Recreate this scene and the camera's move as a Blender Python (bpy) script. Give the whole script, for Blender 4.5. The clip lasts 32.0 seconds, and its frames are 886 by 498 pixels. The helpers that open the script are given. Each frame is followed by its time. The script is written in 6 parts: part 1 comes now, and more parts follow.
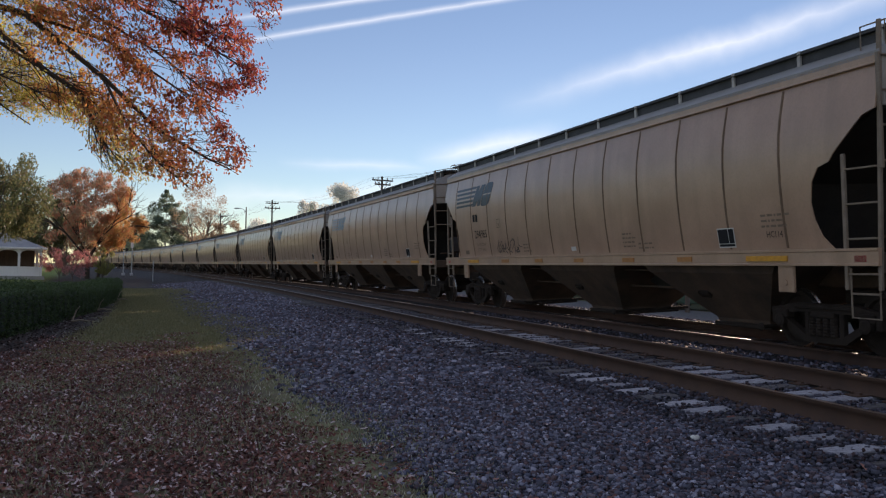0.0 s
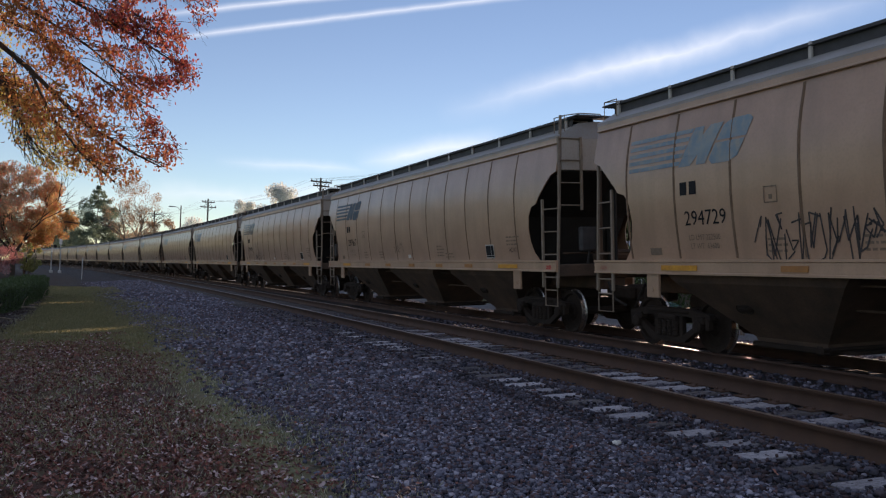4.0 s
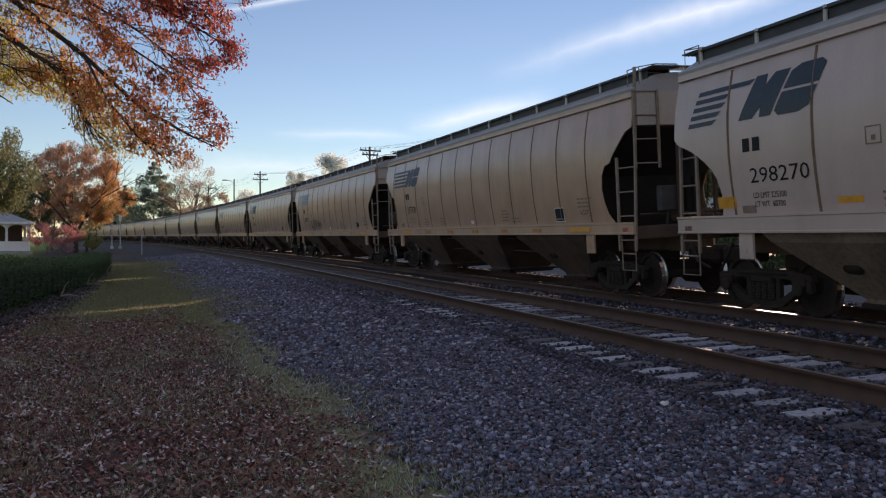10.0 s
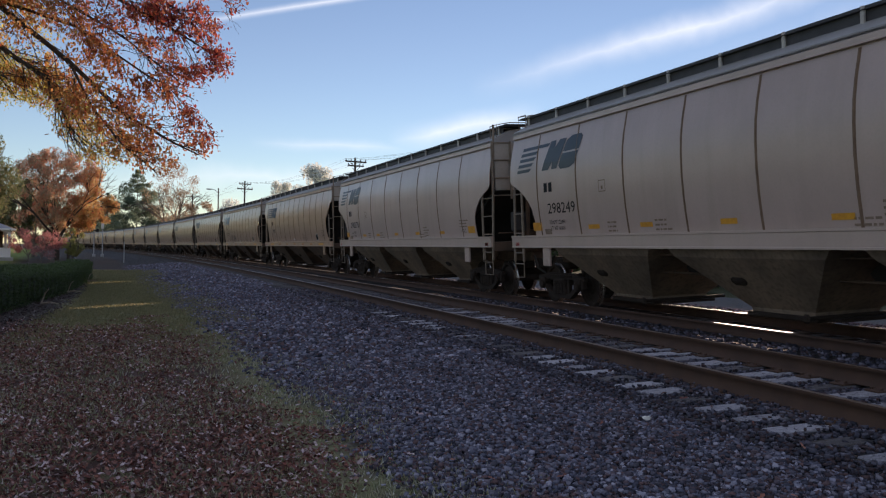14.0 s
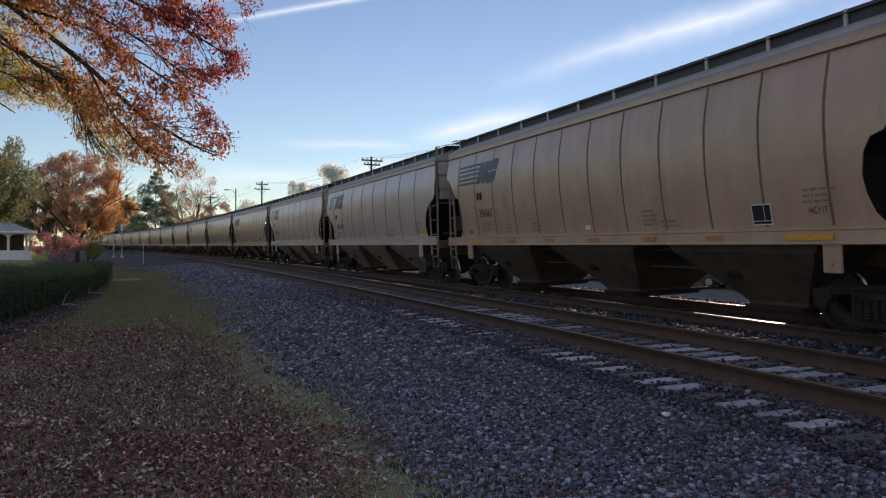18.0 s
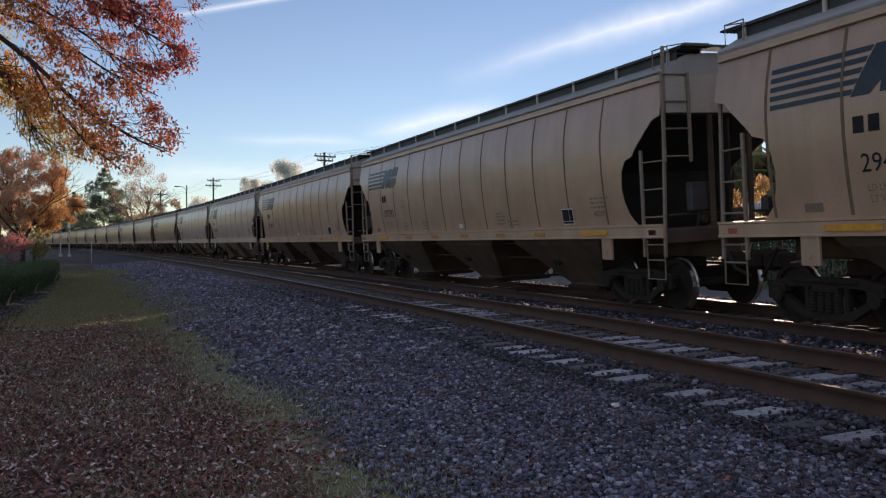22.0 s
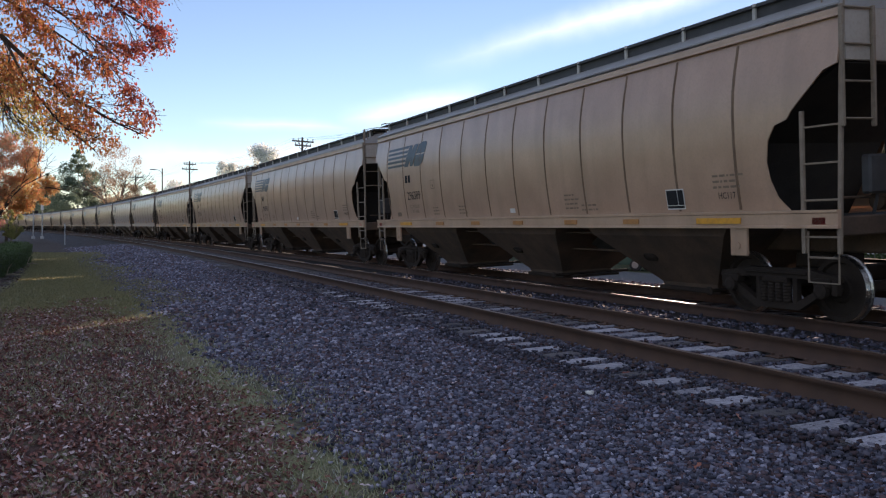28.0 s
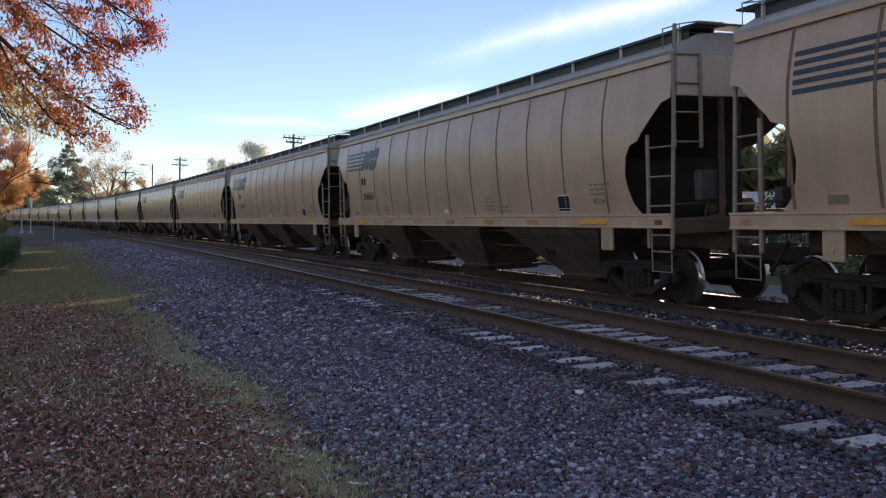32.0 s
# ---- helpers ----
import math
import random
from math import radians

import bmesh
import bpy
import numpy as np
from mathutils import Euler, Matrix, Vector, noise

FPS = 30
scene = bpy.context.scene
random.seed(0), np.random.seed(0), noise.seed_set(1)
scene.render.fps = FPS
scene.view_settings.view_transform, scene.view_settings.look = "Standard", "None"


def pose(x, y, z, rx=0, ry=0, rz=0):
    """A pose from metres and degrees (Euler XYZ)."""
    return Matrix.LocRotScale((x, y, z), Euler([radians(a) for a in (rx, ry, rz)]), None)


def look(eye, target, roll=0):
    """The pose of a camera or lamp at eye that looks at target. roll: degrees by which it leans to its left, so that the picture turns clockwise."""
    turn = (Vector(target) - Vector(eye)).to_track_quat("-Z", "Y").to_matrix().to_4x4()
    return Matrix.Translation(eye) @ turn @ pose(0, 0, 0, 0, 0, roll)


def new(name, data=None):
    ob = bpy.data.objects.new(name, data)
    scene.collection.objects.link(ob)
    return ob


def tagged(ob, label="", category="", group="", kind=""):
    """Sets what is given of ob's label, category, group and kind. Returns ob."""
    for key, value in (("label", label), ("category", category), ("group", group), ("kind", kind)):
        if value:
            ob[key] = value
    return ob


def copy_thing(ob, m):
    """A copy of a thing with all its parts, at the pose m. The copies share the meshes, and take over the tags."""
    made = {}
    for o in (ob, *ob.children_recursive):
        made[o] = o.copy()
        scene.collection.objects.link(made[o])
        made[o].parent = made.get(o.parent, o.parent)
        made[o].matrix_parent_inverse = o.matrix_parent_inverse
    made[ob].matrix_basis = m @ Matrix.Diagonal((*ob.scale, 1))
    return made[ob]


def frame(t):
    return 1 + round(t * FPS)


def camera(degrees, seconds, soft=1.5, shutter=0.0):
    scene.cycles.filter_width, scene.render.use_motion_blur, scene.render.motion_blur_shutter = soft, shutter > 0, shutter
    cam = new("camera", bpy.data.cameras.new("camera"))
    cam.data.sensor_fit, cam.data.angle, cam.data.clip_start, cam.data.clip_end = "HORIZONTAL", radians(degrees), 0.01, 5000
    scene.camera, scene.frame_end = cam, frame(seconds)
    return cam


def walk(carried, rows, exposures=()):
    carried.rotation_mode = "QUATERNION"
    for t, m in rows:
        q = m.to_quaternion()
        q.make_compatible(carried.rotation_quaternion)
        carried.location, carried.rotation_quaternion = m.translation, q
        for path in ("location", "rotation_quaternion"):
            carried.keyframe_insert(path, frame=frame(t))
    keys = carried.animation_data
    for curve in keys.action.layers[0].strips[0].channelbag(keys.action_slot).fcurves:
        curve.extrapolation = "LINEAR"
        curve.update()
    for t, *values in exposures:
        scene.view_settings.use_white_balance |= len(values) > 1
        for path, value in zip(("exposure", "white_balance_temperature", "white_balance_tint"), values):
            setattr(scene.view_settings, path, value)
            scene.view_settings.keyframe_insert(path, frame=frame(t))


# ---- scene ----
T_END = 32.0
cam = camera(53.73, T_END, soft=1.2)
PATH = [
    (0, pose(-0.043, 0.221, 1.552, 91.34, -1.07, -16.84)),
    (0.5, pose(-0.031, 0.220, 1.550, 90.58, -0.97, -17.26)),
    (1, pose(-0.019, 0.219, 1.548, 89.68, -0.37, -16.29)),
    (1.5, pose(-0.008, 0.217, 1.546, 90.24, -0.46, -15.48)),
    (2, pose(0.004, 0.216, 1.544, 90.53, -0.31, -15.43)),
    (2.5, pose(0.016, 0.214, 1.542, 89.97, -1.52, -16.46)),
    (3, pose(0.028, 0.213, 1.541, 90.15, -2.30, -18.89)),
    (3.5, pose(0.039, 0.212, 1.539, 91.03, -2.70, -20.46)),
    (5.5, pose(-0.022, 0.037, 1.643, 92.38, -0.22, -20.99)),
    (6, pose(-0.004, 0.010, 1.639, 92.07, 0.28, -19.14)),
    (6.5, pose(0.011, 0.014, 1.629, 91.34, 0.43, -17.69)),
    (7, pose(0.012, 0.020, 1.624, 90.70, 0.06, -17.26)),
    (7.5, pose(0.019, 0.020, 1.617, 90.29, -0.37, -17.37)),
    (8, pose(0.013, 0.023, 1.619, 89.74, -0.27, -17.44)),
    (8.5, pose(0.014, 0.024, 1.613, 89.12, -0.22, -17.85)),
    (9, pose(0.009, 0.001, 1.605, 89.06, -0.32, -18.21)),
    (9.5, pose(0.006, -0.004, 1.606, 88.99, -0.44, -17.97)),
    (10, pose(0.006, -0.009, 1.609, 89.30, -0.33, -17.48)),
    (10.5, pose(0.001, -0.005, 1.605, 89.87, -0.36, -17.22)),
    (11, pose(0.005, -0.001, 1.607, 89.96, -0.23, -17.01)),
    (11.5, pose(0.009, -0.004, 1.610, 89.79, -0.47, -17.24)),
    (12, pose(0.007, 0.004, 1.606, 89.75, -0.88, -17.66)),
    (12.5, pose(0.006, 0.006, 1.606, 89.79, -0.99, -18.05)),
    (13, pose(0.000, 0.000, 1.600, 89.90, -1.10, -18.41)),
    (13.5, pose(0.006, 0.006, 1.606, 90.07, -1.11, -18.51)),
    (14, pose(0.008, 0.005, 1.605, 90.12, -1.12, -18.51)),
    (14.5, pose(0.010, 0.009, 1.599, 89.89, -1.13, -18.50)),
    (16.5, pose(0.014, -0.018, 1.607, 90.05, -0.52, -18.47)),
    (17, pose(0.012, -0.015, 1.604, 90.07, -0.52, -18.26)),
    (17.5, pose(0.016, -0.015, 1.602, 89.97, -0.37, -17.57)),
    (18, pose(0.011, 0.001, 1.606, 89.96, -0.46, -17.39)),
    (18.5, pose(0.014, 0.000, 1.603, 90.09, -0.56, -18.00)),
    (19, pose(0.013, -0.009, 1.606, 90.29, -0.30, -18.72)),
    (19.5, pose(0.014, -0.010, 1.602, 90.30, -0.11, -19.09)),
    (20, pose(0.019, -0.024, 1.603, 90.27, -0.21, -19.57)),
    (20.5, pose(0.021, -0.033, 1.604, 90.33, 0.20, -20.07)),
    (21, pose(0.024, -0.045, 1.602, 90.34, 0.29, -20.20)),
    (21.5, pose(0.024, -0.045, 1.601, 90.05, 0.10, -20.32)),
    (22, pose(0.027, -0.036, 1.600, 89.69, -0.01, -20.36)),
    (22.5, pose(0.033, -0.034, 1.597, 89.21, -0.16, -20.33)),
    (23, pose(0.027, -0.036, 1.599, 88.77, -0.33, -20.37)),
    (23.5, pose(0.027, -0.038, 1.599, 88.66, -0.54, -20.37)),
    (24, pose(0.027, -0.042, 1.598, 88.68, -0.63, -20.31)),
    (24.5, pose(0.033, -0.038, 1.597, 88.70, -0.55, -20.34)),
    (25, pose(0.033, -0.044, 1.596, 88.69, -0.51, -20.46)),
    (25.5, pose(0.029, -0.043, 1.596, 88.64, -0.54, -20.64)),
    (27.5, pose(0.024, -0.036, 1.598, 88.88, -0.78, -21.64)),
    (28, pose(0.021, -0.043, 1.595, 88.87, -0.79, -21.84)),
    (28.5, pose(0.023, -0.044, 1.599, 88.76, -0.70, -22.03)),
    (29, pose(0.025, -0.045, 1.600, 88.76, -0.70, -22.20)),
    (29.5, pose(0.028, -0.040, 1.603, 88.82, -0.79, -22.15)),
    (30, pose(0.027, -0.032, 1.599, 88.86, -0.94, -22.09)),
    (30.5, pose(0.025, -0.038, 1.595, 88.84, -0.99, -22.20)),
    (31, pose(0.024, -0.040, 1.597, 88.74, -1.09, -22.34)),
    (31.5, pose(0.021, -0.037, 1.599, 88.68, -1.23, -22.39)),
    (32, pose(0.020, -0.039, 1.598, 88.76, -1.28, -22.45)),
]
walk(cam, PATH, exposures=[(0, 0.25, 6600, 27.5), (22, 0.25, 6600, 27.5), (23.4, 0.62, 6420, 29), (32, 0.68, 6420, 29)])

# ---------------------------------------------------------------- light
SUN_AZ, SUN_EL = radians(38.2), radians(9.7)
SUN_DIR = Vector((math.sin(SUN_AZ) * math.cos(SUN_EL), math.cos(SUN_AZ) * math.cos(SUN_EL), math.sin(SUN_EL)))


def sky_world():
    w = bpy.data.worlds.new("sky")
    scene.world = w
    w.use_nodes = True
    nt = w.node_tree
    nt.nodes.clear()
    N, L = nt.nodes.new, nt.links.new

    def val(op, a, b=None, c=None, clamp=False):
        n = N("ShaderNodeMath")
        n.operation, n.use_clamp = op, clamp
        for i, v in enumerate((a, b, c)):
            if v is None:
                continue
            if isinstance(v, (int, float)):
                n.inputs[i].default_value = v
            else:
                L(v, n.inputs[i])
        return n.outputs[0]

    def dot(vec, v):
        n = N("ShaderNodeVectorMath")
        n.operation = "DOT_PRODUCT"
        L(vec, n.inputs[0])
        n.inputs[1].default_value = v
        return n.outputs["Value"]

    tc = N("ShaderNodeTexCoord").outputs["Generated"]
    noise1 = N("ShaderNodeTexNoise")
    noise1.inputs["Scale"].default_value, noise1.inputs["Detail"].default_value = 7.0, 6.0
    L(tc, noise1.inputs["Vector"])
    noise2 = N("ShaderNodeTexNoise")
    noise2.inputs["Scale"].default_value, noise2.inputs["Detail"].default_value = 34.0, 5.0
    L(tc, noise2.inputs["Vector"])
    wob = val("MULTIPLY", val("SUBTRACT", noise1.outputs["Fac"], 0.5), 1.0)
    fine = val("MULTIPLY", val("SUBTRACT", noise2.outputs["Fac"], 0.5), 1.0)

    def streak(a, b, width, strength, wob_amount, ends=(0.2, 0.2)):
        a, b = Vector(a).normalized(), Vector(b).normalized()
        n = a.cross(b).normalized()
        mid, half = ((a + b) / 2).normalized(), (a - b).length / 2
        along = (b - a).normalized()
        d = val("ADD", dot(tc, n), val("MULTIPLY", wob, wob_amount))
        d = val("ADD", d, val("MULTIPLY", fine, width * 0.4))
        m = val("SUBTRACT", 1.0, val("DIVIDE", val("ABSOLUTE", d), width), clamp=True)
        m = val("MULTIPLY", m, m)
        s = val("ABSOLUTE", val("SUBTRACT", dot(tc, along), mid.dot(along)))
        e = val("DIVIDE", val("SUBTRACT", half + ends[0], s), ends[1], clamp=True)
        front = val("GREATER_THAN", dot(tc, mid), 0.0)
        lump = val("MULTIPLY_ADD", noise1.outputs["Fac"], 0.9, 0.45)
        return val("MULTIPLY", val("MULTIPLY", val("MULTIPLY", m, e), val("MULTIPLY", front, lump)), strength)

    masks = [
        streak((0.38, 0.90, 0.192), (0.69, 0.67, 0.285), 0.026, 0.78, 0.035, (0.05, 0.25)),
        streak((0.45, 0.865, 0.210), (0.62, 0.74, 0.262), 0.014, 0.62, 0.015, (0.05, 0.2)),
        streak((0.092, 0.957, 0.275), (0.299, 0.903, 0.312), 0.0065, 0.60, 0.004, (0.1, 0.1)),
        streak((0.093, 0.964, 0.251), (0.409, 0.86, 0.309), 0.0065, 0.60, 0.004, (0.1, 0.1)),
        streak((0.27, 0.95, 0.124), (0.40, 0.90, 0.153), 0.024, 0.62, 0.03, (0.02, 0.06)),
        streak((0.12, 0.98, 0.118), (0.26, 0.95, 0.112), 0.012, 0.34, 0.03, (0.02, 0.06)),
        streak((0.05, 0.99, 0.075), (0.45, 0.88, 0.085), 0.022, 0.35, 0.06, (0.15, 0.2)),
        streak((0.60, 0.76, 0.20), (0.85, 0.48, 0.22), 0.07, 0.5, 0.10, (0.1, 0.3)),
    ]
    total = masks[0]
    for m in masks[1:]:
        total = val("MAXIMUM", total, m)
    # unseen high cloud, added above and behind the camera to brighten the ground
    fill_map = N("ShaderNodeMapping")
    fill_map.inputs["Scale"].default_value = (1.0, 2.6, 1.6)
    L(tc, fill_map.inputs["Vector"])
    fill_noise = N("ShaderNodeTexNoise")
    fill_noise.inputs["Scale"].default_value, fill_noise.inputs["Detail"].default_value = 2.4, 7.0
    L(fill_map.outputs[0], fill_noise.inputs["Vector"])
    high = val("DIVIDE", val("SUBTRACT", dot(tc, (-0.35, -0.55, 0.76)), 0.05), 0.45, clamp=True)
    thick = val("DIVIDE", val("SUBTRACT", fill_noise.outputs["Fac"], 0.30), 0.45, clamp=True)
    total = val("MAXIMUM", total, val("MULTIPLY", val("MULTIPLY", high, thick), 0.55))
    sky = N("ShaderNodeTexSky")
    sky.sky_type, sky.sun_disc = "NISHITA", False
    sky.sun_elevation, sky.sun_rotation = SUN_EL, SUN_AZ
    sky.air_density, sky.dust_density, sky.ozone_density, sky.altitude = 0.87, 0.0, 1.75, 100
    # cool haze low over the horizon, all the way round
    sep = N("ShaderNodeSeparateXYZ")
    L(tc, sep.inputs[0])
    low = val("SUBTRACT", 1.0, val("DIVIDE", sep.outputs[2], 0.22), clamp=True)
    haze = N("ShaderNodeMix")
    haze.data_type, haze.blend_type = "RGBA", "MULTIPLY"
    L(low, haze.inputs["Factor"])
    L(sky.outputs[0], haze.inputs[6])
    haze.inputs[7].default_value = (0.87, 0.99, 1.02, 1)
    cloud = N("ShaderNodeMix")
    cloud.data_type = "RGBA"
    L(total, cloud.inputs["Factor"])
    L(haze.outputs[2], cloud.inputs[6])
    cloud.inputs[7].default_value = (7.9, 8.9, 8.8, 1)
    bg = N("ShaderNodeBackground")
    L(cloud.outputs[2], bg.inputs["Color"])
    bg.inputs["Strength"].default_value = 0.112
    out = N("ShaderNodeOutputWorld")
    L(bg.outputs[0], out.inputs["Surface"])


sky_world()
sun = new("sun", bpy.data.lights.new("sun", "SUN"))
sun.data.energy, sun.data.angle, sun.data.color = 5.0, radians(0.6), (1.0, 0.80, 0.56)
sun.matrix_world = look(SUN_DIR * 200, (0, 0, 0))


# ---------------------------------------------------------------- materials
def surf(name, c1, c2, scale=4.0, rough=0.7, metal=0.0, c3=None, fine=40.0, fine_amount=0.35, bump=0.0, bump_scale=60.0,
         rand=0.0, island=False, stretch=(1, 1, 1), spec=0.4, streaks=None, trans=0.0, rough_var=0.1, coat=0.0):
    """Two-scale noise surface: broad patches c1..c2, fine grain towards c3."""
    m = bpy.data.materials.new(name)
    m.use_nodes = True
    nt = m.node_tree
    N, L = nt.nodes.new, nt.links.new
    b = nt.nodes["Principled BSDF"]
    tc = N("ShaderNodeTexCoord")
    mp = N("ShaderNodeMapping")
    mp.inputs["Scale"].default_value = stretch
    L(tc.outputs["Object"], mp.inputs["Vector"])

    def noisetex(s, d=5.0):
        n = N("ShaderNodeTexNoise")
        n.inputs["Scale"].default_value, n.inputs["Detail"].default_value = s, d
        L(mp.outputs[0], n.inputs["Vector"])
        return n.outputs["Fac"]

    def ramp(fac, lo, hi):
        r = N("ShaderNodeMapRange")
        r.inputs[1].default_value, r.inputs[2].default_value = lo, hi
        L(fac, r.inputs[0])
        return r.outputs[0]

    def mix(fac, a, c):
        n = N("ShaderNodeMix")
        n.data_type = "RGBA"
        for sock, v in ((n.inputs["Factor"], fac), (n.inputs[6], a), (n.inputs[7], c)):
            if isinstance(v, (int, float)):
                sock.default_value = v
            elif isinstance(v, tuple):
                sock.default_value = (*v, 1)
            else:
                L(v, sock)
        return n.outputs[2]

    col = mix(ramp(noisetex(scale), 0.32, 0.68), c1, c2)
    grain = noisetex(fine, 3.0)
    amount = N("ShaderNodeMath")
    amount.operation = "MULTIPLY"
    L(ramp(grain, 0.45, 0.75), amount.inputs[0])
    amount.inputs[1].default_value = fine_amount
    col = mix(amount.outputs[0], col, c3 or tuple(0.55 * v for v in c1))
    if streaks:
        sp = N("ShaderNodeMapping")
        sp.inputs["Scale"].default_value = streaks[1]
        L(tc.outputs["Object"], sp.inputs["Vector"])
        sn = N("ShaderNodeTexNoise")
        sn.inputs["Scale"].default_value, sn.inputs["Detail"].default_value = 1.0, 6.0
        L(sp.outputs[0], sn.inputs["Vector"])
        am = N("ShaderNodeMath")
        am.operation = "MULTIPLY"
        L(ramp(sn.outputs["Fac"], 0.48, 0.78), am.inputs[0])
        am.inputs[1].default_value = streaks[2]
        col = mix(am.outputs[0], col, streaks[0])
    if rand:
        src = N("ShaderNodeNewGeometry").outputs["Random Per Island"] if island else N("ShaderNodeObjectInfo").outputs["Random"]
        hs = N("ShaderNodeHueSaturation")
        mr = N("ShaderNodeMapRange")
        mr.inputs[3].default_value, mr.inputs[4].default_value = 1 - rand, 1 + rand
        L(src, mr.inputs[0])
        L(mr.outputs[0], hs.inputs["Value"])
        L(col, hs.inputs["Color"])
        col = hs.outputs[0]
    L(col, b.inputs["Base Color"])
    rr = N("ShaderNodeMapRange")
    rr.inputs[3].default_value, rr.inputs[4].default_value = max(rough - rough_var, 0.03), min(rough + rough_var, 1)
    L(grain, rr.inputs[0])
    L(rr.outputs[0], b.inputs["Roughness"])
    b.inputs["Metallic"].default_value = metal
    b.inputs["Specular IOR Level"].default_value = spec
    b.inputs["Coat Weight"].default_value, b.inputs["Coat Roughness"].default_value = coat, 0.22
    if bump:
        bn = N("ShaderNodeBump")
        bn.inputs["Strength"].default_value, bn.inputs["Distance"].default_value = bump, 0.02
        L(noisetex(bump_scale, 4.0), bn.inputs["Height"])
        L(bn.outputs[0], b.inputs["Normal"])
    if trans:
        tr = N("ShaderNodeBsdfTranslucent")
        L(col, tr.inputs["Color"])
        ms = N("ShaderNodeMixShader")
        ms.inputs[0].default_value = trans
        L(b.outputs[0], ms.inputs[1])
        L(tr.outputs[0], ms.inputs[2])
        L(ms.outputs[0], nt.nodes["Material Output"].inputs["Surface"])
    return m


def leaf_mat(name, cols, trans=0.45, zone=None, rough=0.6, bump=0.0):
    """Leaves: a colour drawn per leaf from cols; zone=(axis vector, lo, hi, cols2) turns to cols2 across the crown."""
    m = bpy.data.materials.new(name)
    m.use_nodes = True
    nt = m.node_tree
    N, L = nt.nodes.new, nt.links.new
    b = nt.nodes["Principled BSDF"]
    rnd = N("ShaderNodeNewGeometry").outputs["Random Per Island"]

    def pick(colours):
        r = N("ShaderNodeValToRGB")
        r.color_ramp.interpolation = "LINEAR"
        while len(r.color_ramp.elements) < len(colours):
            r.color_ramp.elements.new(0.5)
        for i, c in enumerate(colours):
            r.color_ramp.elements[i].position = i / (len(colours) - 1)
            r.color_ramp.elements[i].color = (*c, 1)
        L(rnd, r.inputs[0])
        return r.outputs[0]

    col = pick(cols)
    if zone:
        tc = N("ShaderNodeTexCoord")
        d = N("ShaderNodeVectorMath")
        d.operation = "DOT_PRODUCT"
        L(tc.outputs["Object"], d.inputs[0])
        d.inputs[1].default_value = zone[0]
        nz = N("ShaderNodeTexNoise")
        nz.inputs["Scale"].default_value = 1.1
        L(tc.outputs["Object"], nz.inputs["Vector"])
        ad = N("ShaderNodeMath")
        ad.operation = "MULTIPLY_ADD"
        L(nz.outputs["Fac"], ad.inputs[0])
        ad.inputs[1].default_value = 2.2
        L(d.outputs["Value"], ad.inputs[2])
        mr = N("ShaderNodeMapRange")
        mr.inputs[1].default_value, mr.inputs[2].default_value = zone[1], zone[2]
        L(ad.outputs[0], mr.inputs[0])
        mx = N("ShaderNodeMix")
        mx.data_type = "RGBA"
        L(mr.outputs[0], mx.inputs["Factor"])
        L(col, mx.inputs[6])
        L(pick(zone[3]), mx.inputs[7])
        col = mx.outputs[2]
    L(col, b.inputs["Base Color"])
    b.inputs["Roughness"].default_value = rough
    b.inputs["Specular IOR Level"].default_value = 0.3
    tr = N("ShaderNodeBsdfTranslucent")
    L(col, tr.inputs["Color"])
    ms = N("ShaderNodeMixShader")
    ms.inputs[0].default_value = trans
    L(b.outputs[0], ms.inputs[1])
    L(tr.outputs[0], ms.inputs[2])
    L(ms.outputs[0], nt.nodes["Material Output"].inputs["Surface"])
    return m


RUST = (0.16, 0.085, 0.045)
M_TAN = surf("tan_car_paint", (0.51, 0.325, 0.22), (0.425, 0.265, 0.177), 1.2, 0.36, spec=0.6, coat=0.5, c3=(0.29, 0.205, 0.14), fine=26, fine_amount=0.25,
             streaks=((0.26, 0.175, 0.115), (2.2, 2.6, 0.22), 0.40), bump=0.08, bump_scale=9)
M_GREY = surf("grey_car_paint", (0.54, 0.41, 0.36), (0.475, 0.36, 0.312), 1.0, 0.36, spec=0.6, coat=0.5, c3=(0.36, 0.31, 0.26), fine=24, fine_amount=0.18,
              streaks=((0.34, 0.27, 0.20), (2.0, 2.4, 0.2), 0.35), rand=0.05, bump=0.06, bump_scale=9)
M_ROOF = surf("roof_paint", (0.34, 0.34, 0.35), (0.27, 0.265, 0.26), 1.5, 0.5, c3=(0.28, 0.22, 0.17), fine=30)
M_GRIME = surf("grimy_underframe", (0.125, 0.078, 0.052), (0.062, 0.042, 0.031), 2.0, 0.85, c3=(0.05, 0.04, 0.03), fine=30, bump=0.2)
M_BAY = surf("stained_hopper_paint", (0.28, 0.205, 0.145), (0.12, 0.09, 0.066), 0.9, 0.7, c3=(0.05, 0.04, 0.03), fine=12, fine_amount=0.5)
# black stands in for shade on car ends and ridges; also hoses, bumpers, flashers
M_DARK = surf("black_shade_and_fittings", (0.022, 0.02, 0.019), (0.034, 0.03, 0.027), 3.0, 0.8, fine=40, bump=0.15)
M_IRON = surf("dirty_cast_steel", (0.024, 0.018, 0.015), (0.036, 0.027, 0.022), 6.0, 0.85, c3=(0.06, 0.04, 0.027), fine=50, bump=0.3, spec=0.2)
M_TREAD = surf("polished_tread", (0.52, 0.51, 0.50), (0.42, 0.41, 0.40), 9.0, 0.28, 1.0, fine=80, fine_amount=0.2)
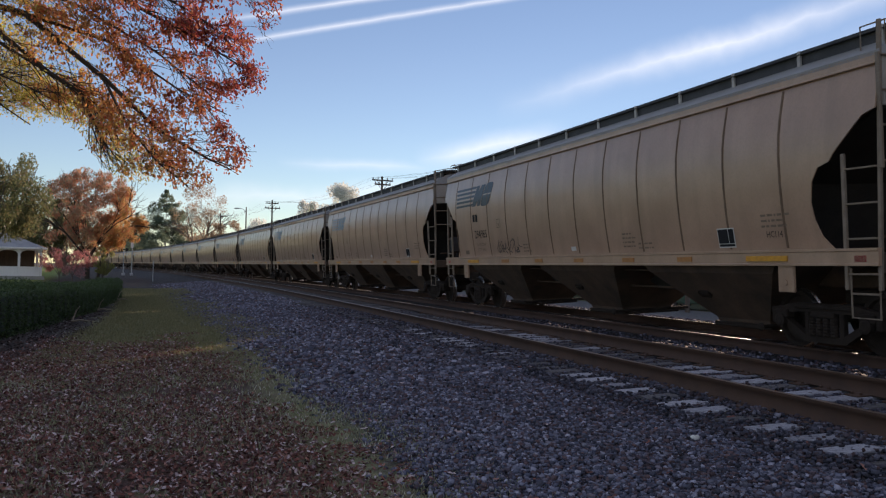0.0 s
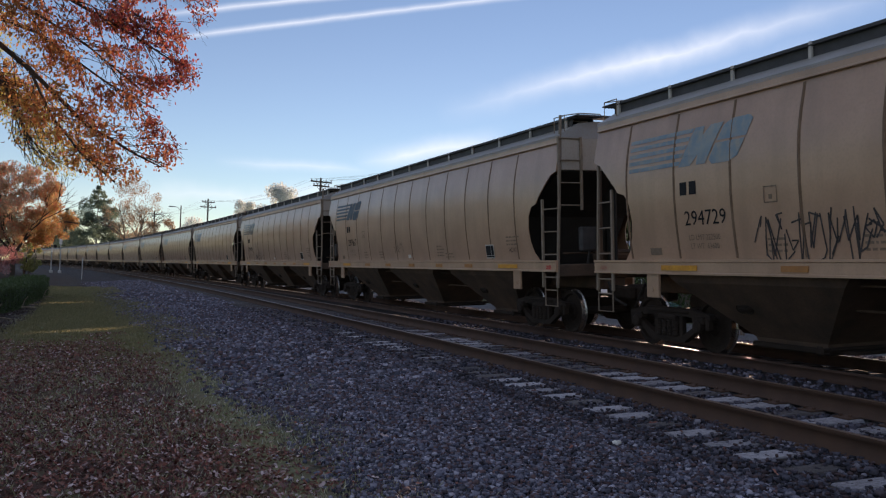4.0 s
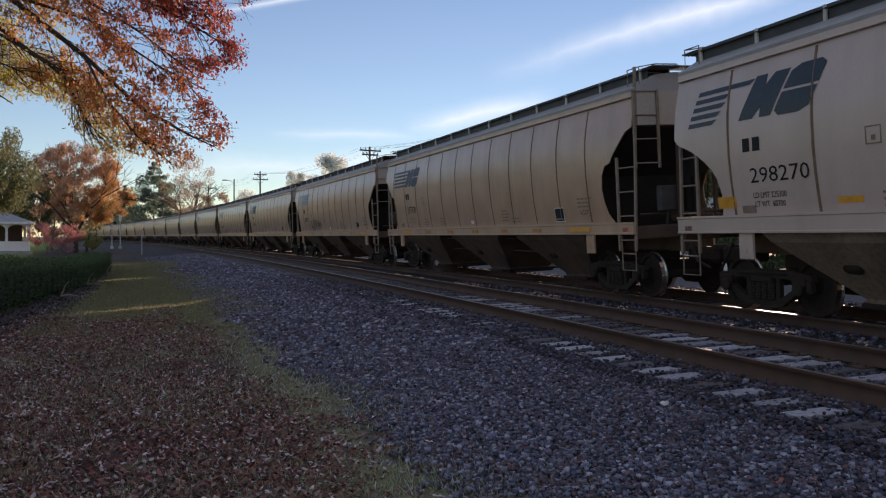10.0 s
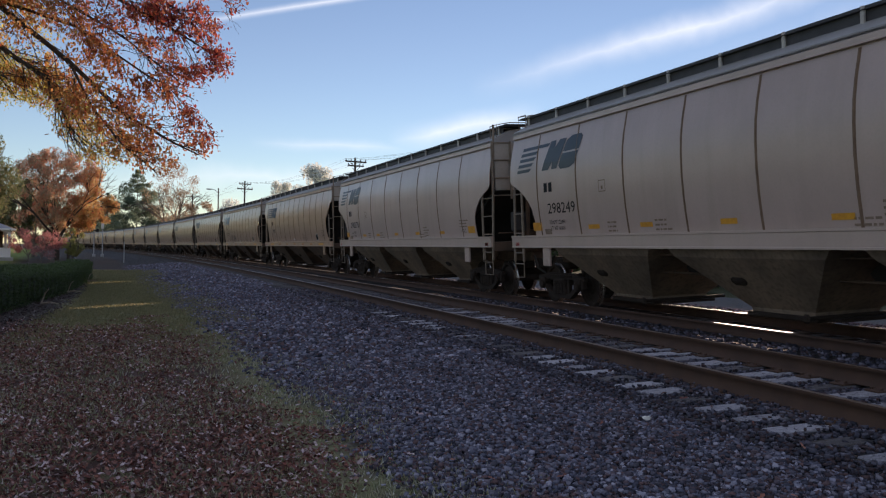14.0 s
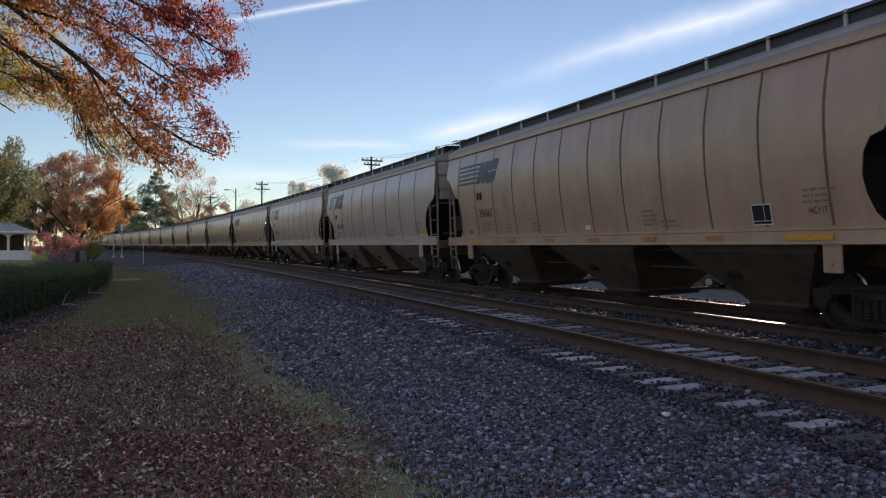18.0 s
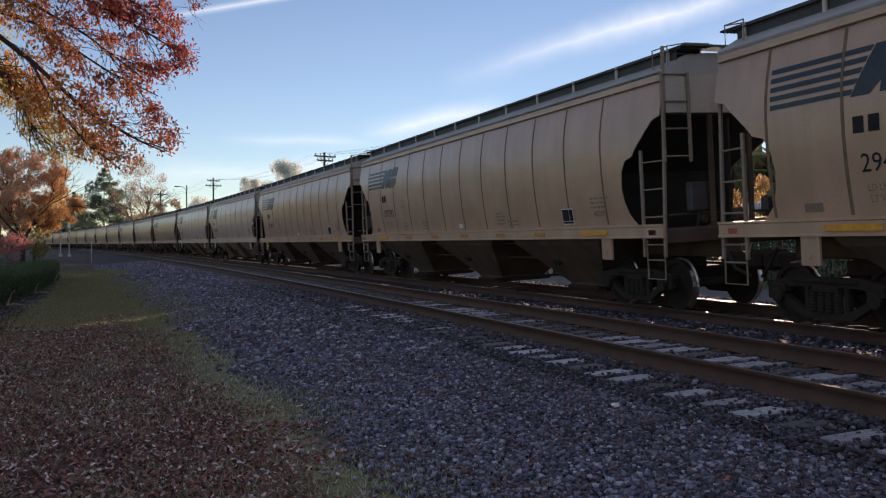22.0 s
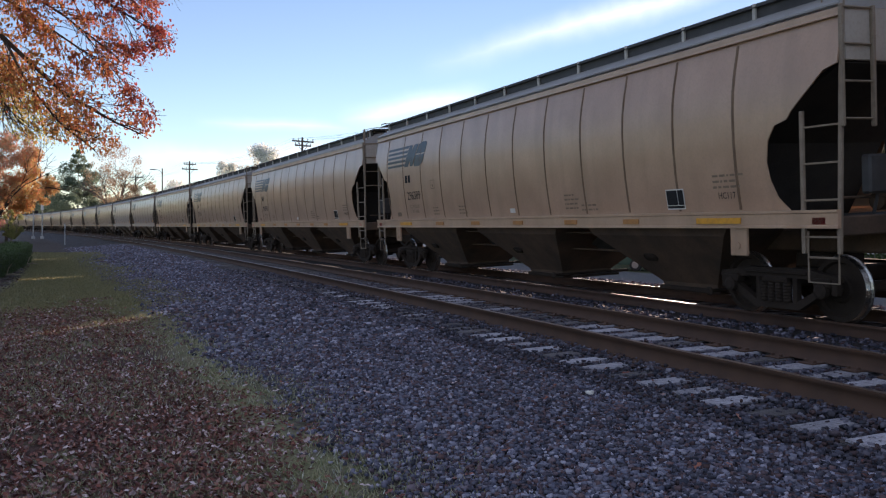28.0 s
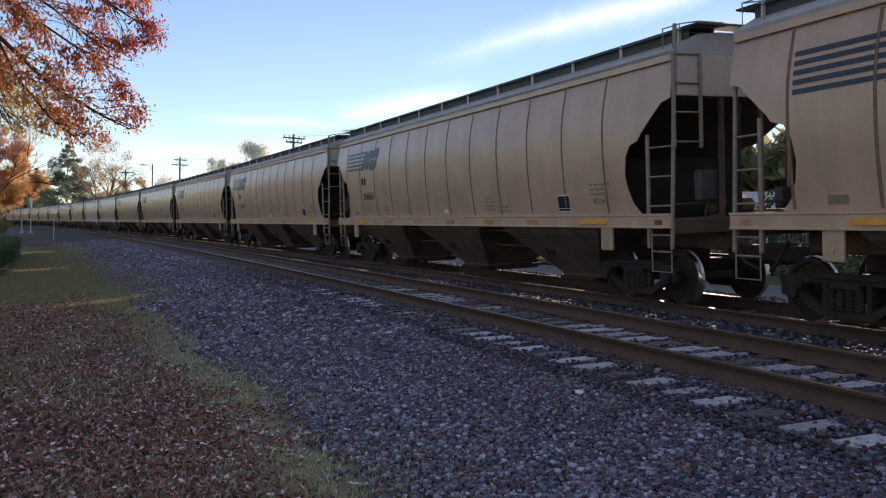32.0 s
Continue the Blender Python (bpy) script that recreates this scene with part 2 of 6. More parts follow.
M_END = surf("pale_end_paint", (0.46, 0.42, 0.375), (0.38, 0.34, 0.30), 1.2, 0.5, c3=(0.30, 0.25, 0.20), fine=22, streaks=((0.24, 0.19, 0.15), (2.0, 2.4, 0.3), 0.4))
M_BRACKET = surf("pale_bracket_paint", (0.52, 0.50, 0.47), (0.42, 0.40, 0.37), 5.0, 0.55, fine=40)
M_GRATE = surf("galvanised_walkway", (0.06, 0.06, 0.065), (0.085, 0.085, 0.09), 4.0, 0.6, 0.4, fine=60)
M_SEAM = surf("rust_stained_weld", (0.15, 0.09, 0.055), (0.22, 0.14, 0.09), 5.0, 0.7, fine=50)
M_LADDER = surf("ladder_paint", (0.27, 0.215, 0.165), (0.20, 0.155, 0.115), 6.0, 0.55, c3=(0.17, 0.10, 0.06), fine=60, fine_amount=0.5)
M_BLACK = surf("black_lettering", (0.018, 0.018, 0.020), (0.026, 0.026, 0.028), 5.0, 0.75, spec=0.2, fine=50)
M_BLUE = surf("faded_blue_lettering", (0.055, 0.085, 0.115), (0.085, 0.115, 0.14), 2.0, 0.6, c3=(0.20, 0.19, 0.17), fine=9, fine_amount=0.5)
M_PALEBLUE = surf("bleached_and_hazed_blue", (0.17, 0.27, 0.35), (0.28, 0.34, 0.37), 2.0, 0.6, c3=(0.40, 0.36, 0.30), fine=8, fine_amount=0.7)
M_LOGO = surf("glossy_dark_blue_decal", (0.012, 0.020, 0.030), (0.018, 0.028, 0.040), 2.0, 0.4, spec=0.4, coat=0.18, c3=(0.05, 0.06, 0.07), fine=12, fine_amount=0.35)
M_STENCIL = surf("worn_stencil", (0.20, 0.145, 0.105), (0.27, 0.20, 0.145), 8.0, 0.7, fine=30)
M_YELLOW = surf("yellow_reflector", (0.75, 0.36, 0.03), (0.62, 0.28, 0.03), 6.0, 0.45, c3=(0.42, 0.20, 0.05), fine=18, fine_amount=0.5)
M_ORANGE = surf("dull_orange_reflector", (0.50, 0.22, 0.06), (0.38, 0.17, 0.06), 6.0, 0.5, fine=18)
M_RED = surf("red_reflector", (0.60, 0.06, 0.06), (0.50, 0.05, 0.05), 8.0, 0.45, fine=30)
M_WHITE = surf("white_paint", (0.74, 0.73, 0.70), (0.66, 0.65, 0.62), 4.0, 0.5, fine=30, fine_amount=0.2)
M_SPRAY = surf("spray_paint", (0.04, 0.035, 0.035), (0.08, 0.07, 0.07), 6.0, 0.6)
M_RAIL = surf("rusty_rail_web", (0.085, 0.046, 0.031), (0.058, 0.033, 0.024), 3.0, 0.85, c3=(0.11, 0.06, 0.035), fine=60, bump=0.15)
M_HEAD = surf("dull_rail_head", (0.24, 0.17, 0.13), (0.32, 0.23, 0.18), 2.0, 0.36, 0.8, fine=40)
M_SHINE = surf("polished_rail_head", (0.55, 0.54, 0.54), (0.45, 0.44, 0.44), 4.0, 0.38, 1.0, fine=60, fine_amount=0.15)
M_TIE = surf("weathered_timber_tie", (0.16, 0.15, 0.16), (0.075, 0.068, 0.07), 3.0, 0.85, c3=(0.05, 0.042, 0.036), fine=26, fine_amount=0.6,
             stretch=(1, 9, 9), bump=0.6, bump_scale=24, rand=0.3)
M_FROST = surf("frosted_tie_end", (0.46, 0.46, 0.53), (0.22, 0.215, 0.24), 5.0, 0.7, c3=(0.11, 0.10, 0.10), fine=20, fine_amount=0.8,
               stretch=(1, 7, 7), bump=0.5, bump_scale=24, rand=0.3)
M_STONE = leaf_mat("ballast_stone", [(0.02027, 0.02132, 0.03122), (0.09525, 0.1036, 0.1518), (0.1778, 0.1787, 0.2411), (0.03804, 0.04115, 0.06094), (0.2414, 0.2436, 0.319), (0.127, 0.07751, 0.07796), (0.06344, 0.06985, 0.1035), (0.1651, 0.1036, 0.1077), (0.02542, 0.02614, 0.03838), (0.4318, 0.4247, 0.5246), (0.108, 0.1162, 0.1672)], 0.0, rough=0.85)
# the ballast tones at about half value, for the track bed
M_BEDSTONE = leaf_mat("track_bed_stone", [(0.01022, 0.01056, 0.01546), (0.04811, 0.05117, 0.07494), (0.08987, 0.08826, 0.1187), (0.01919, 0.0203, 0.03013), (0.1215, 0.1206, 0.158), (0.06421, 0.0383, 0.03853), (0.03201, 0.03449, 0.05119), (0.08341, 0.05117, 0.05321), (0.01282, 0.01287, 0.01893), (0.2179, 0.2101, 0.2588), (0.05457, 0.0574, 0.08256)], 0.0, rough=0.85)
M_BARK = surf("oak_bark", (0.085, 0.065, 0.05), (0.055, 0.043, 0.034), 5.0, 0.9, fine=30, bump=0.8, bump_scale=26, stretch=(1, 1, 0.25))
M_GREYBARK = surf("grey_bark", (0.20, 0.17, 0.14), (0.14, 0.12, 0.10), 5.0, 0.9, fine=30, bump=0.6, stretch=(1, 1, 0.3))
M_POLE = surf("weathered_pole", (0.10, 0.085, 0.07), (0.14, 0.12, 0.10), 2.0, 0.85, fine=30, stretch=(6, 6, 0.5))
M_SHINGLE = surf("grey_shingle", (0.36, 0.37, 0.40), (0.29, 0.30, 0.33), 2.0, 0.8, fine=26, bump=0.4)
M_BRICKWALL = surf("painted_brick", (0.17, 0.15, 0.12), (0.13, 0.115, 0.095), 1.2, 0.8, fine=18, bump=0.3)
M_GLASS = surf("window_glass", (0.03, 0.035, 0.04), (0.05, 0.055, 0.06), 1.0, 0.08, fine=4, rough_var=0.02, spec=0.6)
M_RUBBER = surf("tyre_rubber", (0.025, 0.025, 0.025), (0.035, 0.035, 0.035), 9.0, 0.8)
M_ALLOY = surf("alloy_rim", (0.45, 0.45, 0.46), (0.38, 0.38, 0.39), 9.0, 0.35, 0.9)
M_STEELPOST = surf("galvanised_post", (0.46, 0.47, 0.48), (0.38, 0.39, 0.40), 3.0, 0.5, 0.3, fine=20)


# ---------------------------------------------------------------- mesh helpers
def mesh_ob(name, bm, material, parent=None, label="", smooth=False):
    me = bpy.data.meshes.new(name)
    bm.to_mesh(me)
    bm.free()
    for mt in material if isinstance(material, (list, tuple)) else [material]:
        me.materials.append(mt)
    if smooth:
        for p in me.polygons:
            p.use_smooth = True
    ob = new(name, me)
    if parent:
        ob.parent = parent
    if label:
        ob["label"] = label
    return ob


def part(name, bm, material, parent, label="", smooth=False):
    return mesh_ob(name, bm, material, parent, label, smooth)


def thing(name, label, category, m=None, group="", kind=""):
    e = new(name)
    e.empty_display_size = 0.2
    if m is not None:
        e.matrix_basis = m
    return tagged(e, label, category, group, kind)


def add_box(bm, cx, cy, cz, sx, sy, sz, bevel=0.0, rot=None, taper=1.0):
    """A box by centre and full sizes; taper narrows its top."""
    r = bmesh.ops.create_cube(bm, size=1.0)
    vs = r["verts"]
    for v in vs:
        k = taper if v.co.z > 0 else 1.0
        v.co = Vector((v.co.x * sx * k, v.co.y * sy * k, v.co.z * sz))
    if bevel:
        es = list({e for v in vs for e in v.link_edges})
        out = bmesh.ops.bevel(bm, geom=es, offset=bevel, segments=1, affect="EDGES")
        vs = list({v for f in out["faces"] for v in f.verts} | {v for v in vs if v.is_valid})
    for v in vs:
        co = v.co.copy()
        if rot is not None:
            co = rot @ co
        v.co = co + Vector((cx, cy, cz))
    return vs


def add_tube(bm, pts, r0, r1=None, sides=6, cap=True):
    """A round bar along points, tapering from r0 to r1."""
    r1 = r0 if r1 is None else r1
    pts = [Vector(p) for p in pts]
    rings = []
    for i, p in enumerate(pts):
        d = (pts[min(i + 1, len(pts) - 1)] - pts[max(i - 1, 0)])
        d = d.normalized() if d.length > 1e-9 else Vector((0, 0, 1))
        a = d.cross(Vector((0, 0, 1)) if abs(d.z) < 0.9 else Vector((1, 0, 0))).normalized()
        b = d.cross(a)
        r = r0 + (r1 - r0) * i / max(len(pts) - 1, 1)
        rings.append([bm.verts.new(p + (a * math.cos(2 * math.pi * k / sides) + b * math.sin(2 * math.pi * k / sides)) * r) for k in range(sides)])
    for q, w in zip(rings, rings[1:]):
        for k in range(sides):
            bm.faces.new((q[k], q[(k + 1) % sides], w[(k + 1) % sides], w[k]))
    if cap:
        bm.faces.new(rings[0][::-1])
        bm.faces.new(rings[-1])


def add_prism(bm, outline, axis, lo, hi):
    """A polygon outline extruded along an axis (0 x, 1 y, 2 z); the outline gives the other two coordinates in order."""
    def place(p, h):
        c = list(p)
        c.insert(axis, h)
        return bm.verts.new(c)
    a = [place(p, lo) for p in outline]
    b = [place(p, hi) for p in outline]
    n = len(a)
    for i in range(n):
        bm.faces.new((a[i], a[(i + 1) % n], b[(i + 1) % n], b[i]))
    bm.faces.new(a[::-1])
    bm.faces.new(b)


def add_quad(bm, *pts):
    return bm.faces.new([bm.verts.new(p) for p in pts])


def add_lathe(bm, profile, axis, centre, sides=20):
    """Profile of (along, radius) turned round an axis (0 x, 1 y, 2 z)."""
    rings = []
    for a, r in profile:
        ring = []
        for k in range(sides):
            c, s = math.cos(2 * math.pi * k / sides) * r, math.sin(2 * math.pi * k / sides) * r
            p = [c, s]
            p.insert(axis, a)
            ring.append(bm.verts.new(Vector(p) + Vector(centre)))
        rings.append(ring)
    for q, w in zip(rings, rings[1:]):
        for k in range(sides):
            bm.faces.new((q[k], q[(k + 1) % sides], w[(k + 1) % sides], w[k]))
    bm.faces.new(rings[0][::-1])
    bm.faces.new(rings[-1])


def np_mesh(name, verts, faces, material, parent=None, smooth=False):
    me = bpy.data.meshes.new(name)
    verts, faces = np.asarray(verts, np.float32), np.asarray(faces, np.int32)
    k = faces.shape[1]
    me.vertices.add(len(verts))
    me.vertices.foreach_set("co", verts.ravel())
    me.loops.add(faces.size)
    me.loops.foreach_set("vertex_index", faces.ravel())
    me.polygons.add(len(faces))
    me.polygons.foreach_set("loop_start", np.arange(0, faces.size, k, dtype=np.int32))
    me.update(calc_edges=True)
    me.materials.append(material)
    if smooth:
        me.polygons.foreach_set("use_smooth", np.ones(len(faces), bool))
    ob = new(name, me)
    if parent:
        ob.parent = parent
    return ob


# ---------------------------------------------------------------- the line of the tracks
# s runs along the line beside the camera, which stands at s = 0; the line bends gently to the left.
GRID = np.arange(-700.0, 1500.0, 0.5)
BEND = np.interp(GRID, [-260, -200, 41.5, 95.2, 420, 480], [0, 0.000915, 0.000915, 0.00051, 0.00051, 0])
TURN = np.cumsum(BEND) * 0.5
TURN -= np.interp(0, GRID, TURN)
LX, LY = np.cumsum(-np.sin(TURN)) * 0.5, np.cumsum(np.cos(TURN)) * 0.5
LX -= np.interp(0, GRID, LX)
LY -= np.interp(0, GRID, LY)


def line(s, lat):
    """World x, y and turn of the point at s, lat metres to the right of the line."""
    th = np.interp(s, GRID, TURN)
    return np.interp(s, GRID, LX) + lat * np.cos(th), np.interp(s, GRID, LY) + lat * np.sin(th), th


GAUGE = 1.43
NEAR_RAIL, SPACING = 5.557, 4.119
TRACK1, TRACK2 = NEAR_RAIL + GAUGE / 2, NEAR_RAIL + SPACING + GAUGE / 2
Z1A, Z1B, Z2A, Z2B = 0.437, 0.504, 0.422, 0.507      # rail heads
BANK1, BANK2 = math.degrees(math.asin((Z1B - Z1A) / GAUGE)), math.degrees(math.asin((Z2B - Z2A) / GAUGE))
Z1, Z2 = (Z1A + Z1B) / 2, (Z2A + Z2B) / 2

PROFILE_L = [-1500, -200, -60, -22, -6, -2.6, 0.6, 1.4, 4.3, 4.9, 5.3, 7.7, 8.3, 9.1, 11.9, 12.7, 14.6, 16.6, 18.4, 26.5, 70, 200, 1500]
PROFILE_Z = [3.0, 0.6, 0.3, 0.05, 0.0, 0.02, 0.0, 0.03, 0.196, 0.198, 0.216, 0.27, 0.24, 0.235, 0.31, 0.24, 0.20, 0.02, -0.30, -0.35, -0.2, 0.2, 3.0]


def ground_z(lat, s=0.0):
    """Height of the ground; the verge sinks gently along the line and comes up again towards the crossing."""
    dip = np.interp(s, [8, 18, 25, 36, 48, 60, 82], [0, 0.01, 0.15, 0.32, 0.32, 0.30, 0])
    return np.interp(lat, PROFILE_L, PROFILE_Z) - dip * np.interp(lat, [-12, -6, 0.5, 3.6], [0, 1, 1, 0])


def lot_z(x, y):
    """Height of the ground at a place beyond the tracks."""
    return float(ground_z(x + 0.00042 * y * y))


def ground_material():
    m = bpy.data.materials.new("ground")
    m.use_nodes = True
    nt = m.node_tree
    N, L = nt.nodes.new, nt.links.new
    b = nt.nodes["Principled BSDF"]
    tc = N("ShaderNodeTexCoord")
    at = N("ShaderNodeAttribute")
    at.attribute_name = "plan"
    sep = N("ShaderNodeSeparateXYZ")
    L(at.outputs["Vector"], sep.inputs[0])
    lat, along = sep.outputs[0], sep.outputs[1]

    def noisetex(s, d=5.0):
        n = N("ShaderNodeTexNoise")
        n.inputs["Scale"].default_value, n.inputs["Detail"].default_value = s, d
        L(tc.outputs["Object"], n.inputs["Vector"])
        return n.outputs["Fac"]

    def val(op, a, c=None, clamp=False):
        n = N("ShaderNodeMath")
        n.operation, n.use_clamp = op, clamp
        for i, v in enumerate((a, c)):
            if v is None:
                continue
            if isinstance(v, (int, float)):
                n.inputs[i].default_value = v
            else:
                L(v, n.inputs[i])
        return n.outputs[0]

    def rng(fac, lo, hi, a=0.0, c=1.0):
        r = N("ShaderNodeMapRange")
        for i, v in enumerate((lo, hi, a, c)):
            r.inputs[i + 1].default_value = v
        L(fac, r.inputs[0])
        return r.outputs[0]

    def mix(fac, a, c):
        n = N("ShaderNodeMix")
        n.data_type = "RGBA"
        for sock, v in ((n.inputs["Factor"], fac), (n.inputs[6], a), (n.inputs[7], c)):
            if isinstance(v, (int, float)):
                sock.default_value = v
            elif isinstance(v, tuple):
                sock.default_value = (*v, 1)
            else:
                L(v, sock)
        return n.outputs[2]

    n1, n2, n3, n4 = noisetex(0.7), noisetex(3.0), noisetex(16.0), noisetex(70.0, 3.0)
    edge = val("ADD", val("SUBTRACT", lat, rng(along, 5.0, 46.0, 0.65, -0.45)), val("MULTIPLY", val("SUBTRACT", n2, 0.5), 1.5))
    edge2 = val("ADD", lat, val("MULTIPLY", val("SUBTRACT", n1, 0.5), 2.4))
    # grass strip, with a bare brown tinge
    grass = mix(rng(n3, 0.35, 0.65), (0.16, 0.17, 0.085), (0.26, 0.245, 0.14))
    grass = mix(rng(n2, 0.45, 0.7), grass, (0.24, 0.20, 0.12))
    lawn = mix(rng(n2, 0.3, 0.7), (0.15, 0.20, 0.035), (0.20, 0.23, 0.05))
    dirt = mix(rng(n3, 0.35, 0.65), (0.042, 0.034, 0.030), (0.085, 0.068, 0.058))
    litter = mix(rng(n4, 0.35, 0.65), (0.055, 0.030, 0.025), (0.12, 0.07, 0.055))
    vor = N("ShaderNodeTexVoronoi")
    vor.inputs["Scale"].default_value = 19.0
    L(tc.outputs["Object"], vor.inputs["Vector"])
    wn = N("ShaderNodeSeparateColor")
    L(vor.outputs["Color"], wn.inputs[0])
    stone = mix(wn.outputs[0], (0.038, 0.039, 0.045), (0.135, 0.137, 0.15))
    stone = mix(rng(wn.outputs[1], 0.72, 0.78, 0, 0.7), stone, (0.14, 0.098, 0.078))
    # cell rims darkened, putting the shade between stones into the colour
    stone = mix(rng(vor.outputs["Distance"], 0.25, 0.6, 0, 0.75), stone, (0.018, 0.0175, 0.018))
    asphalt = mix(rng(n3, 0.3, 0.7), (0.085, 0.086, 0.09), (0.12, 0.12, 0.121))
    near_litter = val("MULTIPLY", rng(val("ADD", along, val("MULTIPLY", n1, 7.0)), 17.5, 21.5, 1, 0), rng(val("ADD", n2, val("MULTIPLY", n1, 0.6)), 0.40, 0.80))
    near_litter = val("MULTIPLY", near_litter, rng(val("ADD", lat, val("MULTIPLY", n2, 0.8)), 1.2, 1.7, 1, 0))
    c = mix(near_litter, grass, litter)
    c = mix(rng(edge2, -2.2, -1.7, 1, 0), c, dirt)
    c = mix(rng(edge2, -5.4, -4.8, 1, 0), c, lawn)
    c = mix(val("MULTIPLY", rng(along, 49, 56), rng(lat, -9, -7)), c, dirt)
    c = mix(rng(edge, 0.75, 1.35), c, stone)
    # blends the bed of both tracks towards near-black
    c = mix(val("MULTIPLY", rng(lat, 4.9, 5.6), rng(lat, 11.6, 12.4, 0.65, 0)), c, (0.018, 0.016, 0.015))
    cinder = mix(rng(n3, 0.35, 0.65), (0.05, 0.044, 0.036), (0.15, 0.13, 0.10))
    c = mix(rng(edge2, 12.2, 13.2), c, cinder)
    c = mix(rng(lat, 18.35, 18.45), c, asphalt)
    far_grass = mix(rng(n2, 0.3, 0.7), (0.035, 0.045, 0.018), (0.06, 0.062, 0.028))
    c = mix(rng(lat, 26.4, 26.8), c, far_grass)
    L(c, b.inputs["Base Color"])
    b.inputs["Roughness"].default_value = 0.9
    b.inputs["Specular IOR Level"].default_value = 0.25
    is_stone = val("MULTIPLY", rng(edge, 0.75, 1.35), rng(lat, 17.8, 18.2, 1, 0))
    height = val("ADD", val("MULTIPLY", val("SUBTRACT", 1.0, vor.outputs["Distance"]), is_stone), val("MULTIPLY", n4, 0.5))
    bu = N("ShaderNodeBump")
    bu.inputs["Strength"].default_value, bu.inputs["Distance"].default_value = 0.9, 0.035
    L(height, bu.inputs["Height"])
    L(bu.outputs[0], b.inputs["Normal"])
    return m


def ground():
    s = np.concatenate([np.linspace(-680, -60, 16)[:-1], np.arange(-60, 0, 6), np.arange(0, 26, 0.5), np.arange(26, 80, 2.5), np.arange(80, 300, 12), np.linspace(300, 1480, 20)])
    lat = np.concatenate([[-1500, -700, -300, -120, -60, -35, -22, -15, -10], np.arange(-8, 16, 0.4), [16, 16.6, 17.5, 18.4, 20, 22, 24.5, 26.5, 30, 38, 45, 60, 100, 200, 400, 900, 1500]])
    S, Lt = np.meshgrid(s, lat, indexing="ij")
    x, y, _ = line(S, Lt)
    rng = np.random.default_rng(5)
    z = ground_z(Lt, S) + np.where((np.abs(S - 13) < 40) & (Lt > -8) & (Lt < 4.4), rng.normal(0, 0.008, S.shape), 0)
    v = np.stack([x, y, z], -1).reshape(-1, 3)
    n, k = S.shape
    i = np.arange(n * k).reshape(n, k)
    f = np.stack([i[:-1, :-1], i[:-1, 1:], i[1:, 1:], i[1:, :-1]], -1).reshape(-1, 4)[:, ::-1]
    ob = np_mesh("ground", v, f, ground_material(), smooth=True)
    a = ob.data.attributes.new("plan", "FLOAT_VECTOR", "POINT")
    a.data.foreach_set("vector", np.stack([Lt.ravel(), S.ravel(), np.zeros(S.size)], 1).astype(np.float32).ravel())
    tagged(ob, "leaf-strewn grass verge, grey ballast and asphalt lot", "ground", kind="structure")


ground()


# ---------------------------------------------------------------- rails and ties
def rail(lat, z, head_mat, label):
    """A flat-bottomed rail along the line, its head at z."""
    prof = [(-0.037, -0.005), (-0.008, 0), (0.008, 0), (0.037, -0.005), (0.037, -0.038), (0.010, -0.050), (0.010, -0.155), (0.076, -0.170), (0.076, -0.184), (-0.076, -0.184), (-0.076, -0.170), (-0.010, -0.155), (-0.010, -0.050), (-0.037, -0.038)]
    s = np.concatenate([np.arange(-90, 0, 6), np.arange(0, 60, 2), np.arange(60, 420, 6)])
    verts = []
    for a in s:
        for dx, dz in prof:
            x, y, _ = line(a, lat + dx)
            verts.append((x, y, z + dz))
    k = len(prof)
    faces = [(i * k + j, i * k + (j + 1) % k, (i + 1) * k + (j + 1) % k, (i + 1) * k + j) for i in range(len(s) - 1) for j in range(k)]
    r = thing("rail", label, "rail", group="rails of the two tracks")
    bright = (1,) if head_mat is M_SHINE else (0, 1)
    head = [f for i, f in enumerate(faces) if i % k in bright]
    web = [f for i, f in enumerate(faces) if i % k not in bright]
    np_mesh("rail_head", verts, head, head_mat, r)
    np_mesh("rail_web", verts, web, M_RAIL, r)
    return r


rail(NEAR_RAIL, Z1A, M_HEAD, "rust-brown steel rail with a dull head, on timber ties")
rail(NEAR_RAIL + GAUGE, Z1B, M_HEAD, "rust-brown steel rail with a dull head, on timber ties")
rail(NEAR_RAIL + SPACING, Z2A, M_SHINE, "steel rail with a polished head, under the train")
rail(NEAR_RAIL + SPACING + GAUGE, Z2B, M_SHINE, "steel rail with a polished head, under the train")


def tie_mesh(mat, seed):
    rnd = random.Random(seed)
    bm = bmesh.new()
    add_box(bm, -0.02, 0, -0.09, 2.86, 0.225, 0.18, bevel=0.012)
    for v in bm.verts:
        v.co += Vector((rnd.uniform(-0.012, 0.012), rnd.uniform(-0.006, 0.006), rnd.uniform(-0.008, 0.004)))
    me = bpy.data.meshes.new("tie")
    bm.to_mesh(me)
    bm.free()
    me.materials.append(mat)
    return me


def plate_mesh():
    bm = bmesh.new()
    add_box(bm, 0, 0, 0.008, 0.36, 0.19, 0.018, bevel=0.004)
    for sx in (-0.11, 0.11):
        for sy in (-0.06, 0.06):
            add_box(bm, sx, sy, 0.028, 0.03, 0.03, 0.03, bevel=0.005)
    me = bpy.data.meshes.new("tie_plate")
    bm.to_mesh(me)
    bm.free()
    me.materials.append(M_RAIL)
    return me


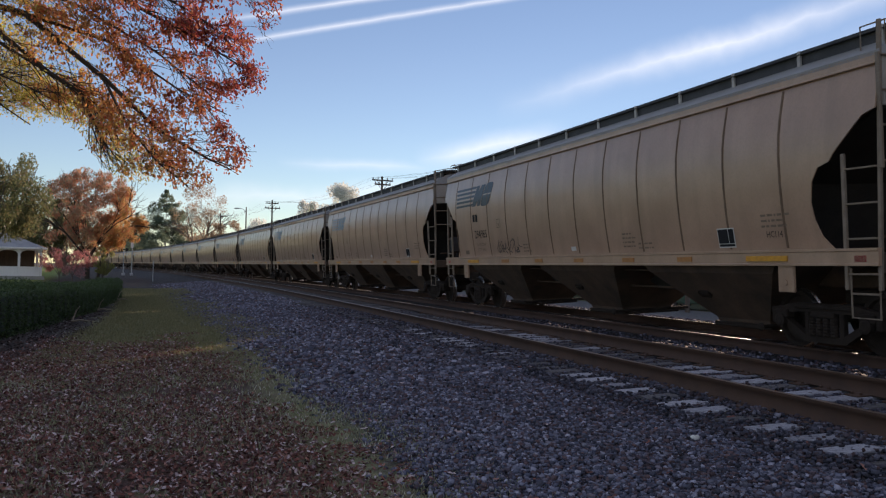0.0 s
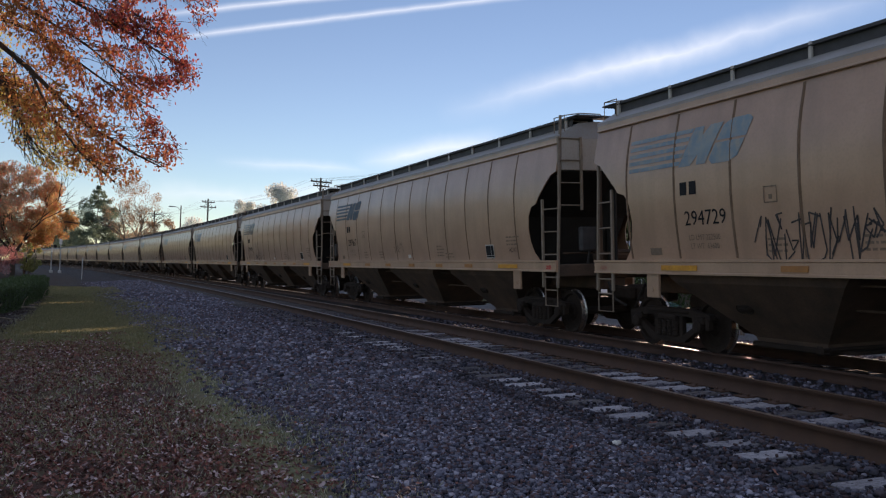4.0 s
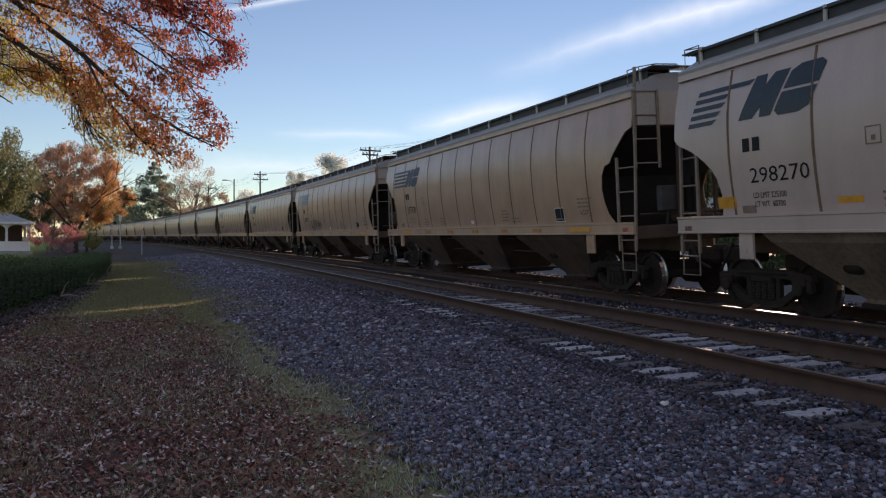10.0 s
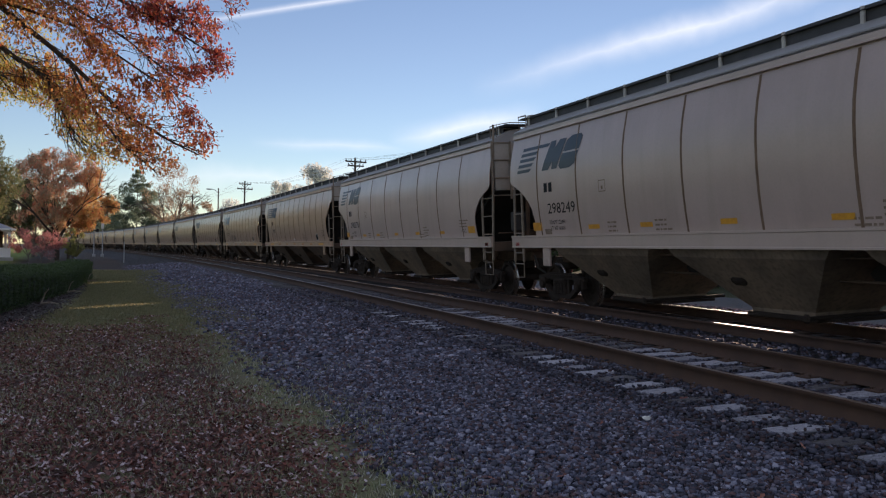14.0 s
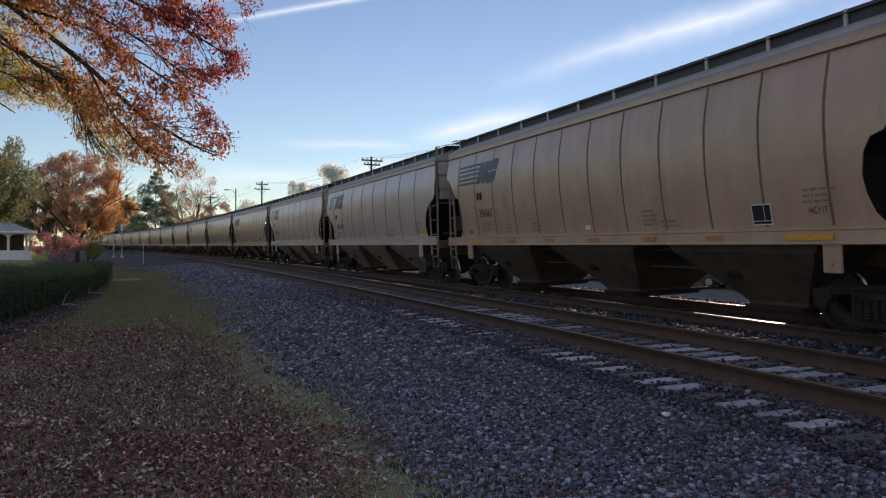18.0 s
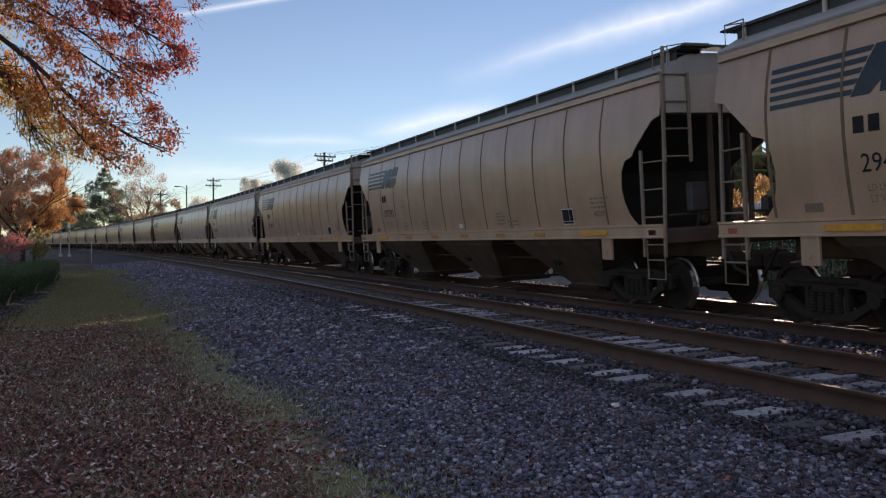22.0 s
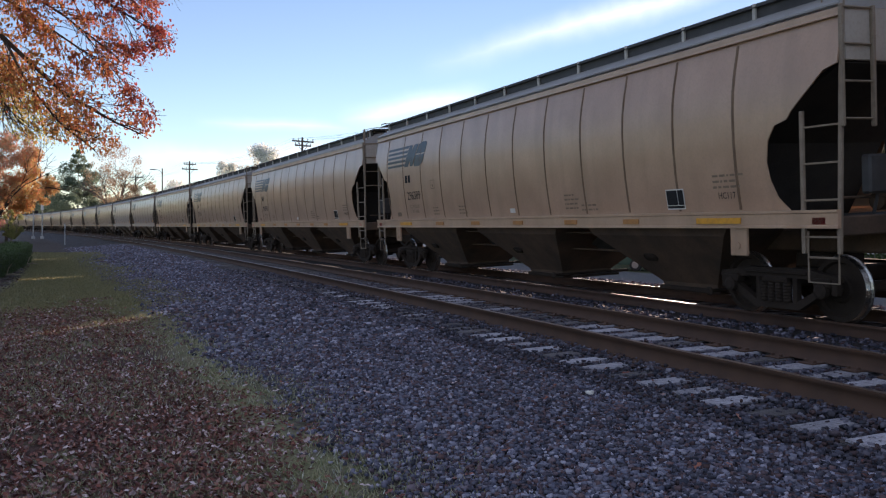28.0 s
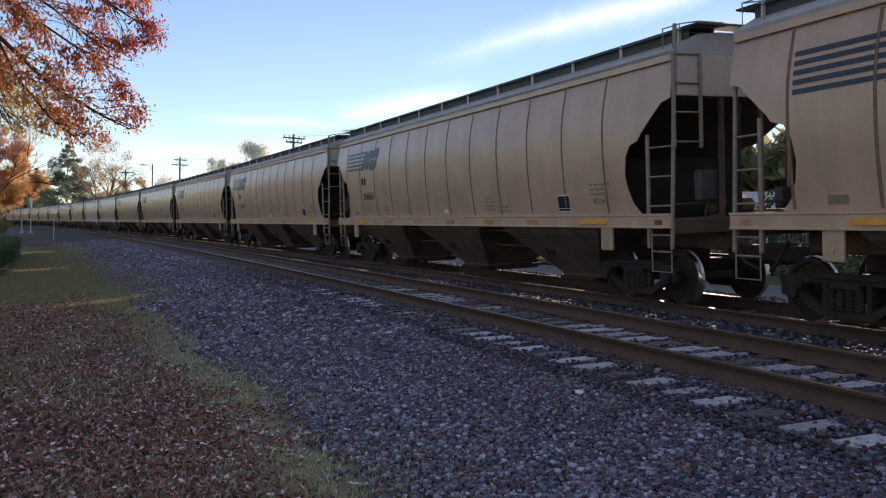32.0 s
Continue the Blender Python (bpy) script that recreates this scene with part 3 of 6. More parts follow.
def ties():
    plain = [tie_mesh(M_TIE, i) for i in range(5)]
    frost = [tie_mesh(M_FROST, 20 + i) for i in range(4)]
    plate = plate_mesh()
    rnd = random.Random(11)
    for track, z, bank, n0, n1, group in ((TRACK1, Z1, BANK1, 0, 155, "ties of the empty track"), (TRACK2, Z2, BANK2, 8, 90, "ties of the train's track")):
        for i in range(n0, n1):
            s = 3.88 + 0.475 * i + rnd.uniform(-0.02, 0.02)
            x, y, th = line(s, track + rnd.uniform(-0.03, 0.03) + (-0.03 if track == TRACK1 else 0))
            pale = track == TRACK1 and s < 20 and (i in (1, 2, 4, 5, 6, 8, 9, 11, 13, 14) or (i > 9 and rnd.random() < 0.6))
            ob = new("railway_tie", rnd.choice(frost if pale else plain))
            ob.matrix_basis = pose(x, y, z - 0.184 - (rnd.uniform(0, 0.006) if pale else rnd.uniform(0.002, 0.014)), 0, -bank, math.degrees(th) + rnd.uniform(-0.8, 0.8))
            tagged(ob, "pale weathered timber railway tie bedded in ballast" if pale else "dark timber railway tie bedded in ballast", "railway tie", group)
            if track == TRACK1 and s < 24:
                for side in (-1, 1):
                    p = new("tie_plate", plate)
                    p.parent = ob
                    p.matrix_basis = pose(side * GAUGE / 2 - 0.02, 0, 0.0)


ties()


# ---------------------------------------------------------------- loose ballast, leaves, grass
def grass_reach(s):
    """How much farther the grass comes out over the ballast close by."""
    return np.interp(s, [5, 8.7, 11.7, 15.4, 24, 32, 46], [1.02, 0.88, 0.72, 0.53, 0.38, 0.11, -0.25])


def scatter_stones():
    rng = np.random.default_rng(3)
    bases = []
    for k in range(11):
        # angular broken stone: a skewed block with jittered corners
        co = np.array([(i, j, h) for h in (-1, 1) for j in (-1, 1) for i in (-1, 1)], float)
        co = co * rng.uniform(0.45, 1.0, (8, 3)) + rng.uniform(-0.18, 0.18, (8, 3))
        fc = np.array([(0, 2, 3), (0, 3, 1), (4, 5, 7), (4, 7, 6), (0, 1, 5), (0, 5, 4), (2, 6, 7), (2, 7, 3), (0, 4, 6), (0, 6, 2), (1, 3, 7), (1, 7, 5)])
        co *= np.array([1.05, rng.uniform(0.7, 1.0), rng.uniform(0.55, 0.85)])
        bases.append((co, fc))

    def field(n, s0, s1, l0, l1, power, size, lift, seed, over=1.0):
        r = np.random.default_rng(seed)
        s = s0 + (s1 - s0) * r.random(n) ** power
        lat = l0 + (l1 - l0) * r.random(n)
        keep = lat > 0.85 + grass_reach(s) + 0.13 * np.sin(s * 1.3) * np.cos(s * 0.37) + r.normal(0, 0.17, n)
        # few stones lie on the timber of the ties
        on_tie = (np.abs((s - 3.88 + 0.2375) % 0.475 - 0.2375) < 0.115) & (lat > 4.74) & (lat < 7.6)
        keep &= ~on_tie | (r.random(n) < over)
        return s[keep], lat[keep], r.uniform(size[0], size[1], keep.sum()) * (1 + 0.5 * (r.random(keep.sum()) ** 6)), lift

    sets = [field(64000, 3.3, 11, 0.6, 4.3, 1.25, (0.010, 0.0215), 0.008, 1), field(24000, 11, 34, 0.2, 4.5, 1.4, (0.018, 0.035), 0.006, 2),
            field(16000, 3.8, 26, 5.64, 6.92, 1.4, (0.012, 0.025), 0.024, 4, 0.9), field(17000, 3.4, 12, 3.1, 5.5, 1.3, (0.011, 0.023), 0.008, 5, 0.16), field(8000, 12, 30, 3.6, 5.5, 1.5, (0.017, 0.034), 0.006, 9, 0.16), field(5200, 3.4, 28, 5.22, 5.50, 1.5, (0.012, 0.026), 0.030, 10), field(6000, 4.5, 26, 7.1, 9.5, 1.5, (0.02, 0.04), 0.0, 6),
            field(14000, 33, 75, 0.0, 5.0, 1.2, (0.024, 0.045), 0.0, 8), field(6000, 8, 46, 11.2, 17.6, 1.2, (0.025, 0.06), 0.0, 7)]
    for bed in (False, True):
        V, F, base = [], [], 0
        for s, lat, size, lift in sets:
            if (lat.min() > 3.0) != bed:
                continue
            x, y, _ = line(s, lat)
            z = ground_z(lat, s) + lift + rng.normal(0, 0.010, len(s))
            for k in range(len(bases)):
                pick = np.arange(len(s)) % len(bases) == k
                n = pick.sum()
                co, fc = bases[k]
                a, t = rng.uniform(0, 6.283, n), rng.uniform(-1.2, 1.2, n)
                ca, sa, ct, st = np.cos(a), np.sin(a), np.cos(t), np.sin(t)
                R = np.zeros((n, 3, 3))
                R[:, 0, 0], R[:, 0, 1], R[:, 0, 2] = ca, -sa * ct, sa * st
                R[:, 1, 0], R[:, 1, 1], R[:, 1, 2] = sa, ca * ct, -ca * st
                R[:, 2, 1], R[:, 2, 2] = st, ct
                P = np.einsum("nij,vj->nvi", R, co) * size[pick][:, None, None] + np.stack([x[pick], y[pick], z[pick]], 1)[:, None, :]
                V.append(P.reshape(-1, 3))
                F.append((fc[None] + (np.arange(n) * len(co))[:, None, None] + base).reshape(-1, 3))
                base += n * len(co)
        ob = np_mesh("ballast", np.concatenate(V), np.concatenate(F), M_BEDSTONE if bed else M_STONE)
        tagged(ob, "darker ballast stones on and beside the track bed" if bed else "loose grey and brown crushed ballast stones beside the rails", "ballast", kind="stuff")


scatter_stones()


def flat_leaves(name, P, yaw, tilt, size, material, lobes=True, curled=False):
    """Lobed leaves: a folded strip with a wavy outline, one island a leaf."""
    u = np.array([-1.0, -0.45, 0.1, 0.6, 1.0])
    w = np.array([0.0, 0.36, 0.22, 0.42, 0.0]) if lobes else np.array([0.0, 0.26, 0.34, 0.26, 0.0])
    tmpl = [(-1, 0, 0)]
    for i in (1, 2, 3):
        tmpl += [(u[i], w[i], 0.16 * (i != 2)), (u[i], 0, 0), (u[i], -w[i], 0.16 * (i != 2))]
    tmpl.append((1, 0, 0.1))
    tmpl = np.array(tmpl)
    fc = np.array([(0, 2, 1), (0, 3, 2), (1, 2, 5), (1, 5, 4), (2, 3, 6), (2, 6, 5), (4, 5, 8), (4, 8, 7), (5, 6, 9), (5, 9, 8), (7, 8, 10), (8, 9, 10)])
    if curled:
        tmpl = np.array([(-1, 0, 0.15), (-0.25, 0.50, 0.30), (-0.2, 0, 0), (-0.3, -0.45, 0.26), (0.45, 0.42, 0.10), (0.5, -0.40, 0.2), (1, 0.1, 0.34)])
        fc = np.array([(0, 2, 1), (0, 3, 2), (1, 2, 4), (2, 3, 5), (2, 6, 4), (2, 5, 6)])
    elif not lobes:
        tmpl = np.array([(-1, 0, 0), (0, 0.36, 0.12), (0, 0, 0), (0, -0.36, 0.12), (1, 0, 0.1)])
        fc = np.array([(0, 2, 1), (0, 3, 2), (1, 2, 4), (2, 3, 4)])
    n = len(P)
    r = np.random.default_rng(len(P))
    roll = r.uniform(-0.9, 0.9, n) if np.ndim(tilt) else r.uniform(-tilt, tilt, n)
    pitch = np.asarray(tilt) * np.ones(n) if np.ndim(tilt) else r.uniform(-tilt, tilt, n)
    cy, sy, cp, sp, cr, sr = np.cos(yaw), np.sin(yaw), np.cos(pitch), np.sin(pitch), np.cos(roll), np.sin(roll)
    R = np.zeros((n, 3, 3))
    R[:, 0, 0], R[:, 0, 1], R[:, 0, 2] = cy * cp, cy * sp * sr - sy * cr, cy * sp * cr + sy * sr
    R[:, 1, 0], R[:, 1, 1], R[:, 1, 2] = sy * cp, sy * sp * sr + cy * cr, sy * sp * cr - cy * sr
    R[:, 2, 0], R[:, 2, 1], R[:, 2, 2] = -sp, cp * sr, cp * cr
    V = np.einsum("nij,vj->nvi", R, tmpl) * np.asarray(size)[:, None, None] + P[:, None, :]
    F = fc[None] + (np.arange(n) * len(tmpl))[:, None, None]
    return np_mesh(name, V.reshape(-1, 3), F.reshape(-1, 3), material)


M_LITTER = leaf_mat("fallen_oak_leaf", [(0.2225, 0.07143, 0.05412), (0.3277, 0.1299, 0.09202), (0.05852, 0.02381, 0.02165), (0.2575, 0.0866, 0.06277), (0.09365, 0.03681, 0.03247), (0.1756, 0.06494, 0.05195), (0.07608, 0.03247, 0.02922), (0.398, 0.1948, 0.1515), (0.1872, 0.06711, 0.05629), (0.1171, 0.04654, 0.04113), (0.6785, 0.5629, 0.5845), (0.5258, 0.3922, 0.3922), (0.08482, 0.03529, 0.02981), (0.3562, 0.2196, 0.1961)], 0.1)
# darker leaf tones for the drift along the hedge foot
M_DRIFTLEAF = leaf_mat("dark_fallen_leaf", [(0.05, 0.028, 0.024), (0.09, 0.05, 0.042), (0.035, 0.02, 0.018), (0.07, 0.038, 0.032), (0.28, 0.25, 0.25)], 0.1)


def fallen_leaves():
    r = np.random.default_rng(8)
    n = 170000
    s = 3.2 + 19.0 * r.random(n) ** 1.5
    lat = r.uniform(-5.4, 2.2, n)
    clump = np.array([noise.noise(Vector((a * 0.45, b * 0.30, 3.0))) for a, b in zip(lat, s)]) + 0.55 * np.array([noise.noise(Vector((a * 2.6, b * 2.0, 9.0))) for a, b in zip(lat, s)])
    rim = np.interp(s, [5, 8, 14, 20, 24], [1.27, 1.15, 0.97, 0.5, 0.2]) + 0.12 * np.sin(s * 2.1) + 0.08 * np.sin(s * 5.3)
    edge = np.clip(lat - rim + 0.30, 0, 2) * 1.5
    keep = (clump + r.normal(0, 0.30, n) > -0.36 + edge + np.clip(s - 14, 0, 9) * 0.10) & (s < 21.5 + 1.5 * np.sin(lat * 2)) & (lat > -2.2 - np.clip(17 - s, 0, 20) * 0.45 + r.normal(0, 0.25, n))
    s, lat = s[keep], lat[keep]
    x, y, _ = line(s, lat)
    P = np.stack([x, y, ground_z(lat, s) + r.uniform(0.006, 0.026, len(s))], 1)
    ob = flat_leaves("fallen_leaves", P, r.uniform(0, 6.28, len(s)), 0.75, r.uniform(0.013, 0.028, len(s)) * (1 + np.clip(s - 9, 0, 10) * 0.03), M_LITTER, curled=True)
    tagged(ob, "red-brown fallen oak leaves lying on the grass verge", "leaves", kind="stuff")
    n = 4500
    s2, l2 = 14 + 34 * r.random(n) ** 1.3, -1.75 - 1.9 * r.random(n) ** 0.8
    x, y, _ = line(s2, l2)
    ob = flat_leaves("drifted_leaves", np.stack([x, y, ground_z(l2, s2) + 0.015], 1), r.uniform(0, 6.28, n), 0.6, r.uniform(0.025, 0.045, n), M_DRIFTLEAF, curled=True)
    tagged(ob, "dark fallen leaves drifted along the foot of the hedge", "leaves", kind="stuff")
    n = 900
    s2, l2 = 3.5 + 30 * r.random(n) ** 1.5, r.uniform(1.0, 5.0, n)
    keep = r.random(n) < 0.25 + 0.6 * (l2 < 2.2)
    s2, l2 = s2[keep], l2[keep]
    x, y, _ = line(s2, l2)
    ob = flat_leaves("stray_leaves", np.stack([x, y, ground_z(l2, s2) + 0.035], 1), r.uniform(0, 6.28, len(s2)), 0.5, r.uniform(0.022, 0.045, len(s2)), M_LITTER)
    tagged(ob, "stray brown leaves blown onto the ballast", "leaves", kind="stuff")


fallen_leaves()
M_GRASS = leaf_mat("short_grass", [(0.1943, 0.2242, 0.1121), (0.3438, 0.3513, 0.1943), (0.4933, 0.4485, 0.299), (0.2691, 0.2915, 0.142), (0.7176, 0.7026, 0.6429)], 0.5,
                   zone=((0.0, 1.0, 0.0), 12.0, 18.0, [(0.165, 0.165, 0.075), (0.25, 0.235, 0.12), (0.33, 0.285, 0.16), (0.20, 0.195, 0.09)]))


def grass_blades():
    r = np.random.default_rng(21)
    n = 150000
    s = 3.2 + 62 * r.random(n) ** 1.9
    lat = r.uniform(-2.3, 2.6, n)
    clump = np.array([noise.noise(Vector((a * 0.8, b * 0.5, 30.0))) for a, b in zip(lat, s)])
    keep = (lat > -2.3 + 0.55 * np.clip((s - 15) / 12, 0, 1) + r.normal(0, 0.12, n)) & (clump + r.normal(0, 0.3, n) > -0.15 + np.clip(lat - 0.7 - grass_reach(s), 0, 2) * 0.8 - np.clip(s - 18, 0, 3) * 0.2)
    s, lat = s[keep], lat[keep]
    x, y, _ = line(s, lat)
    z = ground_z(lat, s)
    k = len(s)
    a, h, w = r.uniform(0, 6.28, k), r.uniform(0.018, 0.05, k) * (1 + s / 60), r.uniform(0.0025, 0.005, k) * (1 + s / 9)
    lean = r.uniform(0.01, 0.05, k)
    b = r.uniform(0, 6.28, k)
    v0 = np.stack([x - w * np.cos(a), y - w * np.sin(a), z], 1)
    v1 = np.stack([x + w * np.cos(a), y + w * np.sin(a), z], 1)
    v2 = np.stack([x + lean * np.cos(b), y + lean * np.sin(b), z + h], 1)
    V = np.stack([v0, v1, v2], 1).reshape(-1, 3)
    ob = np_mesh("grass", V, np.arange(3 * k).reshape(-1, 3), M_GRASS)
    tagged(ob, "short thin grass of the verge, yellowing", "grass", kind="stuff")


grass_blades()


# ---------------------------------------------------------------- the train
# Car space: y forward (the way the train goes), x to its right, z up from the rail heads. The camera sees the left side (x < 0).
WHEEL_R = 0.457
END_GAP = 0.62
PROF_Z = [1.56, 1.70, 1.9, 2.2, 2.6, 3.0, 3.3, 3.6, 3.85, 4.12]      # barrel-shaped side
PROF_X = [1.435, 1.455, 1.485, 1.52, 1.55, 1.555, 1.54, 1.495, 1.44, 1.39]


def half_width(z):
    return float(np.interp(z, PROF_Z, PROF_X))


def side_sheet(bm, half, side, cut_z, cut_d, thick=0.02):
    """The curved side between the ends, with its lower corners cut away along cut_d(cut_z)."""
    zs = [1.56, 1.66, 1.75, 1.87, 2.0, 2.12, 2.25, 2.4, 2.55, 2.66, 2.74, 2.80, 2.90, 3.0, 3.1, 3.2, 3.36, 3.42, 3.55, 3.7, 3.85, 4.0, 4.12]
    rows = []
    for z in zs:
        e = half - float(np.interp(z, cut_z, cut_d))
        ys = [-e] + [e * (2 * i / 12 - 1) for i in range(1, 12)] + [e]
        rows.append([bm.verts.new((side * half_width(z), y, z)) for y in ys])
    for a, b in zip(rows, rows[1:]):
        for i in range(12):
            q = (a[i], a[i + 1], b[i + 1], b[i])
            bm.faces.new(q if side > 0 else q[::-1])
    bm.normal_update()
    bmesh.ops.solidify(bm, geom=bm.faces[:], thickness=thick)
    for e in bm.edges:
        e.smooth = len(e.link_faces) == 2 and e.calc_face_angle(9.0) < 0.5


def on_side(bm, y0, z0, pts, d=0.006, side=-1):
    """A polygon given by (right, up) metres from y0, z0 as read on the left side, laid on the curved side sheet."""
    tmp = bmesh.new()
    tmp.faces.new([tmp.verts.new((0, y0 - a, z0 + b)) for a, b in pts])
    lo, hi = z0 + min(b for _, b in pts), z0 + max(b for _, b in pts)
    for i in range(1, int((hi - lo) / 0.09) + 1):
        z = lo + (hi - lo) * i / (int((hi - lo) / 0.09) + 1)
        bmesh.ops.bisect_plane(tmp, geom=tmp.verts[:] + tmp.edges[:] + tmp.faces[:], plane_co=(0, 0, z), plane_no=(0, 0, 1))
    made = {v: bm.verts.new((side * (half_width(v.co.z) + d), v.co.y, v.co.z)) for v in tmp.verts}
    for f in tmp.faces:
        bm.faces.new([made[v] for v in f.verts])
    tmp.free()


def text_mesh(text, height):
    cu = bpy.data.curves.new("lettering", "FONT")
    cu.body, cu.size = text, height / 0.70
    cu.resolution_u = 2
    ob = bpy.data.objects.new("lettering", cu)
    scene.collection.objects.link(ob)
    dg = bpy.context.evaluated_depsgraph_get()
    me = bpy.data.meshes.new_from_object(ob.evaluated_get(dg))
    bpy.data.objects.remove(ob)
    bpy.data.curves.remove(cu)
    return me


TEXTS = {}


def lettering(name, text, y0, z0, height, material, parent, squeeze=0.85, d=0.007):
    """Words on the car's left side, reading from y0 backwards, with their foot at z0."""
    key = (text, height)
    if key not in TEXTS:
        TEXTS[key] = text_mesh(text, height)
    me = TEXTS[key].copy()
    for v in me.vertices:
        a, b = v.co.x * squeeze, v.co.y
        z = z0 + b
        v.co = (-(half_width(z) + d), y0 - a, z)
    me.materials.clear()
    me.materials.append(material)
    ob = new(name, me)
    ob.parent = parent
    return ob


def ladder(parent, x0, y0, x1, y1, z_lo, z_hi0, z_hi1, rungs, lean=0.0):
    """Two stiles and rungs between them, standing at (x0, y0) and (x1, y1); lean draws the first stile's top inwards."""
    bm = bmesh.new()
    sg = math.copysign(1, x0)
    for x, y, zt, ln in ((x0, y0, z_hi0, lean), (x1, y1, z_hi1, 0.0)):
        for v in add_box(bm, x, y, (z_lo + zt) / 2, 0.05, 0.062, zt - z_lo, bevel=0.008):
            v.co.x -= sg * ln * (v.co.z - z_lo) / (zt - z_lo)
    lad = part("ladder", bm, M_LADDER, parent)
    for z in rungs:
        b2 = bmesh.new()
        xa = x0 - sg * lean * (z - z_lo) / (z_hi0 - z_lo)
        add_tube(b2, [(xa, y0, z), (x1, y1, z)], 0.016, sides=5)
        part("rung", b2, M_LADDER, lad)
    return lad


def truck(parent, y, detail):
    """A three-piece freight truck: side frames, bolster, springs and two wheelsets."""
    t = new("truck")
    t.parent = parent
    t.matrix_basis = pose(0, y, 0)
    t["label"] = "grimy cast steel freight truck"
    for side in (-1, 1):
        bm = bmesh.new()
        # cast truss: arched top chord, dished bottom chord, columns round the springs, open windows between
        lo, hi = sorted((side * 0.96, side * 1.07))
        add_prism(bm, [(-1.16, 0.58), (-0.95, 0.55), (-0.55, 0.60), (0.55, 0.60), (0.95, 0.55), (1.16, 0.58), (1.14, 0.66), (0.92, 0.68), (0.60, 0.74), (-0.60, 0.74), (-0.92, 0.68), (-1.14, 0.66)], 0, lo, hi)
        add_prism(bm, [(-1.02, 0.52), (-0.94, 0.44), (-0.44, 0.15), (0.44, 0.15), (0.94, 0.44), (1.02, 0.52), (0.84, 0.50), (0.38, 0.25), (-0.38, 0.25), (-0.84, 0.50)], 0, lo, hi)
        for sy in (-1, 1):
            add_box(bm, side * 1.015, sy * 0.36, 0.42, 0.10, 0.09, 0.38, bevel=0.012)
            add_box(bm, side * 1.04, sy * 0.89, 0.56, 0.16, 0.30, 0.13, bevel=0.02)
            add_box(bm, side * 1.03, sy * 1.08, 0.50, 0.12, 0.10, 0.22, bevel=0.02)
            add_lathe(bm, [(0, 0.11), (0.09, 0.11), (0.11, 0.07)] if side > 0 else [(-0.11, 0.07), (-0.09, 0.11), (0, 0.11)], 0, (side * 1.05, sy * 0.89, WHEEL_R), 12)
        add_box(bm, side * 1.075, 0, 0.68, 0.05, 1.2, 0.05, bevel=0.012)
        fr = part("side_frame", bm, M_IRON, t)
        bm = bmesh.new()
        for yy in (-0.22, -0.07, 0.08, 0.23):
            prof = []
            for k in range(7):
                prof += [(0.25 + 0.045 * k, 0.058), (0.272 + 0.045 * k, 0.068)]
            add_lathe(bm, prof, 2, (side * 1.055, yy, 0), 8)
        part("spring", bm, M_IRON, fr)
        bm = bmesh.new()
        add_box(bm, side * 1.03, 0, 0.565, 0.18, 0.50, 0.10, bevel=0.03)
        part("bolster_end", bm, M_IRON, fr)
    bm = bmesh.new()
    add_box(bm, 0, 0, 0.58, 2.1, 0.42, 0.24, bevel=0.03)
    add_box(bm, 0, 0, 0.80, 0.7, 0.7, 0.24, bevel=0.04)
    part("bolster", bm, M_IRON, t)
    wheels = []
    for yy in (-0.89, 0.89):
        bm = bmesh.new()
        add_tube(bm, [(-1.0, 0, 0), (1.0, 0, 0)], 0.085, sides=8)
        for side in (-1, 1):
            p = [(side * 0.775, 0.10), (side * 0.775, 0.17), (side * 0.745, 0.20), (side * 0.735, 0.36), (side * 0.785, 0.385), (side * 0.785, WHEEL_R - 0.004), (side * 0.695, WHEEL_R), (side * 0.68, WHEEL_R + 0.028), (side * 0.655, WHEEL_R + 0.020), (side * 0.655, 0.38), (side * 0.70, 0.35), (side * 0.70, 0.10)]
            add_lathe(bm, p if side < 0 else p[::-1], 0, (0, 0, 0), 28 if detail else 16)
            for k in range(3):
                a = 2 * math.pi * k / 3
                add_box(bm, side * 0.775, 0.06 * math.cos(a), 0.06 * math.sin(a), 0.05, 0.03, 0.03)
        w = part("wheelset", bm, [M_IRON, M_TREAD], t, "dark wheels with bright worn treads")
        for pl in w.data.polygons:
            c = pl.center
            rad = math.hypot(c.y, c.z)
            if rad > WHEEL_R - 0.012 and abs(c.x) > 0.6:
                pl.material_index = 1
        w.matrix_basis = pose(0, yy, WHEEL_R)
        wheels.append(w)
    return wheels


WHEELS = {}


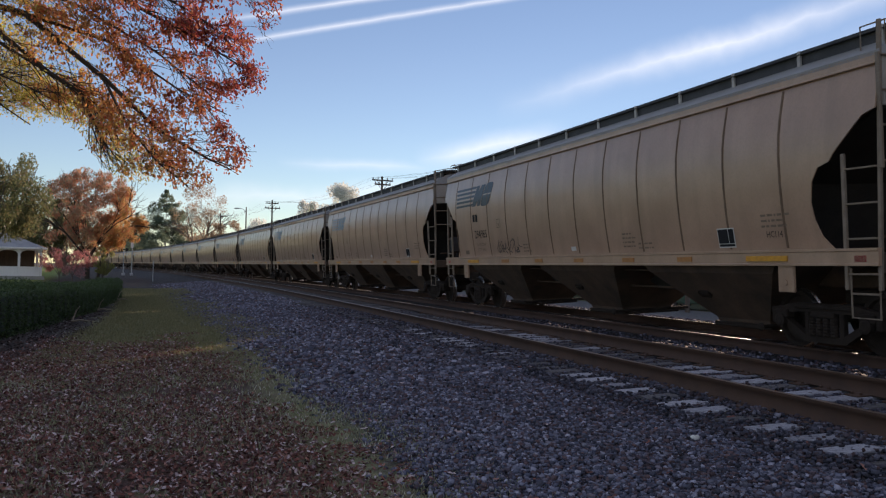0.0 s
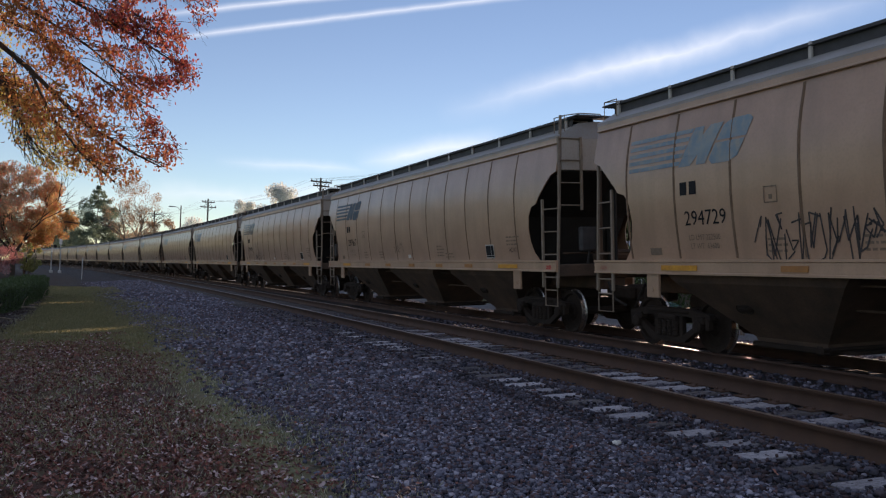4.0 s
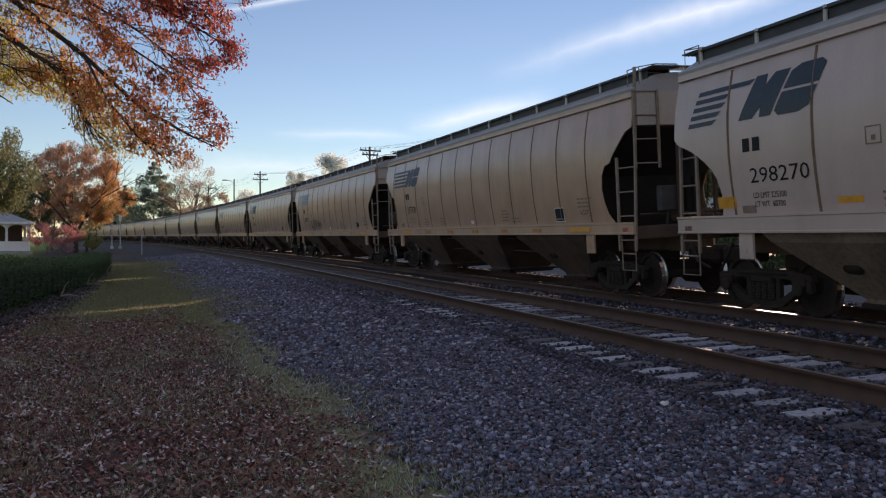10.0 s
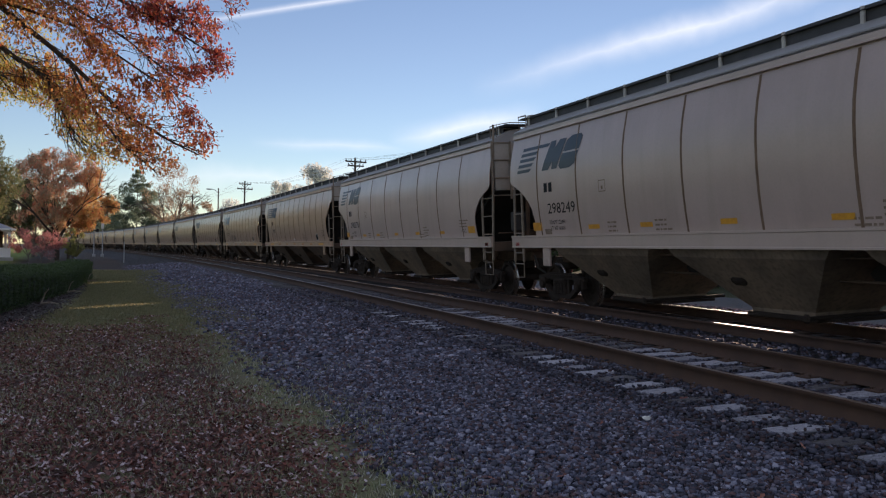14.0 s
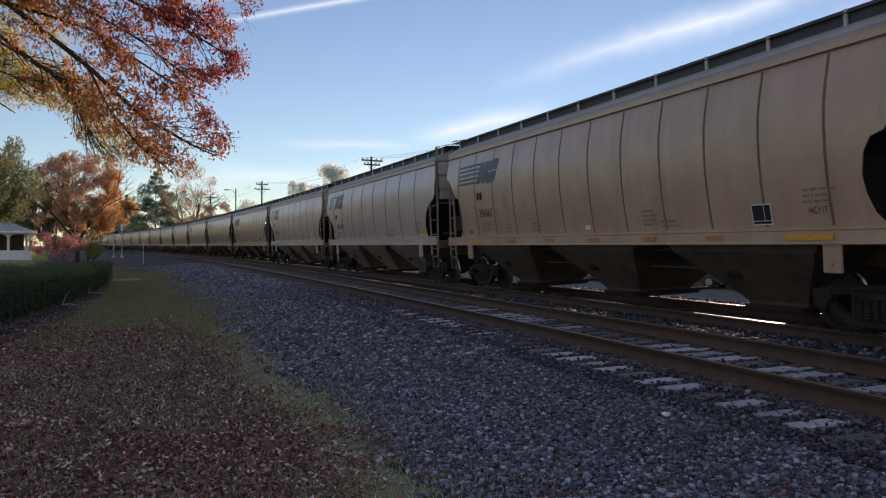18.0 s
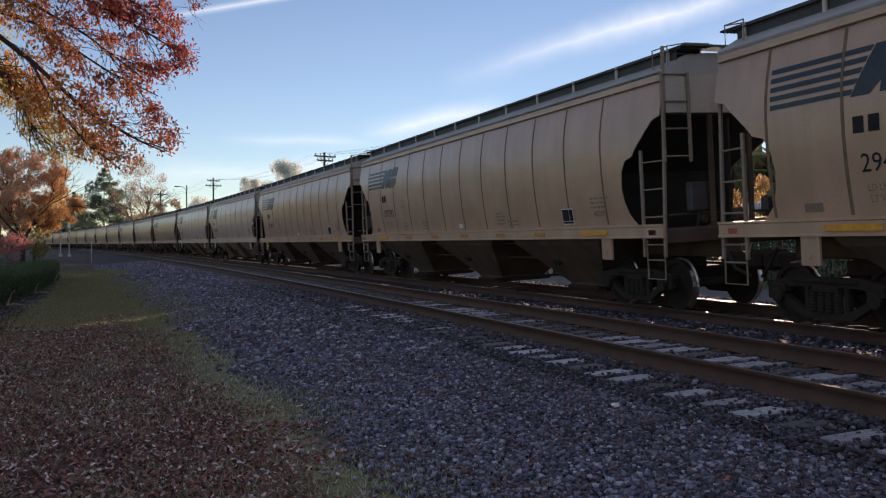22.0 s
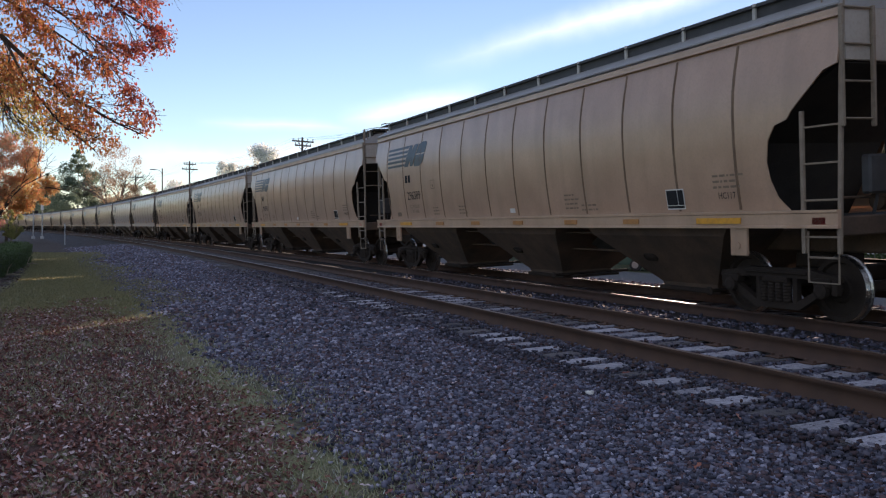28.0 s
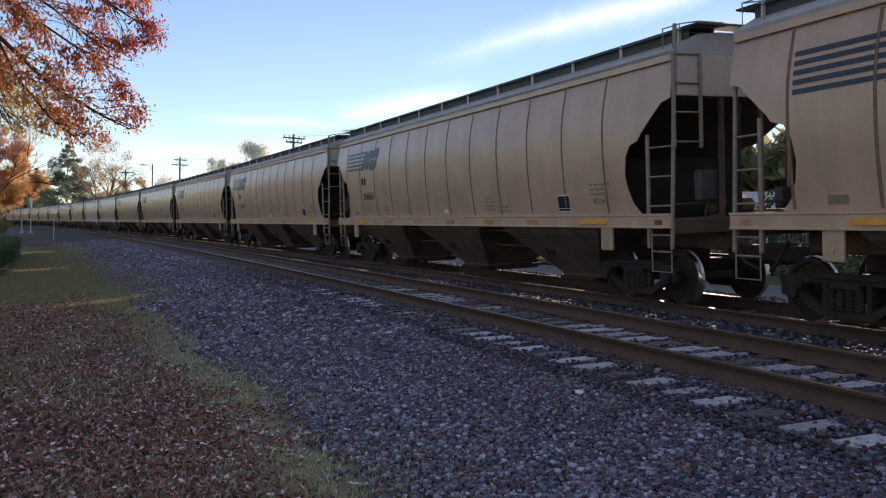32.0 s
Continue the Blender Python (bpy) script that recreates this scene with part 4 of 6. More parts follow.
def covered_hopper(pitch, grey):
    """A covered hopper car: two curved sides, sloped ends in open frames, roof with walkways and hatches, hoppers, ladders, trucks."""
    half = pitch / 2 - END_GAP
    paint = M_GREY if grey else M_TAN
    car = thing("covered_hopper", "pale grey covered hopper car with black lettering, rolling on the rails" if grey else
                "tan covered hopper car with rust-stained seams, rolling on the rails", "hopper car", group="cars of the freight train")
    cut_z = [1.56, 1.75, 2.0, 2.25, 2.55, 2.74, 2.80, 2.90, 3.36, 3.42, 4.2]
    cut_d = [0.90, 1.11, 1.22, 1.26, 1.20, 1.07, 0.84, 0.76, 0.22, 0.0, 0.0]
    end_foot = 3.46
    if grey:
        cut_z = [1.56, 1.75, 2.0, 2.25, 2.45, 2.62, 2.78, 2.9, 3.0, 4.2]
        cut_d = [1.16, 1.22, 1.24, 1.16, 1.0, 0.76, 0.45, 0.10, 0.0, 0.0]
        end_foot = 2.86
    for side in (-1, 1):
        bm = bmesh.new()
        # the unseen right-hand corners are cut away farther to let sun stripes through
        side_sheet(bm, half, side, cut_z, cut_d if side < 0 else [1.6 * v for v in cut_d])
        part("side_sheet", bm, paint, car, smooth=True)
        # weld seams, vertical in the car, following the curve of the side
        n = 8 if grey else 12
        for i in range(n):
            bm = bmesh.new()
            y = half - (1.54 + 1.92 * i if grey else 1.15 + 1.39 * i)
            top = 3.98
            zs = [1.6, 1.8, 2.0, 2.2, 2.4, 2.6, 2.8, 3.0, 3.15, 3.3, 3.45, 3.6, 3.72, 3.85, top]
            for a, b in zip(zs, zs[1:]):
                xa, xb = side * (half_width(a) + 0.002), side * (half_width(b) + 0.002)
                p0, p1 = Vector((xa, y, a)), Vector((xb, y, b))
                w, o = 0.030, side * 0.009
                add_quad(bm, p0 + Vector((0, -w, 0)), p0 + Vector((o, 0, 0)), p1 + Vector((o, 0, 0)), p1 + Vector((0, -w, 0)))
                add_quad(bm, p0 + Vector((o, 0, 0)), p0 + Vector((0, w, 0)), p1 + Vector((0, w, 0)), p1 + Vector((o, 0, 0)))
            part("weld_seam", bm, M_SEAM, car)
        bm = bmesh.new()
        # side sill: deep channel with a lip
        zt, zb = (1.64, 1.35) if grey else (1.575, 1.335)
        sec = [(1.47, zt), (1.57, zt), (1.57, zt - 0.035), (1.552, zt - 0.045), (1.552, zb + 0.04), (1.566, zb + 0.03), (1.566, zb), (1.47, zb)]
        add_prism(bm, [(side * u, v) for u, v in sec], 1, -half, half)
        part("side_sill", bm, paint, car)
        bm = bmesh.new()
        # eave plate
        add_box(bm, side * 1.40, 0, 4.10, 0.06, 2 * half, 0.16, bevel=0.015)
        add_box(bm, side * 1.435, 0, 4.03, 0.05, 2 * half - 0.05, 0.035, bevel=0.008)
        part("top_plate", bm, paint, car)
        for e in (-1, 1):
            bm = bmesh.new()
            add_box(bm, side * 1.50, e * (half - 1.85), 1.14, 0.06, 0.34, 0.42, bevel=0.012)
            add_tube(bm, [(side * 1.53, e * (half - 1.85), 1.08), (side * 1.545, e * (half - 1.85), 1.08)], 0.05, sides=10)
            part("jacking_pad", bm, paint, car)
    # roof: two shallow slopes with end lips
    bm = bmesh.new()
    add_prism(bm, [(-1.43, 4.13), (-1.43, 4.19), (-0.95, 4.45), (-0.5, 4.50), (0.5, 4.50), (0.95, 4.45), (1.43, 4.19), (1.43, 4.13)], 1, -half, half)
    part("roof", bm, M_ROOF, car)
    for k in range(5):
        bm = bmesh.new()
        y = (half - 0.9) * (2 * (k + 0.5) / 5 - 1)
        add_box(bm, 0, y, 4.47, 0.74, (half - 0.9) * 0.385, 0.22, bevel=0.05)
        part("hatch_cover", bm, M_GRATE, car)
    for side in (-1, 1):
        bm = bmesh.new()
        # open grating walkway: long bars and cross bars
        for k in range(9):
            add_box(bm, side * (0.56 + 0.066 * k), 0, 4.57, 0.022, 2 * half + 0.5, 0.05)
        for k in range(int(half * 2 / 0.30)):
            add_box(bm, side * 0.825, -half + 0.15 + 0.30 * k, 4.565, 0.55, 0.02, 0.035)
        add_box(bm, side * 0.57, 0, 4.50, 0.03, 2 * half - 0.1, 0.14)
        add_box(bm, side * 0.86, 0, 4.542, 0.56, 2 * half + 0.3, 0.012)
        add_box(bm, side * 1.065, 0, 4.465, 0.012, 2 * half - 0.1, 0.22)
        wk = part("walkway", bm, M_GRATE, car, "dark metal grating walkway")
        n = 12
        for k in range(n):
            y = (half - 0.25) * (2 * k / (n - 1) - 1)
            bm = bmesh.new()
            add_box(bm, side * 1.10, y, 4.44, 0.05, 0.065, 0.32, bevel=0.01)
            add_box(bm, side * 0.83, y, 4.525, 0.58, 0.05, 0.03, bevel=0.008)
            part("bracket", bm, M_BRACKET, wk)
    for e in (-1, 1):
        bm = bmesh.new()
        add_box(bm, 0, e * (half + 0.06), 4.57, 2.3, 0.42, 0.03, bevel=0.006)
        part("end_walkway", bm, M_GRATE, car)
        bm = bmesh.new()
        # grab rail loop over the roof end
        add_tube(bm, [(-1.28, e * (half - 0.02), 4.2), (-1.28, e * (half - 0.02), 4.60), (-0.9, e * (half - 0.02), 4.66), (-0.4, e * (half - 0.02), 4.66), (-0.4, e * (half - 0.02), 4.58)], 0.013, sides=5)
        add_tube(bm, [(-1.28, e * (half - 0.02), 4.60), (-1.28, e * (half - 0.45), 4.60), (-1.28, e * (half - 0.45), 4.28)], 0.013, sides=5)
        part("grab_rail", bm, M_LADDER, car)
        bm = bmesh.new()
        # upper end wall, then the slope sheet running in under the load
        add_box(bm, 0, e * (half - 0.03), (4.15 + end_foot) / 2, 2.74, 0.05, 4.15 - end_foot, bevel=0.01)
        for xx in (-0.9, 0.0, 0.9):
            add_box(bm, xx, e * (half + 0.01), (4.15 + end_foot) / 2, 0.06, 0.05, 4.15 - end_foot, bevel=0.01)
        part("end_sheet", bm, M_END, car, "pale upper end wall")
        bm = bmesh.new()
        # sheet coloured black for the shade, bent to let the sun pass below
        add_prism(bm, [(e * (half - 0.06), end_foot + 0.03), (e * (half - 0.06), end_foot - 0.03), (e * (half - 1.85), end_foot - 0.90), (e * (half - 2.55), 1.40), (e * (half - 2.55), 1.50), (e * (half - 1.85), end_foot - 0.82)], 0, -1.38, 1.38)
        part("slope_sheet", bm, M_DARK, car, "sloped end sheet coloured black for the shade under it")
        bm = bmesh.new()
        # bolster web and braces in the open end
        add_box(bm, 0, e * (half - 0.06), 1.36, 2.98, 0.10, 0.26, bevel=0.02)
        part("end_sill", bm, M_GRIME, car)
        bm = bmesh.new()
        # deck in the same black, in place of shade
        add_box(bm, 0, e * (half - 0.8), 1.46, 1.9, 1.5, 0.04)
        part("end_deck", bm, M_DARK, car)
        bm = bmesh.new()
        for xx in (-0.42, 0.42):
            add_box(bm, xx, e * (half - 0.08), 2.5, 0.09, 0.07, 2.1, bevel=0.01)
        part("end_post", bm, M_GRIME, car)
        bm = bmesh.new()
        # upright web under the slope sheet, along the middle of the car; added, shade-black, to close the view through
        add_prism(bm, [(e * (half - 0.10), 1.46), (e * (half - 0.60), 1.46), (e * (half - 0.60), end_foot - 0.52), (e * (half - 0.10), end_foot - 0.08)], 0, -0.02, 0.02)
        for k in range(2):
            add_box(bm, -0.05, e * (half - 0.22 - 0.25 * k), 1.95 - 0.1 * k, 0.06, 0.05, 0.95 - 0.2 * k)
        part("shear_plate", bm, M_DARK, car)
        bm = bmesh.new()
        add_box(bm, -0.62, e * (half - 0.20), 2.02 if e < 0 else 1.78, 0.46, 0.16, 0.52 if e < 0 else 0.30, bevel=0.03)
        add_tube(bm, [(-0.62, e * (half - 0.2), 1.78), (-0.62, e * (half - 0.3), 1.40)], 0.025, sides=5)
        part("brake_valve", bm, M_GRATE, car, "dull grey brake valve box")
        bm = bmesh.new()
        # brake reservoir and piping in the open end
        add_lathe(bm, [(-0.55, 0.05), (-0.5, 0.13), (0.35, 0.13), (0.4, 0.05)], 0, (0.25, e * (half - 0.55), 1.66), 12)
        add_tube(bm, [(-1.2, e * (half - 0.3), 1.72), (0.1, e * (half - 0.3), 1.72), (0.1, e * (half - 0.55), 1.66)], 0.02, sides=5)
        part("brake_reservoir", bm, M_GRIME, car)
        for side in (-1, 1):
            corner = (side * 1.50, e * (half - 0.03))
            tall = 4.60 if e < 0 else 3.70
            ladder(car, *corner, side * 1.52, e * (half - 0.60), 1.00, tall, 2.88, [1.22, 1.70, 2.18, 2.66], 0.13 if e < 0 else 0.07)
            if e < 0:
                ladder(car, side * 1.46, e * (half + 0.02), side * 0.92, e * (half + 0.02), 2.62, 4.15, 4.15, [4.12, 3.66, 3.19, 2.72])
            bm = bmesh.new()
            add_tube(bm, [(side * 1.5, e * (half - 0.05), 1.30), (side * 1.5, e * (half - 0.05), 0.62), (side * 1.5, e * (half - 0.55), 0.62), (side * 1.5, e * (half - 0.55), 1.30)], 0.016, sides=5)
            add_tube(bm, [(side * 1.5, e * (half - 0.05), 0.95), (side * 1.5, e * (half - 0.55), 0.95)], 0.016, sides=5)
            part("sill_step", bm, M_LADDER, car)
            bm = bmesh.new()
            add_box(bm, side * 1.545, e * (half - 0.32), 1.43, 0.014, 0.22, 0.09)
            part("end_reflector", bm, M_RED, car, "small red reflector plate")
        bm = bmesh.new()
        add_box(bm, 0, e * (pitch / 2 - 0.45), 0.88, 0.30, 0.95, 0.26, bevel=0.04)
        add_box(bm, 0.03, e * (pitch / 2 - 0.06), 0.88, 0.42, 0.30, 0.34, bevel=0.07)
        part("coupler", bm, M_IRON, car)
        bm = bmesh.new()
        add_tube(bm, [(-0.35, e * (half + 0.1), 1.1), (-0.36, e * (half + 0.35), 0.75), (-0.25, e * (half + 0.60), 0.62)], 0.03, sides=6)
        part("air_hose", bm, M_DARK, car)
    bm = bmesh.new()
    add_box(bm, 0, 0, 1.10, 0.56, 2 * half - 0.4, 0.34, bevel=0.03)
    part("centre_sill", bm, M_GRIME, car)
    gap = half - 4.11
    for k in (-1, 0, 1):
        y = k * gap
        bm = bmesh.new()
        # a funnel from the sills down to the gate, wide at the top
        rings = [(1.345, 1.46, -1.95, 1.95), (1.20, 1.40, -1.80, 1.80), (0.34, 0.64, -0.74, 0.74), (0.27, 0.62, -0.72, 0.72)]
        vs = [[bm.verts.new((sx * w, y + yy, z)) for sx, yy in ((-1, p), (1, p), (1, q), (-1, q))] for z, w, p, q in rings]
        for u, v in zip(vs, vs[1:]):
            for i in range(4):
                bm.faces.new((u[i], v[i], v[(i + 1) % 4], u[(i + 1) % 4]))
        bm.faces.new(vs[0][::-1])
        bm.faces.new(vs[-1])
        bmesh.ops.recalc_face_normals(bm, faces=bm.faces[:])
        hp = part("hopper", bm, M_BAY if grey else M_GRIME, car, "dirty tapered discharge hopper")
        for sx in (-1, 1):
            bm = bmesh.new()
            add_box(bm, sx * 1.06, y + 0.5, 0.80, 0.06, 0.34, 0.16, bevel=0.05, rot=Matrix.Rotation(sx * 0.72, 3, "Y"))
            part("vibrator_bracket", bm, M_IRON, hp)
        bm = bmesh.new()
        add_box(bm, 0, y, 0.23, 1.34, 1.62, 0.09, bevel=0.02)
        add_box(bm, 0, y - 0.95, 0.24, 1.1, 0.42, 0.05, bevel=0.01)
        add_tube(bm, [(-0.95, y - 0.9, 0.28), (0.95, y - 0.9, 0.28)], 0.035, sides=6)
        add_box(bm, -0.95, y - 0.9, 0.28, 0.06, 0.14, 0.14, bevel=0.03)
        part("gate", bm, M_IRON, hp)
        if k < 1:
            # the ridge between two bays, a black filler for the shade there
            bm = bmesh.new()
            m = y + gap / 2
            add_prism(bm, [(m - gap / 2 + 1.6, 0.95), (m - 0.25, 1.34), (m + 0.25, 1.34), (m + gap / 2 - 1.6, 0.95), (m + 0.5, 0.80), (m - 0.5, 0.80)], 0, -0.42, 0.42)
            part("ridge_sheet", bm, M_DARK, hp)
    bm = bmesh.new()
    for y0, y1 in ((-(half - 2.6), half - 2.6),):
        add_tube(bm, [(-0.75, y0, 0.86), (-0.75, y1, 0.86)], 0.022, sides=5)
        add_tube(bm, [(-1.15, y0, 1.22), (-1.15, y1, 1.22)], 0.018, sides=5)
    part("brake_rod", bm, M_GRIME, car)
    wheels = truck(car, half - 1.62, True) + truck(car, -(half - 1.62), True)
    mark = half - 0.22
    # lettering and marks common to all cars of the kind; places are metres back from the front end, or forward from the rear end
    if grey:
        for k in range(5):
            bm = bmesh.new()
            z = 3.66 - 0.128 * k
            on_side(bm, mark - 0.46 + 0.06 * k, z, [(0, 0), ((1.38, 0.80, 0.72, 0.62, 0.52)[k] + 0.04 * k, 0), ((1.50, 0.92, 0.84, 0.74, 0.66)[k] + 0.04 * k, 0.075), (0.03, 0.075)])
            part("logo_stripe", bm, M_LOGO, car)
        for p in logo_shapes(0.0, 1.95, 0.0, 0.64):
            bm = bmesh.new()
            on_side(bm, mark - 1.60, 3.12, p, 0.008)
            part("logo_block", bm, M_LOGO, car)
        for y, w, h in ((0.90, 0.48, 0.19), (3.60, 0.46, 0.09), (5.6, 0.42, 0.09), (8.0, 0.42, 0.09), (10.4, 0.42, 0.09), (12.8, 0.42, 0.09), (15.2, 0.5, 0.19)):
            bm = bmesh.new()
            on_side(bm, mark - y, 1.75, [(0, 0), (w, 0), (w, h), (0, h)])
            part("reflector", bm, M_YELLOW, car, "yellow reflector sheet")
    else:
        for k, (y, w) in enumerate(((1.95, 0.94), (4.74, 0.50), (7.0, 0.45), (9.2, 0.45), (11.4, 0.45), (13.4, 0.45), (2 * half - 2.94, 0.97))):
            bm = bmesh.new()
            add_box(bm, -1.566, mark - y - w / 2, 1.445, 0.014, w, 0.085)
            part("reflector", bm, M_YELLOW if k in (0, 6) else M_ORANGE, car, "yellow reflector on the sill" if k in (0, 6) else "dulled orange reflector")
        bm = bmesh.new()
        yq, zq = -half + 3.54, 1.65
        on_side(bm, yq, zq, [(-0.02, -0.02), (0.44, -0.02), (0.44, 0.31), (-0.02, 0.31)], 0.012)
        part("placard_border", bm, M_WHITE, car, "white placard border")
        bm = bmesh.new()
        on_side(bm, yq, zq, [(0, 0), (0.42, 0), (0.42, 0.04), (0, 0.04)], 0.017)
        on_side(bm, yq, zq, [(0, 0.052), (0.27, 0.052), (0.27, 0.29), (0, 0.29)], 0.017)
        on_side(bm, yq, zq, [(0.285, 0.052), (0.42, 0.052), (0.42, 0.29), (0.285, 0.29)], 0.017)
        part("placard", bm, M_BLACK, car, "black inspection placard")
        bm = bmesh.new()
        on_side(bm, -half + 9.2, 1.66, [(0, 0), (0.24, 0), (0.24, 0.10), (0, 0.10)])
        part("tag", bm, M_WHITE, car, "small white tag")
    # small stencilled blocks that cannot be read
    for yb, zb, n, w in ((-half + 2.40, 1.93, 3, 0.60), (mark - 4.4, 1.68, 3, 0.36), (mark - 6.1, 1.68, 3, 0.4), (mark - 11.3, 1.70, 4, 0.45), (-half + 6.2, 1.66, 2, 0.55)):
        bm = bmesh.new()
        for k in range(n):
            a = 0.0
            while a < w * (0.95 - 0.12 * (k % 2)):
                b = a + 0.035 + 0.11 * abs(math.sin(7.1 * a + 2.3 * k + yb))
                on_side(bm, yb, zb + 0.085 * k, [(a, 0), (b, 0), (b, 0.034), (a, 0.034)])
                a = b + 0.03
        tagged(part("stencil", bm, M_STENCIL, car, "small unreadable stencilling"), kind="stuff")
    bm = bmesh.new()
    yb, zb = mark - (4.20 if grey else 4.40), 2.49 if grey else 2.38
    w, h, t = 0.27, 0.24, 0.018
    for p in ([(0, 0), (w, 0), (w, t), (0, t)], [(0, h - t), (w, h - t), (w, h), (0, h)], [(0, t), (t, t), (t, h - t), (0, h - t)], [(w - t, t), (w, t), (w, h - t), (w - t, h - t)], [(0.10, 0.05), (0.17, 0.05), (0.17, 0.12), (0.10, 0.12)]):
        on_side(bm, yb, zb, p)
    part("plate_mark", bm, M_STENCIL, car, "thin outlined square mark")
    # small dull stain low on the side, drawn as a rectangle
    bm = bmesh.new()
    on_side(bm, mark - 1.51, 1.66, [(0, 0), (0.33, 0), (0.33, 0.12), (0, 0.12)])
    part("builder_plate", bm, M_STENCIL, car)
    return car, wheels


def logo_shapes(x0, x1, lo, hi):
    """Slanted plain blocks between x0 and x1: a notched block, then two rounded slabs parted by a slit."""
    w, h = x1 - x0, hi - lo
    k = 0.62 * h

    def pts(ps):
        return [(x0 + w * u + k * v, lo + h * v) for u, v in ps]
    return [pts([(0.0, 0.0), (0.17, 0.0), (0.22, 0.26), (0.26, 0.0), (0.39, 0.0), (0.39, 1.0), (0.22, 1.0), (0.17, 0.74), (0.13, 1.0), (0.0, 1.0)]),
            pts([(0.42, 0.08), (0.49, -0.04), (0.71, -0.04), (0.80, 0.08), (0.80, 0.48), (0.42, 0.48)]), pts([(0.42, 0.54), (0.80, 0.54), (0.78, 0.94), (0.71, 1.04), (0.50, 1.04), (0.42, 0.92)])]


def tan_logo(car, half, mat):
    """Five stripes running into slanted blocks."""
    y0, z0 = half - 1.24, 3.08
    for k in range(5):
        bm = bmesh.new()
        z = 0.53 - 0.125 * k
        on_side(bm, y0, z0, [(0, z), (1.74 - 0.075 * k, z), (1.78 - 0.075 * k, z + 0.068), (0, z + 0.068)])
        part("logo_stripe", bm, mat, car)
    for p in logo_shapes(1.44, 3.18, 0.0, 0.60):
        bm = bmesh.new()
        on_side(bm, y0, z0, p, 0.008)
        part("logo_block", bm, mat, car)


def graffiti(car, y0, z0, w, h, seed, mat=None):
    rnd = random.Random(seed)
    bm = bmesh.new()
    x = 0.0
    while x < w:
        pts = [(x + rnd.uniform(-0.06, 0.2), h * rnd.uniform(0, 1)) for _ in range(4)]
        for (a, b), (c, d) in zip(pts, pts[1:]):
            v = Vector((c - a, d - b))
            if v.length < 0.05:
                continue
            n = Vector((-v.y, v.x)).normalized() * 0.012
            on_side(bm, y0, z0, [(a - n.x, b - n.y), (c - n.x, d - n.y), (c + n.x, d + n.y), (a + n.x, b + n.y)], 0.007)
        x += 0.11
    part("graffiti", bm, mat or M_SPRAY, car, "scrawled dark spray-paint tag")


PITCH_TAN, PITCH_GREY = 19.55, 18.45
V0, ACC = 6.62, -0.032          # the train slows slightly


def rolled(t):
    return V0 * t + ACC * t * t / 2


# each car: where its front coupling stands at 0 s, its pitch, kind, number, weights, other code
CARS = []
GAPS = [8.7, -10.66, -30.6, -50.37, -68.86, -87.2, -106.5, -126.1, -145.7, -165.2, -184.7]
DATA = [("297867", "LD LMT 222000", "LT WT  63600", "HC117"), ("294729", "LD LMT 222500", "LT WT  63600", "HC114"), ("297700", "LD LMT 222400", "LT WT  63600", "HC117"),
        ("298270", "LD LMT 225300", "LT WT  60700", "HC122"), ("298249", "LD LMT 225400", "LT WT  60600", "HC122"), ("296462", "LD LMT 222000", "LT WT  63700", "HC117"),
        ("297292", "LD LMT 222300", "LT WT  63700", "HC117"), ("294892", "LD LMT 222600", "LT WT  63500", "HC117"), ("296389", "LD LMT 222000", "LT WT  63800", "HC117"),
        ("294863", "LD LMT 222400", "LT WT  63600", "HC114")]
for i, (a, b) in enumerate(zip(GAPS, GAPS[1:])):
    CARS.append((a, a - b, DATA[i]))
for k in range(3):
    CARS.append((GAPS[-1] - k * PITCH_TAN, PITCH_TAN, None))
CARS.insert(0, (28.4, 19.7, ("294985", "LD LMT 222400", "LT WT  63600", "HC114")))
front = 28.4
for k in range(16):
    p = 19.3 if k < 3 else 18.6
    CARS.insert(0, (front + p, p, None))
    front += p

TRAIN = []


